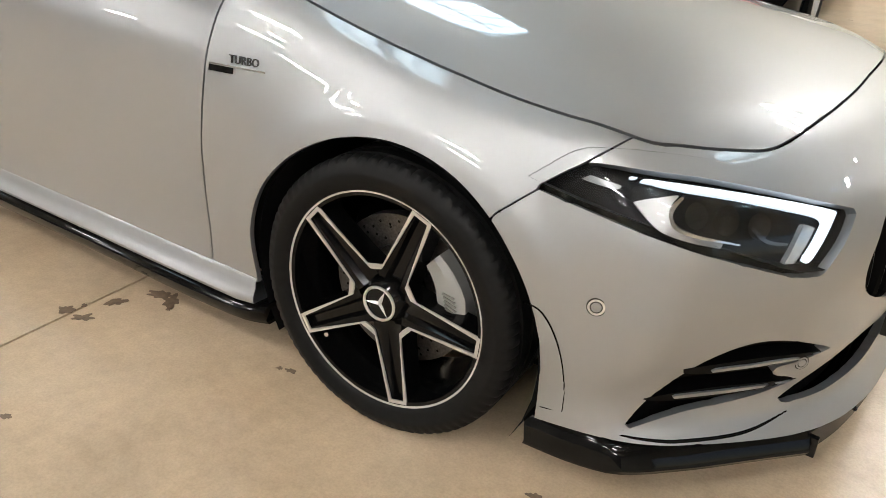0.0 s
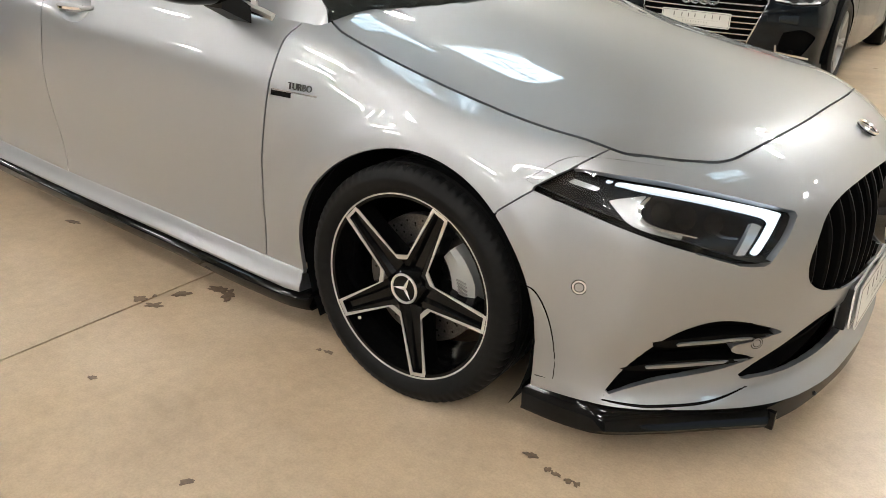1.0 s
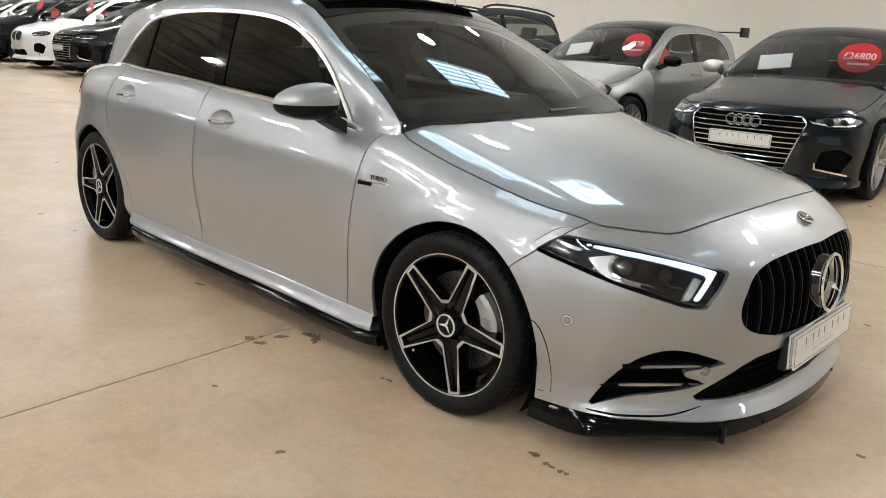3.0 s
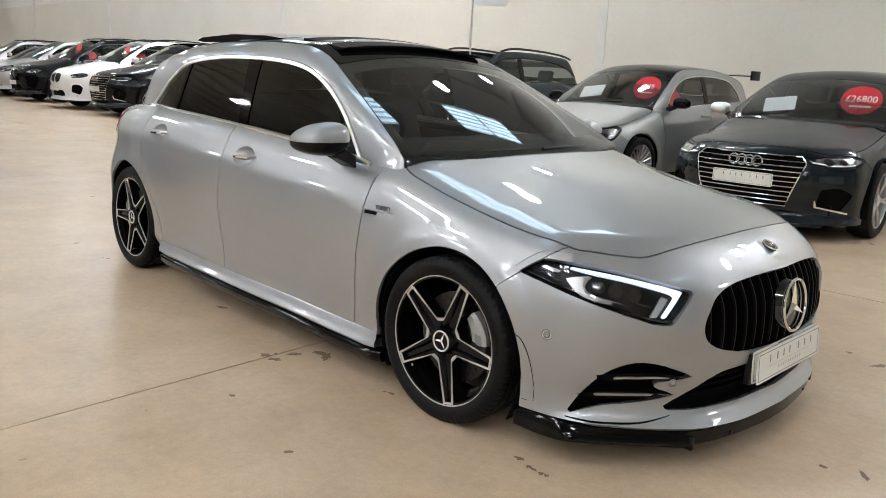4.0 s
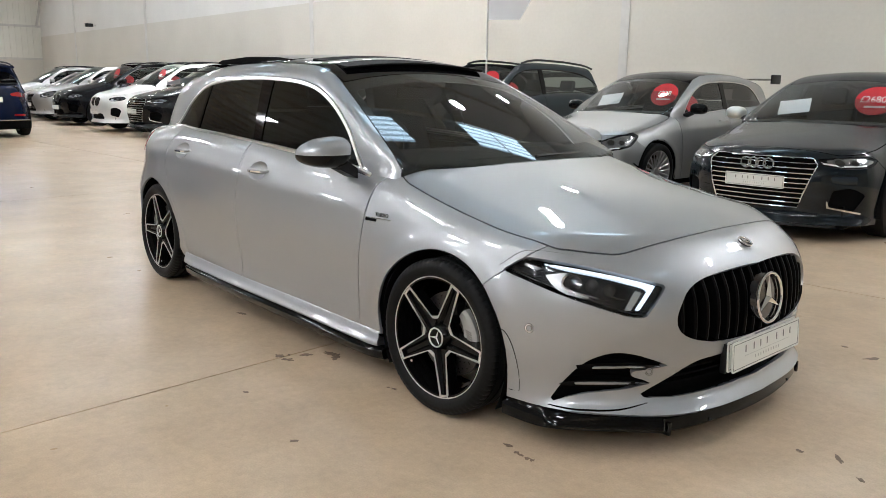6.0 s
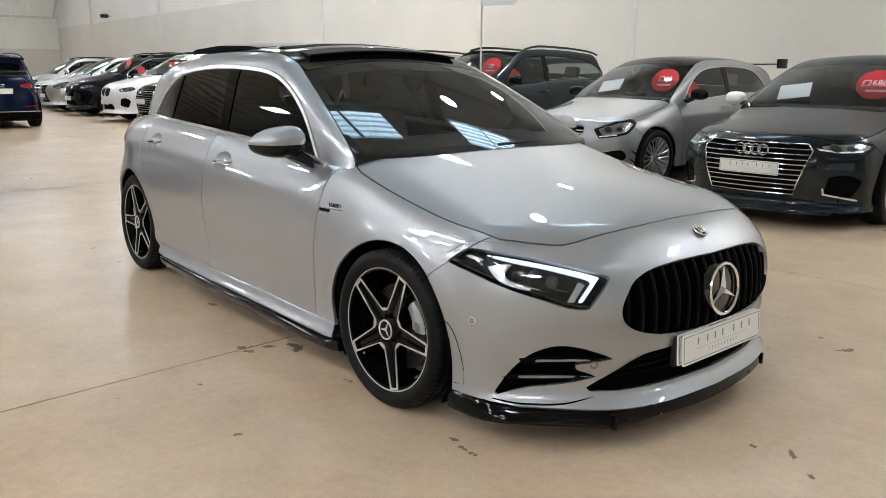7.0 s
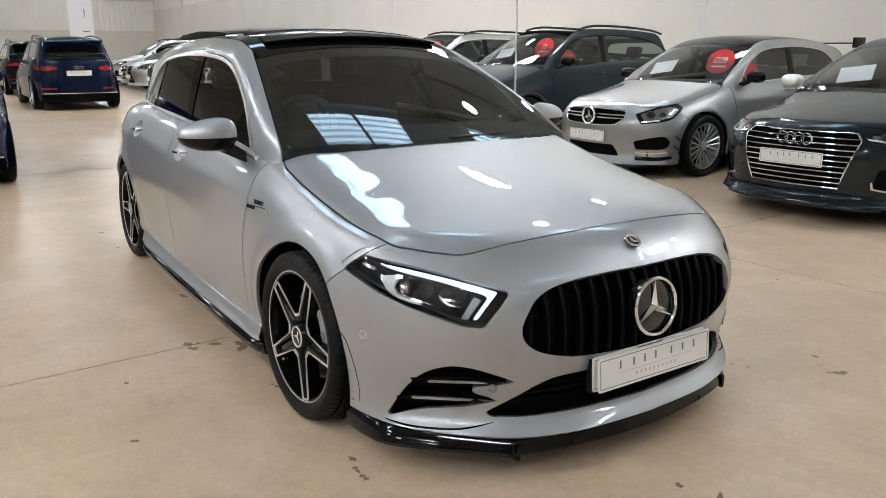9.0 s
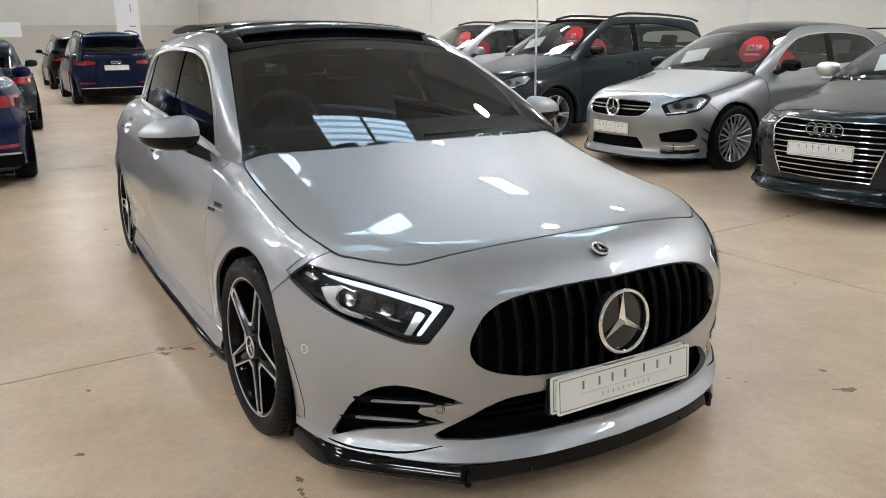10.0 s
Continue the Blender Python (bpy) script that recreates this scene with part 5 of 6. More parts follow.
def roof_parts(car):
    rows = [[(-1.14, y, 1.369 - 0.13 * y * y), (-1.13, y, 1.378 - 0.13 * y * y), (-1.42, y, 1.417 - 0.12 * y * y), (-1.45, y, 1.420 - 0.12 * y * y), (-1.46, y, 1.395 - 0.12 * y * y)] for y in np.linspace(-0.47, 0.47, 15)]
    part("wind_deflector", ledge(rows), NETTING, car, "raised black glass panel at the roof front", smooth=30)
    rows = []
    for y in np.linspace(-0.50, 0.50, 15):
        dz = -0.11 * y * y - 0.009
        rows.append([(-1.62, y, 1.428 + dz), (-1.75, y, 1.441 + dz), (-2.1, y, 1.449 + dz), (-2.45, y, 1.432 + dz), (-2.52, y, 1.415 + dz), (-2.45, y, 1.405 + dz), (-1.7, y, 1.41 + dz)])
    part("roof_panel", ledge(rows), ROOFGLASS, car, "slid-back black glass roof panel", smooth=30)
    part("roof_spoiler", ledge([[(-2.92, y, 1.315 - 0.1 * y * y), (-3.12, y, 1.29 - 0.1 * y * y), (-3.13, y, 1.275 - 0.1 * y * y), (-2.92, y, 1.28 - 0.1 * y * y)] for y in np.linspace(-0.58, 0.58, 11)]), SILVER, car, "silver roof spoiler")
    # wipers
    for y0, y1, x0 in ((-0.62, -0.05, -0.40), (-0.02, 0.60, -0.36)):
        pts = []
        for k in np.linspace(0, 1, 8):
            y = y0 + (y1 - y0) * k
            pts.append((-0.256 - 0.29 * y * y - 0.02 * k, y, 0.951 - 0.03 * y * y))
        part("wiper", tube(pts, 0.006, 6), BLACK, car, "black wiper")
    # tail lamps
    tail = skin(hero_low, (-0.5, -0.86, 0.1), (-0.6, 0.6), (0.5, 1.2), [right, lambda x, y, z: -3.10 - x - 0.6 * (0.93 - z), above(0.80), below(0.945)], 0.02, push=-0.003, center=(-3.0, -0.4, 0))
    mirrored(part("tail_lamp", tail, REDLENS, car, "red tail lamp"), car)


splitter(CAR)
headlamp(CAR)
grille(CAR)
fins(CAR)
mirrors(CAR)
for hx_, hz_ in HANDLES:
    handle(CAR, hx_, hz_)
FACE = Matrix(((0, 0, 1, 0), (1, 0, 0, 0), (0, 1, 0, 0), (0, 0, 0, 1)))     # x right to +y, z to +x
SIDE = Matrix(((1, 0, 0, 0), (0, 0, -1, 0), (0, 1, 0, 0), (0, 0, 0, 1)))   # faces -y
holder = part("plate_holder", box(0.862, 0.885, -0.255, 0.275, 0.275, 0.385, 0.004), BLACK, CAR, "black plate holder")
plate(CAR, Matrix.Translation((0.886, 0.006, 0.336)) @ Matrix.Rotation(radians(-4), 4, "Y") @ FACE)
plate(CAR, Matrix.Translation((0.897, 0.02, 0.332)) @ Matrix.Rotation(radians(-4), 4, "Y") @ FACE)
bm_ = lathe([(0.0005, 0.004), (0.02, 0.003), (0.027, 0.0)], 28, "Z")
e_ = part("bonnet_emblem", bm_, DARKGLASS, CAR, "small dark emblem on the nose")
EMB = Matrix.Translation((0.782, 0, 0.7055)) @ Matrix.Rotation(radians(28), 4, "Y") @ Matrix.Rotation(radians(90), 4, "Z")
e_.matrix_basis = EMB
emblem_star(0.025, 0.006, CAR, EMB @ Matrix.Translation((0, 0, 0.0035)), 0.16)
for s_ in (-1, 1):
    ring(CAR, (0.452, (flank(0.452, 0.451) + 0.0005) * s_, 0.451), (0.32, 0.94 * s_, 0.06), 0.0160, SATIN, "parking_sensor", "round parking sensor")
    ring(CAR, (nose_x(0.5415, 0.318) + 0.001, 0.5415 * s_, 0.318), (0.75, 0.65 * s_, 0.0), 0.0135, SILVER, "parking_sensor", "round parking sensor")
# fender badge
BADGE = Matrix.Translation((-0.385, -flank(-0.385, 0.724) - 0.0005, 0.724)) @ Matrix.Rotation(radians(7), 4, "Z") @ Matrix.Rotation(radians(-12), 4, "X") @ SIDE
lettering("TURBO", 0.024, 0.002, DARKCHROME, CAR, BADGE @ Matrix.Translation((0.018, 0.012, 0.001)), "badge_lettering", "chrome badge lettering")
b_ = box(-0.075, 0.075, -0.0045, -0.001, 0, 0.003)
o_ = part("badge_bar", b_, CHROME, CAR, "chrome badge bar")
o_.matrix_basis = BADGE
b_ = box(-0.075, -0.01, -0.018, -0.005, 0, 0.0025)
o_ = part("badge_plate", b_, GLOSSBLACK, CAR, "small black badge plate")
o_.matrix_basis = BADGE
interior(CAR)
roof_parts(CAR)


# ---- the other cars: one family of forms, stretched to each kind ----
WHEELS = {}


def simple_wheel(car, m, r, rim, style, metal):
    key = (r, rim, style, metal.name)
    if key in WHEELS:
        w = share(WHEELS[key], car, m)
        for c in WHEELS[key].children:
            share(c, w, Matrix())
        return
    half = 0.105
    o = -half * 0.86
    w = part("wheel", lathe([(rim, o), (rim - 0.008, o - 0.003), (rim - 0.02, o + 0.02), (rim - 0.03, 0.08), (rim, 0.09)], 40), metal, car, "alloy wheel")
    w.matrix_basis = m
    prof = [(rim - 0.004, o), (rim + 0.02, -half), (r - 0.03, -half), (r - 0.006, -half * 0.85), (r, -half * 0.6), (r, half * 0.6), (r - 0.02, half), (rim, half)]
    WHEELS[key] = w
    part("tyre", lathe(prof, 48), RUBBER, w, "black rubber tyre")
    b = None
    n = 10 if style == "mesh" else 5
    for i in range(n):
        a = 2 * math.pi * i / n
        for da in ((-0.16, 0.16) if style == "mesh" else (-0.11, 0.11)):
            p0, p1 = (0.04 * math.sin(a), 0.04 * math.cos(a)), ((rim - 0.012) * math.sin(a + da), (rim - 0.012) * math.cos(a + da))
            b = joined(b, tube([(p0[0], o + 0.035, p0[1]), (0.6 * p1[0] + 0.4 * p0[0], o + 0.012, 0.6 * p1[1] + 0.4 * p0[1]), (p1[0], o + 0.006, p1[1])], 0.009 if style == "mesh" else 0.014, 6))
    joined(b, lathe([(0.001, o + 0.012), (0.045, o + 0.014), (0.06, o + 0.05)], 24))
    part("spoke", b, metal, w, "alloy spokes")
    part("brake_disc", lathe([(0.05, -0.01), (0.15, -0.012), (0.15, 0.01)], 32), DISC, w)
    part("wheel_back", lathe([(0.001, 0.03), (rim - 0.03, 0.03)], 32), MATTBLACK, w)


LAMP_A = [(-0.19, 0.672, 1), (-0.05, 0.700), (0.12, 0.692), (0.325, 0.672, 1), (0.30, 0.626), (0.14, 0.606), (-0.05, 0.616), (-0.15, 0.645)]
LAMP_B = [(-0.235, 0.700, 1), (-0.16, 0.738), (-0.02, 0.722), (0.265, 0.640, 1), (0.25, 0.60), (0.215, 0.545, 1), (0.02, 0.566), (-0.13, 0.606)]
LAMP_C = [(-0.15, 0.650, 1), (-0.05, 0.680), (0.12, 0.668), (0.27, 0.640, 1), (0.25, 0.585, 1), (0.08, 0.585), (-0.08, 0.61)]
HEX = [(0.41, 0.678, 1), (0.455, 0.635, 1), (0.45, 0.58), (0.35, 0.275, 1), (-0.35, 0.275, 1), (-0.45, 0.58), (-0.455, 0.635, 1), (-0.41, 0.678, 1)]
OVAL = [(0.0, 0.675), (0.36, 0.668), (0.43, 0.650, 1), (0.44, 0.60), (0.38, 0.545), (0.3, 0.524), (0, 0.515), (-0.3, 0.524), (-0.38, 0.545), (-0.44, 0.60), (-0.43, 0.650, 1), (-0.36, 0.668)]
KIDNEY = [(0.03, 0.645), (0.20, 0.640), (0.255, 0.60), (0.22, 0.50), (0.12, 0.478), (0.035, 0.49)]
SPINDLE = [(0.36, 0.655, 1), (0.22, 0.52, 1), (0.38, 0.30, 1), (-0.38, 0.30, 1), (-0.22, 0.52, 1), (-0.36, 0.655, 1)]
REARLAMP = [(0.40, 0.80, 1), (0.62, 0.835), (0.80, 0.84, 1), (0.80, 0.745, 1), (0.62, 0.735), (0.42, 0.76, 1)]
REARGLASS = [(0.0, 1.21), (0.42, 1.20), (0.55, 1.15, 1), (0.635, 0.965, 1), (0.35, 0.94), (0, 0.935), (-0.35, 0.94), (-0.635, 0.965, 1), (-0.55, 1.15, 1), (-0.42, 1.20)]


def other_car(name, label, paint_mat, m, width=0.9, height=1.43, length=4.42, front="hex", lamp=LAMP_A, rear=False, rails=False, wheel=("five", 0.33, 0.235, ALLOYGREY), sticker=True, price="", detail=0.03, roof_mat=None, mirror_mat=None, spoiler=False, trim=CHROME, arches=False):
    """Its own frame: x forward from the front axle, z up from the ground."""
    sy = width / 0.9
    tall = height / 1.42
    lift = 0.0 if height < 1.5 else 0.055
    fz = lambda z: np.where(z < 0.9 * tall, z / tall, 0.9 + (z - 0.9 * tall) / tall) - lift * np.clip((1.1 - z) / 0.5, 0, 1) * 0.6
    k = (length - 1.64) / 2.78
    fx = lambda x: np.where(x > -0.4, x, -0.4 + (x + 0.4) / k)
    wb = 0.4 + 2.335 * k

    suv = height > 1.5

    def boxy(xn, zn):
        return xn + 0.62 * np.clip((-xn - 1.7) / 1.6, 0, 1) ** 1.3

    def low(x, y, z):
        return hero_low(fx(x), y / sy, fz(z))

    def cab(x, y, z):
        xn = fx(x)
        if suv:
            zn = fz(z)
            upright = 0.85 * (-3.36 + 0.62 * (zn - 0.93) + 0.10 * (y / sy) ** 2 - xn)
            return smax(hero_cabin(boxy(xn, zn), y / sy, zn), upright, 0.06)
        return hero_cabin(xn, y / sy, fz(z))

    def mapped(f):
        def g(x, y, z):
            return f(fx(x), y / sy, fz(z))
        return g

    def mapped_cab(f):
        def g(x, y, z):
            xn = fx(x)
            if suv:
                xn = boxy(xn, fz(z))
            return f(xn, y / sy, fz(z))
        return g

    car = thing(name, label, "car", m)
    r_t, r_rim = wheel[1], wheel[2]
    zc = r_t
    A1 = lambda x, y, z: np.hypot(x, (z - zc) * np.where(z < zc, 0.6, 1)) - (r_t + 0.035)
    A2 = lambda x, y, z: np.hypot(x + wb, (z - zc) * np.where(z < zc, 0.6, 1)) - (r_t + 0.035)
    S = (0, -0.95, 0.3)
    st = detail
    sill = 0.16 + 0.06 * suv
    lampf, grillef = inside(rounded(lamp, 4)), inside(rounded({"hex": HEX, "oval": OVAL, "kidney": KIDNEY, "spindle": SPINDLE}[front], 4))
    if front == "kidney":
        one = grillef
        grillef = lambda u, v: one(np.abs(u), v)
    glow = inside(rounded([(-0.03, 0.40, 1), (0.10, 0.45), (0.24, 0.43, 1), (0.26, 0.30, 1), (0.05, 0.255, 1)], 4))
    mouth = inside(rounded([(0.34, 0.33, 1), (0.40, 0.22, 1), (-0.40, 0.22, 1), (-0.34, 0.33, 1)], 3))
    back = -(0.4 + (3.6 - 0.4) * k) - 0.1
    # side, in fender, doors and quarter
    side_cuts = [mapped(above(0.155)), A1, A2, lambda x, y, z: cab(x, y, z) + 0.004, right, mapped(neg(off(plan_of(bonnet_in), -0.003))), mapped(neg(off(corner_of(lampf), -0.002)))]
    for nm, cuts in (("fender", [mapped(off(DOOR_F, 0.004)), mapped(neg(off(BUMPER_LINE, -0.004)))]), ("front_door", [mapped(neg(off(DOOR_F, -0.004))), mapped(off(DOOR_B, 0.004))]), ("rear_door", [mapped(neg(off(DOOR_B, -0.004))), mapped(off(DOOR_R, 0.004))]), ("rear_quarter", [mapped(neg(off(DOOR_R, -0.004)))])):
        rng = {"fender": (-0.65, 0.6), "front_door": (-1.9, -0.3), "rear_door": (back + 0.6, -1.3), "rear_quarter": (back, -2.0)}[nm]
        o = part(nm, skin(low, S, rng, (-0.05, 1.2 * tall), cuts + side_cuts, st, lip=0.01), paint_mat, car)
        mirrored(o, car)
    part("inner_shell", skin(lambda x, y, z: low(x, y, z) + 0.03, S, (back, 0.8), (-0.05, 1.2 * tall), [mapped(above(0.16)), A1, A2, lambda x, y, z: cab(x, y, z), right], 0.08, lip=0, mirror="weld"), MATTBLACK, car)
    # underbody, enlarged forward and down in black to stand for shade below the nose
    part("underbody", box(back + 0.35, 0.66, -0.66 * sy, 0.66 * sy, sill - 0.05, sill + 0.16, 0.03), MATTBLACK, car, smooth=0)
    part("bonnet", skin(low, (0.12, -0.42, 0.9), (-1.0, 1.0), (-1.0, 1.1), [mapped(off(plan_of(bonnet_in), 0.003)), right, lambda x, y, z: cab(x, y, z) + 0.006, mapped(above(0.6))], st, lip=0.01, mirror="weld", center=(0.15, 0, 0.6 * tall)), paint_mat, car)
    if not rear:
        cuts = [mapped(off(BUMPER_LINE, 0.004)), mapped(neg(off(plan_of(bonnet_in), -0.003))), mapped(neg(off(corner_of(lampf), -0.002))), mapped(neg(front_of(grillef))), mapped(above(0.15)), right, A1]
        if front == "oval":
            glow = inside(rounded([(-0.10, 0.375, 1), (-0.03, 0.425), (0.10, 0.415), (0.285, 0.375, 1), (0.25, 0.295, 1), (0.0, 0.295), (-0.09, 0.335, 1)], 4))
        if front != "spindle":
            cuts += [mapped(neg(corner_of(glow)))]
        if front != "hex":
            cuts += [mapped(neg(front_of(mouth)))]
        part("front_bumper", skin(low, (0.62, -0.60, 0.5), (-1.15, 1.15), (-1.0, 1.1), cuts, st * 0.75, lip=0.012, mirror="weld", center=(0.3, -0.2, 0.4 * tall)), paint_mat, car)
        o = part("headlamp", skin(low, (0.62, -0.66, 0.30), (-0.5, 0.5), (-0.3, 0.6), [mapped(corner_of(lampf)), right], st * 0.6, lip=0.01, push=0.006, center=(0.4, -0.55, 0.5 * tall)), LAMPBODY, car, "dark headlamp")
        mirrored(o, car)
        q0, q1 = min(p[0] for p in lamp), max(p[0] for p in lamp)
        zl = np.mean([p[1] for p in lamp])
        under = [p[:2] for p in lamp[3:]]
        band = [(a, b + 0.012) for a, b in under[:-1]] + [(a + 0.004, b + 0.024) for a, b in under[-2::-1]]
        loop = lambda q, r: [(q + r * 1.15 * math.cos(t), zl - 0.004 + r * 0.8 * math.sin(t)) for t in np.linspace(0, 6.28, 15)[:-1]]
        for pts, mat, nm in ((band, LIGHTSTRIP, "light_strip"), (loop(q1 - 0.15, 0.046), DARKCHROME, "lens_ring"), (loop(q1 - 0.15, 0.034), DARKGLASS, "projector"), (loop(q1 - 0.27, 0.036), DARKCHROME, "lens_ring"), (loop(q1 - 0.27, 0.027), DARKGLASS, "projector"), (None, LAMPINNER, "reflector")):
            if pts is None:
                pts = [(0.5 * (q0 + q1) + (p[0] - 0.5 * (q0 + q1)) * 0.80, zl + (p[1] - zl) * 0.72) for p in lamp]
            f = inside(pts)
            o = part(nm, skin(low, (0.62, -0.66, 0.30), (-0.5, 0.5), (-0.3, 0.6), [mapped(corner_of(f)), right], 0.012, lip=0.004, push={"reflector": 0.004, "lens_ring": 0.002, "projector": 0.0005}.get(nm, 0.001), center=(0.4, -0.55, 0.5 * tall)), mat, car)
            mirrored(o, car)
        shell = skin(lambda x, y, z: low(x, y, z) + 0.045, (0.62, -0.60, 0.5), (-1.15, 1.15), (-1.0, 1.1), [mapped(lambda x, y, z: x - 0.3), mapped(above(0.17)), right], 0.05, lip=0, mirror="weld", center=(0.3, -0.2, 0.4 * tall))
        part("inner_front", shell, MATTBLACK, car)

        def face(y, z, dx):
            yn = abs(y)
            return (float(H_nose(yn) + H_nz(z) * (1 + 0.9 * yn)) + dx, y * sy, (z + lift * 0.4) * tall)
        outline = rounded({"hex": HEX, "oval": OVAL, "kidney": KIDNEY, "spindle": SPINDLE}[front], 4)
        loops = [outline] if front != "kidney" else [outline, [(-a, b) for a, b in outline]]
        for lp in loops:
            part("grille_frame", tube([face(a, b, -0.006) for a, b in lp], 0.007, 6, True), trim, car, "bright grille frame")
            zlo, zhi = min(b for a, b in lp), max(b for a, b in lp)
            lpa = np.array(lp)
            if front in ("hex", "oval", "spindle"):
                n = {"hex": 9, "oval": 2, "spindle": 9}[front]
                for i in range(n):
                    z = zlo + (zhi - zlo) * (i + 1) / (n + 1) if front != "oval" else (0.590, 0.622)[i]
                    xs = sorted(a0 + (z - b0) / (b1 - b0) * (a1 - a0) for (a0, b0), (a1, b1) in zip(lpa, np.roll(lpa, -1, 0)) if (b0 - z) * (b1 - z) < 0)
                    if len(xs) > 1:
                        part("grille_bar", tube([face(y, z, -0.014) for y in np.linspace(xs[0], xs[-1], 15)], 0.006 if front == "hex" else 0.009, 6, flat=0.9), trim if front != "spindle" else BLACK, car, "grille bar")
            else:
                for i in range(7):
                    y = (np.min(lpa[:, 0]) + (np.max(lpa[:, 0]) - np.min(lpa[:, 0])) * (i + 1) / 8)
                    zs = sorted(b0 + (y - a0) / (a1 - a0) * (b1 - b0) for (a0, b0), (a1, b1) in zip(lpa, np.roll(lpa, -1, 0)) if (a0 - y) * (a1 - y) < 0)
                    if len(zs) > 1:
                        part("grille_bar", tube([face(y, z, -0.012) for z in np.linspace(zs[0], zs[-1], 5)], 0.006, 6), BLACK, car, "grille bar")
        pz = {"hex": 0.470, "oval": 0.40, "kidney": 0.385, "spindle": 0.40}[front]
        plate(car, Matrix.Translation((face(0, pz, 0.014)[0], 0, pz * tall + 0.01)) @ FACE)
        em = Matrix.Translation(face(0, 0.622 if front == "hex" else 0.606, 0.012)) @ FACE
        if front == "hex":
            for i in range(4):
                b = tube([((i - 1.5) * 0.066 + 0.043 * math.cos(t), 0.043 * math.sin(t), 0.004) for t in np.linspace(0, 2 * math.pi, 25)[:-1]], 0.0075, 6, True)
                o = part("emblem_ring", b, CHROME, car, "chrome ring")
                o.matrix_basis = em
        elif front == "oval":
            emblem_star(0.088, 0.012, car, em, 0.12)
            o = part("emblem_disc", lathe([(0.0005, -0.002), (0.08, -0.006), (0.084, -0.02)], 32, "Z"), DARKGLASS, car)
            o.matrix_basis = em
        if front == "oval":
            for nm, pts, mat, push in (("intake_blade", [(-0.07, 0.276), (0.08, 0.262), (0.26, 0.268, 1), (0.255, 0.258, 1), (0.08, 0.250), (-0.075, 0.266)], CHROME, -0.006), ("lower_blade", [(-0.12, 0.235, 1), (0.05, 0.222), (0.26, 0.228, 1), (0.25, 0.195, 1), (0.05, 0.190), (-0.12, 0.205, 1)], GLOSSBLACK, -0.008), ("canard", [(-0.215, 0.39, 1), (-0.14, 0.435, 1), (-0.145, 0.423, 1), (-0.212, 0.375, 1)], GLOSSBLACK, -0.018), ("canard", [(-0.20, 0.30, 1), (-0.13, 0.345, 1), (-0.135, 0.333, 1), (-0.198, 0.286, 1)], GLOSSBLACK, -0.018)):
                f = inside(pts)
                o = part(nm, skin(low, (0.62, -0.66, 0.30), (-0.6, 0.5), (-0.5, 0.3), [mapped(corner_of(f)), right], 0.008, lip=0.012, push=push, center=(0.4, -0.55, 0.4 * tall)), mat, car)
                mirrored(o, car)
        # lower lip
        rows = [[(face(y, 0.17, -0.08)[0], y * sy, 0.15 * tall + lift), (face(y, 0.17, 0.004)[0], y * sy, 0.147 * tall + lift), (face(y, 0.17, 0.004)[0], y * sy, 0.128 * tall + lift), (face(y, 0.17, -0.08)[0], y * sy, 0.12 * tall + lift)] for y in np.linspace(-0.62, 0.62, 21)]
        part("front_lip", ledge(rows), BLACK, car, "black front lip")
        if front == "hex":
            f = inside([(-0.02, 0.252), (0.25, 0.296), (0.27, 0.345), (0.28, 0.345), (0.265, 0.286), (-0.02, 0.238)])
            o = part("intake_trim", skin(low, (0.62, -0.66, 0.30), (-0.5, 0.5), (-0.4, 0.3), [mapped(corner_of(f)), right], 0.007, lip=0.01, push=-0.006, center=(0.4, -0.55, 0.4 * tall)), trim, car, "bright intake strip")
            mirrored(o, car)
    # cabin
    ws = lambda x, y, z: (0.722 - 0.235 * (-0.39 - x)) - np.abs(y)
    rb = lambda x, y, z: 0.555 - 0.03 * np.clip((-x - 1.2) / 1.6, 0, 1) - np.abs(y)
    zone = lambda x, y, z: np.where(x > -1.12, ws(x, y, z), rb(x, y, z))
    rg = inside(rounded(REARGLASS, 4))
    rearzone = lambda x, y, z: np.minimum(rg(y, z), -2.3 - x)
    o = part("roof_side", skin(cab, (0, -0.85, 0.5), (back, -0.2), (0.1, 1.5 * tall), [mapped_cab(neg(off(zone, -0.001))), mapped_cab(neg(off(side_of(dlo_in), -0.012))), lambda x, y, z: low(x, y, z) + 0.004, right, mapped_cab(neg(rearzone))], st, lip=0.01), paint_mat, car)
    mirrored(o, car)
    part("roof", skin(cab, (0, 0, 1), (-0.7 * sy, 0.7 * sy), (back, -0.9), [mapped_cab(off(rb, 0.001)), mapped_cab(lambda x, y, z: -1.066 + 0.1 * y * y - x), mapped_cab(neg(rearzone)), lambda x, y, z: low(x, y, z)], 0.05, lip=0.008), roof_mat or paint_mat, car)
    g = part("windscreen", skin(cab, (0.5, 0, 0.86), (-0.85, 0.85), (-1.1, 1.0), [mapped_cab(off(ws, 0.004)), mapped_cab(lambda x, y, z: x + 1.06 - 0.1 * y * y), lambda x, y, z: low(x, y, z) + 0.004], 0.04, lip=0.004, center=(-0.7, 0, 1.0 * tall)), CLEARGLASS, car, "clear windscreen")
    g.visible_shadow = False
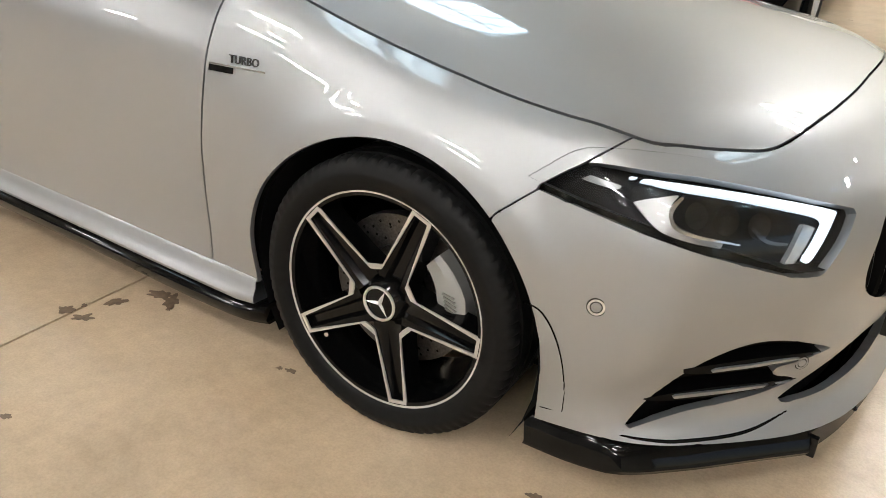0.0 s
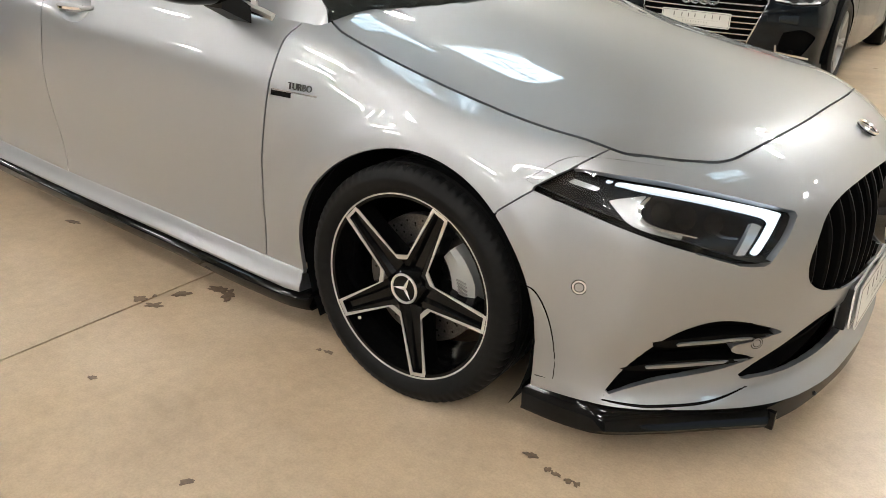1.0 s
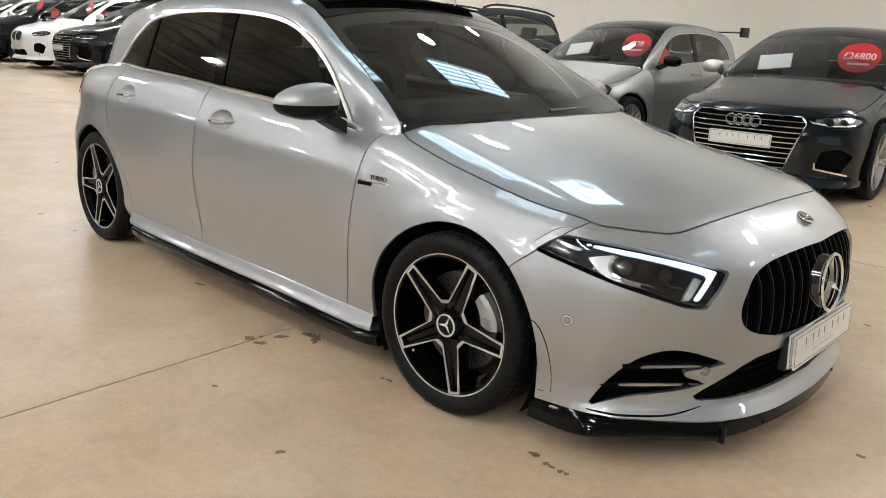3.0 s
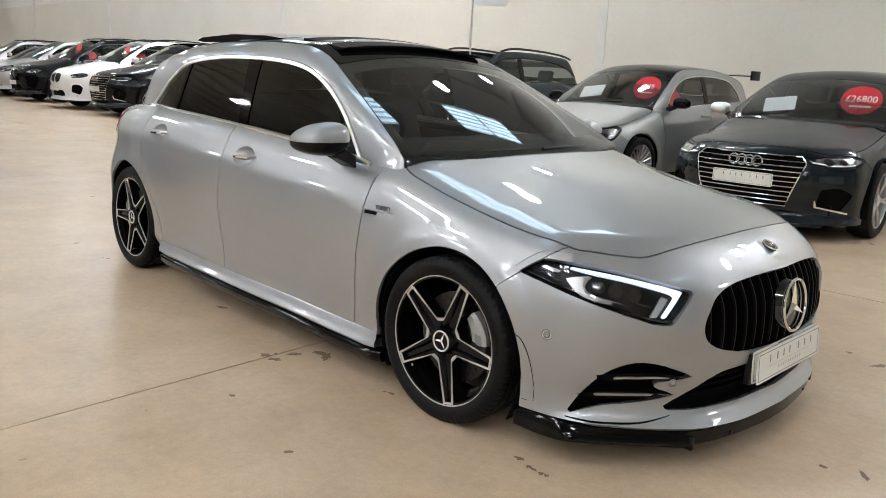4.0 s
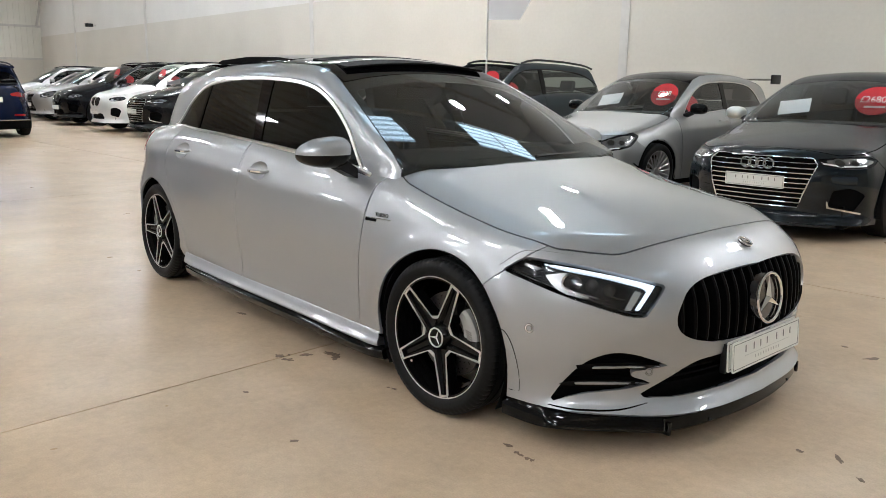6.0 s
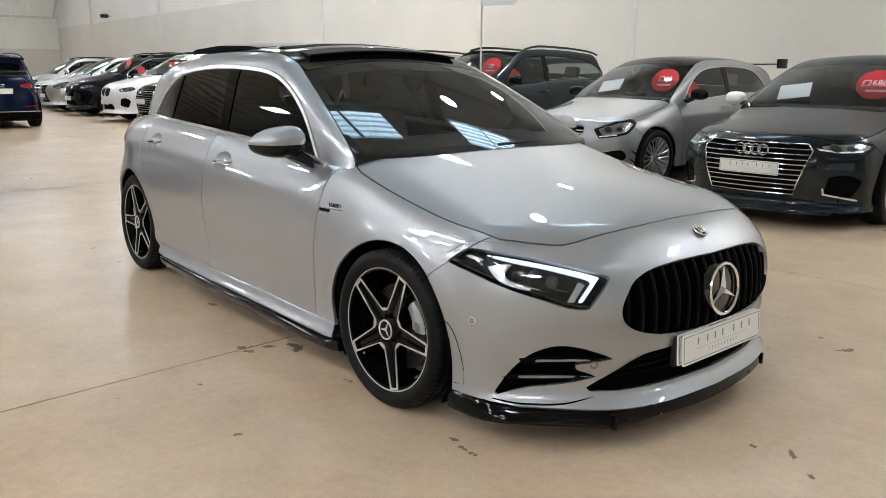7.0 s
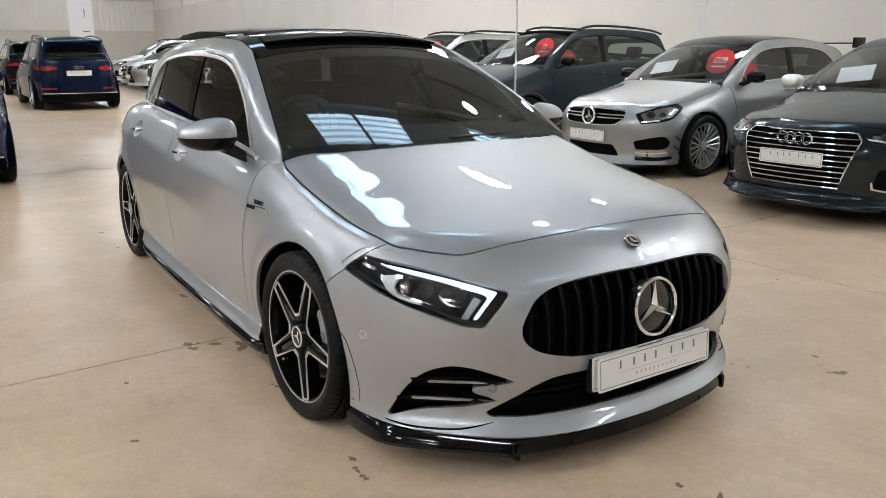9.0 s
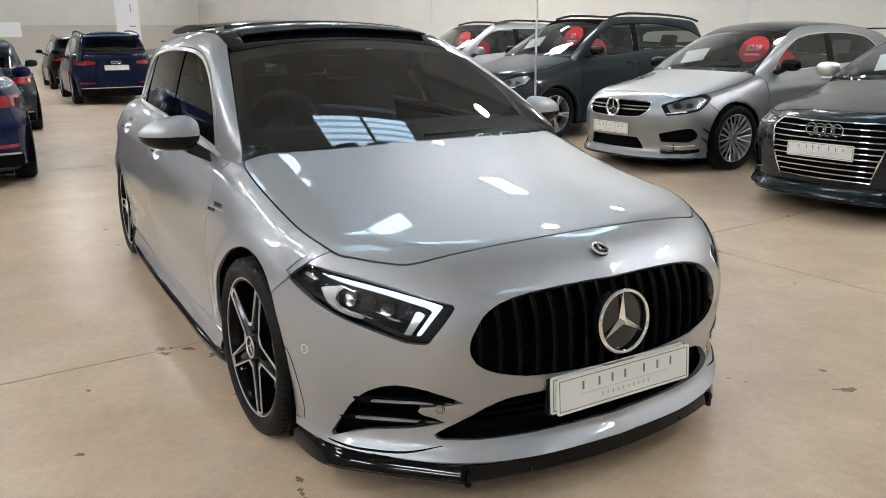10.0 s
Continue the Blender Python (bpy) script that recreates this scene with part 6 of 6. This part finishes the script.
    for nm, cuts, mat in (("front_window", [lambda x, y, z: x + 1.58], CLEARGLASS), ("b_pillar", [lambda x, y, z: -1.582 - x, lambda x, y, z: x + 1.68], GLOSSBLACK), ("rear_window", [lambda x, y, z: -1.684 - x], PRIVACY if not suv else SUVGLASS)):
        o = part(nm, skin(cab, (0, -0.95, 0.3), (back, -0.4), (0.3, 1.6 * tall), [mapped_cab(side_of(dlo_in)), right] + [mapped_cab(c) for c in cuts], 0.05, lip=0.006, push=0.004 if mat is not GLOSSBLACK else 0.0), mat, car)
        o2 = mirrored(o, car)
        if mat is not GLOSSBLACK:
            o.visible_shadow = o2.visible_shadow = False
    o = part("window_trim", skin(cab, (0, -0.95, 0.3), (back, -0.4), (0.3, 1.6 * tall), [mapped_cab(neg(side_of(dlo_in))), mapped_cab(off(side_of(dlo_in), -0.012)), right], 0.02, lip=0.006, push=-0.003), trim if not rear else BLACK, car, "window surround")
    mirrored(o, car)
    # cabin inside
    part("dashboard", box(-1.0, -0.5, -0.68 * sy, 0.68 * sy, 0.6 * tall, 0.93 * tall, 0.05), DASH, car)
    for x in (-1.5, -2.35 * k):
        for y in (-0.37, 0.37):
            b = box(-0.08, 0.08, -0.25, 0.25, 0.0, 0.6, 0.06)
            joined(b, box(-0.05, 0.05, -0.13, 0.13, 0.62, 0.80, 0.04))
            bmesh.ops.transform(b, matrix=Matrix.Translation((x - 0.2, y * sy, 0.5 * tall)) @ Matrix.Rotation(radians(-16), 4, "Y"), verts=b.verts)
            part("seat_back", b, SEAT, car, "dark seat")
    part("cabin_floor", box(back + 0.5, -0.4, -0.72 * sy, 0.72 * sy, 0.28, 0.33), CARPET, car, smooth=0)
    # mirrors
    for s in (-1, 1):
        b = bmesh.new()
        bmesh.ops.create_uvsphere(b, u_segments=20, v_segments=12, radius=1)
        for v in b.verts:
            x, y, z = v.co
            sg = lambda q, e: math.copysign(abs(q) ** e, q)
            v.co = (-0.665 + sg(x, 0.75) * 0.075, s * (0.93 * sy + sg(y, 0.75) * 0.105), 0.985 * tall + sg(z, 0.75) * 0.065)
        if s < 0:
            bmesh.ops.reverse_faces(b, faces=b.faces)
        part("mirror_cap", b, mirror_mat or paint_mat, car, "door mirror")
        part("mirror_arm", tube([(-0.66, s * 0.76 * sy, 0.905 * tall), (-0.66, s * 0.86 * sy, 0.945 * tall)], 0.03, 8), BLACK, car)
        for hx in (-1.40, -0.4 - 1.94 * k):
            yo = s * (float(H_wp(fx(np.array([hx]))[0])) - 0.04) * sy
            part("door_handle", tube([(hx + 0.1 * t, yo + s * 0.025 * math.sqrt(max(0, 1 - t * t)) * sy, 0.84 * tall) for t in np.linspace(-1, 1, 9)], 0.011, 6), paint_mat, car)
    for x, sgn in ((0, -1), (-wb, -1), (0, 1), (-wb, 1)):
        simple_wheel(car, Matrix.Translation((x, sgn * (0.885 * sy - 0.115), zc)) @ Matrix.Rotation(radians(180 if sgn > 0 else 0), 4, "Z") @ Matrix.Rotation(0.4 + x, 4, "Y"), *[wheel[i] for i in (1, 2, 0, 3)])
        b = bmesh.new()
        ringv = []
        for q in range(17):
            a = radians(-20 + 220 * q / 16)
            ringv.append([b.verts.new((x + (r_t + 0.045) * math.cos(a), sgn * yy * sy, zc + (r_t + 0.045) * math.sin(a))) for yy in (0.86, 0.5)])
        for p0, p1 in zip(ringv, ringv[1:]):
            b.faces.new((p0[0], p1[0], p1[1], p0[1]))
        cen = b.verts.new((x, sgn * 0.5 * sy, zc))
        for p0, p1 in zip(ringv, ringv[1:]):
            b.faces.new((p0[1], p1[1], cen))
        part("arch_liner", b, LINER, car)
        if arches:
            part("arch_trim", tube([(x + (r_t + 0.05) * math.cos(a), sgn * 0.885 * sy, zc + (r_t + 0.05) * math.sin(a)) for a in np.linspace(-0.2, math.pi + 0.2, 20)], 0.022, 6), BLACK, car, "black arch trim")
    if rails:
        for s in (-1, 1):
            pts = []
            for t in np.linspace(0, 1, 13):
                x = -1.25 + (back + 1.25 + 0.55) * t
                xn = fx(np.array([x]))[0]
                if suv and xn < -1.7:
                    xn = float(boxy(np.array(xn), 1.3))
                zr = (float(G_roof(xn)) - 0.13 * 0.56 ** 2 + 0.0) * tall
                pts.append((x, s * 0.565 * sy, zr + 0.032 * math.sin(math.pi * min(1, 6 * t, 6 * (1 - t)) / 2)))
            part("roof_rail", tube(pts, 0.017, 8), BLACK, car, "black roof rail")
    if spoiler:
        zr = 1.305 * tall
        rows = [[(back + 0.62, y, zr + 0.035), (back + 0.38, y, zr + 0.05), (back + 0.36, y, zr + 0.035), (back + 0.6, y, zr + 0.02)] for y in np.linspace(-0.60, 0.60, 9)]
        part("roof_spoiler", ledge(rows), GLOSSBLACK, car, "black roof spoiler")
        for s in (-1, 1):
            part("spoiler_end", box(back + 0.34, back + 0.6, s * 0.60 - 0.012, s * 0.60 + 0.012, zr - 0.03, zr + 0.10, 0.01), GLOSSBLACK, car)
    if sticker:
        def on_screen(x, y, d):
            xn, yn = x, abs(y) / sy
            s = -0.27 - xn - 0.27 * yn * yn
            return Vector((x, y, (0.955 + 0.50 * s - 0.045 * s * s) * tall + lift * 0.1 - 0.03 + d))
        base = Matrix.Translation(on_screen(-0.72, 0.40, 0.012)) @ Matrix.Rotation(radians(63), 4, "Y") @ Matrix.Rotation(radians(90), 4, "Z")
        disc = part("price_sticker", prism([(0.185 * math.cos(t), 0.15 * math.sin(t)) for t in np.linspace(0, 2 * math.pi, 41)[:-1]], 0.002), ROUNDEL, car, "red round price sticker", smooth=0)
        disc.matrix_basis = base
        if price:
            lettering(price, 0.095, 0.001, WHITEINK, car, base @ Matrix.Translation((0, 0.01, 0.004)), "price_lettering", "white price figures")
        b = box(-0.09, 0.10, -0.075, -0.055, 0.002, 0.0035)
        o = part("price_print", b, WHITEINK, car, "white bar of small print", smooth=0)
        o.matrix_basis = base
        p = part("paper_sheet", box(-0.105, 0.105, -0.15, 0.15, 0, 0.002), PAPER, car, "white paper sheet on the dashboard", smooth=0)
        p.matrix_basis = Matrix.Translation(on_screen(-0.62, -0.32, -0.02)) @ Matrix.Rotation(radians(40), 4, "Y") @ Matrix.Rotation(radians(90 + 12), 4, "Z") @ Matrix.Rotation(radians(90), 4, "Z")
        disc = part("side_sticker", prism([(0.15 * math.cos(t), 0.12 * math.sin(t)) for t in np.linspace(0, 2 * math.pi, 31)[:-1]], 0.002), ROUNDEL, car, "red round sticker in the side window", smooth=0)
        disc.matrix_basis = Matrix.Translation((-0.93, 0.665 * sy, 1.02 * tall)) @ Matrix.Rotation(radians(-70), 4, "X") @ Matrix.Rotation(radians(180), 4, "Z")
    if rear:
        part("tailgate", skin(low, (-1, 0, 0), (-0.95 * sy, 0.95 * sy), (0.2, 1.2 * tall), [lambda x, y, z: cab(x, y, z) + 0.004, mapped(above(0.3))], 0.03, lip=0.0, center=(back + 1.25, 0, 0)), paint_mat, car)
        part("tail_upper", skin(cab, (-1, 0, 0.3), (-0.8 * sy, 0.8 * sy), (0.0, 2.0 * tall), [lambda x, y, z: low(x, y, z), mapped_cab(lambda x, y, z: -2.35 - x), mapped_cab(neg(off(front_of(rg), -0.0)))], 0.03, lip=0.0, center=(back + 1.25, 0, 0)), paint_mat, car)
        part("rear_screen", skin(cab, (-1, 0, 0.3), (-0.8 * sy, 0.8 * sy), (0.0, 2.0 * tall), [lambda x, y, z: low(x, y, z), mapped_cab(lambda x, y, z: -2.3 - x), mapped_cab(front_of(rg))], 0.03, lip=0.0, push=0.004, center=(back + 1.25, 0, 0)), DARKGLASS, car, "dark rear screen")
        part("tail_spoiler", ledge([[(back + 0.55, y, 1.33 * tall - 0.06 * y * y), (back + 0.35, y, 1.32 * tall - 0.06 * y * y), (back + 0.34, y, 1.29 * tall - 0.06 * y * y), (back + 0.55, y, 1.27 * tall - 0.06 * y * y)] for y in np.linspace(-0.56 * sy, 0.56 * sy, 9)]), paint_mat, car)
        lampr = inside(rounded(REARLAMP, 3))
        rear_of = lambda f: (lambda x, y, z: f(np.abs(y), z))
        mirrored(part("tail_lamp", skin(low, (-0.8, -0.6, 0.05), (-1.0, 1.0), (-0.3, 0.6), [mapped(rear_of(lampr)), mapped(lambda x, y, z: -3.0 - x), right], 0.02, lip=0.01, push=-0.006, center=(-wb - 0.2, -0.2, 0.6 * tall)), REDLENS, car, "red tail lamps"), car)
        reflect = inside([(0.45, 0.395), (0.74, 0.395), (0.74, 0.365), (0.45, 0.365)])
        mirrored(part("reflector", skin(low, (-0.8, -0.6, 0.05), (-1.0, 1.0), (-0.5, 0.4), [mapped(rear_of(reflect)), mapped(lambda x, y, z: -3.0 - x), right], 0.02, lip=0.01, push=-0.004, center=(-wb - 0.2, -0.2, 0.45 * tall)), REDLENS, car, "red rear reflectors"), car)
        xb = float(-(0.4 + 3.13 * k))
        rows = [[(xb + 0.3, y * sy, 0.18), (xb + 0.0 + 0.12 * abs(y) ** 2, y * sy, 0.2), (xb - 0.03 + 0.14 * abs(y) ** 2, y * sy, 0.31 * tall), (xb + 0.3, y * sy, 0.33 * tall)] for y in np.linspace(-0.76, 0.76, 17)]
        part("rear_valance", ledge(rows), MATTBLACK, car, "black rear valance")
        part("valance_strip", tube([(xb - 0.036 + 0.14 * abs(y) ** 2, y * sy, 0.325 * tall) for y in np.linspace(-0.74, 0.74, 17)], 0.010, 6), CHROME, car, "bright bumper strip")
        plate(car, Matrix.Translation((xb - 0.012, 0, 0.70 * tall)) @ Matrix.Rotation(radians(180), 4, "Z") @ FACE)
        for s in (-1, 1):
            for dy in (0.45, 0.56):
                b = lathe([(0.045, 0.0), (0.05, -0.005), (0.05, -0.1), (0.043, -0.1)], 20, "X")
                bmesh.ops.transform(b, matrix=Matrix.Translation((xb + 0.05, s * dy * sy, 0.25 * tall)) @ Matrix.Diagonal((-1, 1, 0.7, 1)), verts=b.verts)
                part("exhaust_tip", b, CHROME, car, "chrome exhaust tip")
        for i in range(4):
            b = tube([(xb - 0.004, (i - 1.5) * 0.05 + 0.03 * math.cos(t), 0.80 * tall + 0.03 * math.sin(t)) for t in np.linspace(0, 2 * math.pi, 21)[:-1]], 0.005, 6, True)
            part("emblem_ring", b, CHROME, car, "chrome ring")
    else:
        part("tailgate", skin(low, (-1, 0, 0), (-0.95 * sy, 0.95 * sy), (0.2, 1.2 * tall), [lambda x, y, z: cab(x, y, z) + 0.004, mapped(above(0.2))], 0.06, lip=0.0, center=(back + 1.25, 0, 0)), paint_mat, car)
    return car


ROW = "row of parked cars facing the aisle"
FIVE = lambda r=0.33, c=ALLOYGREY: ("five", r, r - 0.095, c)
other_car("teal_saloon", "dark teal saloon with bright barred grille and red price sticker", TEAL, pose(-1.13, 4.66, 0, 0, 0, -87), 0.92, 1.47, 4.75, "hex", LAMP_A, price="£26800", wheel=("five", 0.33, 0.245, ALLOYGREY), mirror_mat=SATIN, detail=0.022)
other_car("older_silver_hatchback", "silver hatchback with roof spoiler, mesh wheels and price sticker", SILVER2, pose(-3.70, 4.98, 0, 0, 0, -90), 0.89, 1.49, 4.36, "oval", LAMP_B, price="£238", wheel=("mesh", 0.325, 0.245, ALLOYGREY), mirror_mat=GLOSSBLACK, roof_mat=GLOSSBLACK, spoiler=True, detail=0.022)
other_car("slate_suv", "dark slate SUV with black roof rails and price sticker", SLATE, pose(-6.75, 5.0, 0, 0, 0, -87), 0.92, 1.68, 4.38, "hex", LAMP_B, price="£2", rails=True, wheel=FIVE(0.345), mirror_mat=GLOSSBLACK, arches=True, trim=GLOSSBLACK)
other_car("pale_suv", "pale silver SUV with black roof rails and red sticker", PALE, pose(-9.7, 5.0, 0, 0, 0, -88), 0.91, 1.66, 4.44, "kidney", LAMP_C, rails=True, wheel=FIVE(0.345))
other_car("black_suv", "black SUV with chrome barred grille", BLACKP, pose(-15.8, 4.62, 0, 0, 0, -88), 0.94, 1.74, 4.63, "hex", LAMP_A, wheel=FIVE(0.35), sticker=False, detail=0.045)
other_car("white_suv", "white SUV with black twin grille and roof rails", WHITEP, pose(-18.3, 4.6, 0, 0, 0, -88), 0.95, 1.77, 4.7, "kidney", LAMP_C, rails=True, wheel=FIVE(0.36), trim=GLOSSBLACK, detail=0.045)
other_car("black_estate_suv", "glossy black SUV with chrome twin grille", BLACKP, pose(-21.6, 4.6, 0, 0, 0, -88), 0.96, 1.80, 4.8, "kidney", LAMP_C, rails=True, wheel=FIVE(0.36), detail=0.045)
other_car("grey_suv", "grey SUV with hourglass grille", PALE, pose(-24.4, 4.6, 0, 0, 0, -88), 0.93, 1.74, 4.64, "spindle", LAMP_B, wheel=FIVE(0.35), sticker=False, detail=0.045)
other_car("mid_grey_hatchback", "mid grey hatchback in the parked row", GREYP, pose(-27.0, 4.9, 0, 0, 0, -88), 0.9, 1.6, 4.4, "hex", LAMP_A, wheel=FIVE(), sticker=False, detail=0.05)
other_car("silver_estate", "silver SUV with black roof rails in the parked row", PALE, pose(-29.6, 4.9, 0, 0, 0, -88), 0.92, 1.76, 4.6, "hex", LAMP_B, rails=True, wheel=FIVE(0.35), sticker=False, detail=0.05)
other_car("dark_saloon", "dark saloon at the end of the parked row", BLACKP, pose(-32.4, 5.2, 0, 0, 0, -88), 0.9, 1.46, 4.6, "hex", LAMP_A, wheel=FIVE(), sticker=False, detail=0.05)
other_car("navy_suv", "navy SUV seen from behind with red tail lamps", NAVYP, pose(-20.6, 1.10, 0, 0, 0, 180), 0.945, 1.66, 4.66, rear=True, rails=True, wheel=FIVE(0.36), sticker=False, detail=0.045)
other_car("blue_hatchback", "deep blue hatchback seen from behind with chrome exhausts", BLUEP, pose(-9.22, -2.05, 0, 0, 0, 180), 0.9, 1.45, 4.26, rear=True, wheel=FIVE(0.325), sticker=False)
other_car("grey_hatchback", "dark grey hatchback parked ahead of the blue one", SLATE, pose(-14.5, -1.68, 0, 0, 0, 180), 0.9, 1.46, 4.3, rear=True, wheel=FIVE(0.325), sticker=False, detail=0.05)
other_car("dark_suv", "dark SUV seen from behind with red tail lamps", BLACKP, pose(-27.8, 1.12, 0, 0, 0, 180), 0.94, 1.64, 4.6, rear=True, rails=True, wheel=FIVE(0.35), sticker=False, detail=0.05)


# ---- loose things in the hall ----
def flag(m, h=3.6):
    t = thing("feather_flag", "white feather flag on a thin pole between the cars", "flag", m)
    part("pole", tube([(0, 0, 0.02), (0, 0, 2.2), (0.02, 0, h - 0.3), (0.14, 0, h)], 0.011, 8), SATIN, t, "thin metal pole")
    b = bmesh.new()
    rows = []
    for z in np.linspace(1.95, h, 24):
        k = (z - 1.95) / (h - 1.95)
        w = 0.62 * min(1, 0.55 + 1.6 * k) * math.sqrt(max(0.03, 1 - max(0, (k - 0.72) / 0.28) ** 2))
        rows.append([b.verts.new((0.012 + w * u, 0.03 * math.sin(5 * z + 4 * u) * u, z)) for u in np.linspace(0, 1, 9)])
    for p, q in zip(rows, rows[1:]):
        for i in range(8):
            b.faces.new((p[i], p[i + 1], q[i + 1], q[i]))
    bmesh.ops.solidify(b, geom=b.faces[:], thickness=0.002)
    part("fabric", b, FABRIC, t, "white fabric")
    b = box(0.10, 0.20, -0.012, -0.009, 2.55, 2.57)
    for z0, z1, x0, x1 in ((2.55, 2.67, 0.10, 0.12), (2.66, 2.68, 0.10, 0.20), (2.50, 2.75, 0.3, 0.306)):
        b = box(x0, x1, -0.012, -0.009, z0, z1, bm=b)
    part("print", b, PRINT, t, "dark bars of lettering", smooth=0)
    part("base", lathe([(0.001, 0.03), (0.18, 0.025), (0.2, 0.0)], 24, "Z"), BLACK, t, "black base plate")


flag(pose(-3.98, 3.3, 0, 0, 0, 25))


def banner(m):
    t = thing("tall_banner", "white pull-up banner against the far wall", "banner", m)
    part("sheet", box(-0.01, 0.01, -0.56, 0.56, 0.1, 4.2), FABRIC, t, smooth=0)
    part("base", box(-0.12, 0.12, -0.56, 0.56, 0, 0.1, 0.02), STEEL, t)
    b = box(0.011, 0.014, 0.15, 0.19, 2.9, 3.3)
    b = box(0.011, 0.014, 0.05, 0.35, 2.2, 2.25, bm=b)
    part("print", b, PRINT, t, "dark bars of lettering", smooth=0)


banner(pose(-40.6, 5.1, 0))
t_ = thing("wall_sign", "white rectangular sign on the far wall", "sign", pose(-47.12, -0.9, 0))
part("board", box(0.0, 0.04, -1.45, 1.45, 1.8, 2.57, 0.005), PAPER, t_)
t_ = thing("security_camera", "small dark camera on the upper wall", "camera", pose(-37.7, 10.2, 3.8))
part("bracket", tube([(0, 0, 0), (0, -0.2, 0)], 0.03, 8), STEEL, t_)
part("body", box(-0.08, 0.08, -0.5, -0.15, -0.08, 0.08, 0.02), BLACK, t_)


# ---- stains on the floor ----
def stain(x, y, r, stretch=1.0, turn=0.0, seed=1):
    rnd = random.Random(seed)
    n = 40
    rad = [r * (0.35 + 1.3 * rnd.random() ** 1.5) for _ in range(n)]
    for _ in range(2):
        rad = [(rad[i - 1] + 2 * rad[i] + rad[(i + 1) % n]) / 4 for i in range(n)]
    out = [(rad[i] * stretch * math.cos(2 * math.pi * i / n), rad[i] * math.sin(2 * math.pi * i / n)) for i in range(n)]
    o = tagged(part("floor_stain", prism(out, 0.0008), DARKSTAIN, None, smooth=0), "dark damp stain on the concrete floor", "stain", "floor stains")
    o.matrix_basis = pose(x, y, 0.0003, 0, 0, turn)


for i_, (x_, y_, r_, s_, t_) in enumerate(((-0.822, -0.80, 0.028, 1.5, 20), (-0.775, -0.80, 0.026, 1.3, -30), (-0.742, -0.83, 0.009, 1.2, 0), (-0.88, -0.996, 0.018, 1.6, 40), (-0.953, -1.003, 0.02, 1.2, 10), (-0.883, -0.897, 0.02, 1.5, 60), (-0.93, -0.96, 0.012, 1.0, 0), (-0.649, -1.331, 0.010, 1.7, 20), (-0.282, -0.832, 0.010, 1.8, 10), (-0.312, -0.841, 0.007, 1.2, 0), (0.393, -0.84, 0.013, 1.3, 30), (0.452, -0.857, 0.010, 1.3, 10), (0.475, -0.858, 0.009, 1.2, 0), (0.506, -0.861, 0.010, 1.3, 20), (0.526, -0.858, 0.009, 1.0, 0), (1.215, -0.02, 0.012, 3.2, -42), (1.096, -0.064, 0.011, 1.3, 0), (1.327, -0.119, 0.010, 2.0, -30), (0.722, 1.27, 0.012, 1.5, 0), (-1.692, -0.82, 0.016, 2.4, 10), (0.884, 1.187, 0.022, 2.2, 60), (-0.126, -1.41, 0.009, 2.0, 60))):
    stain(x_, y_, r_ * 0.95, s_, t_, i_ + 1)
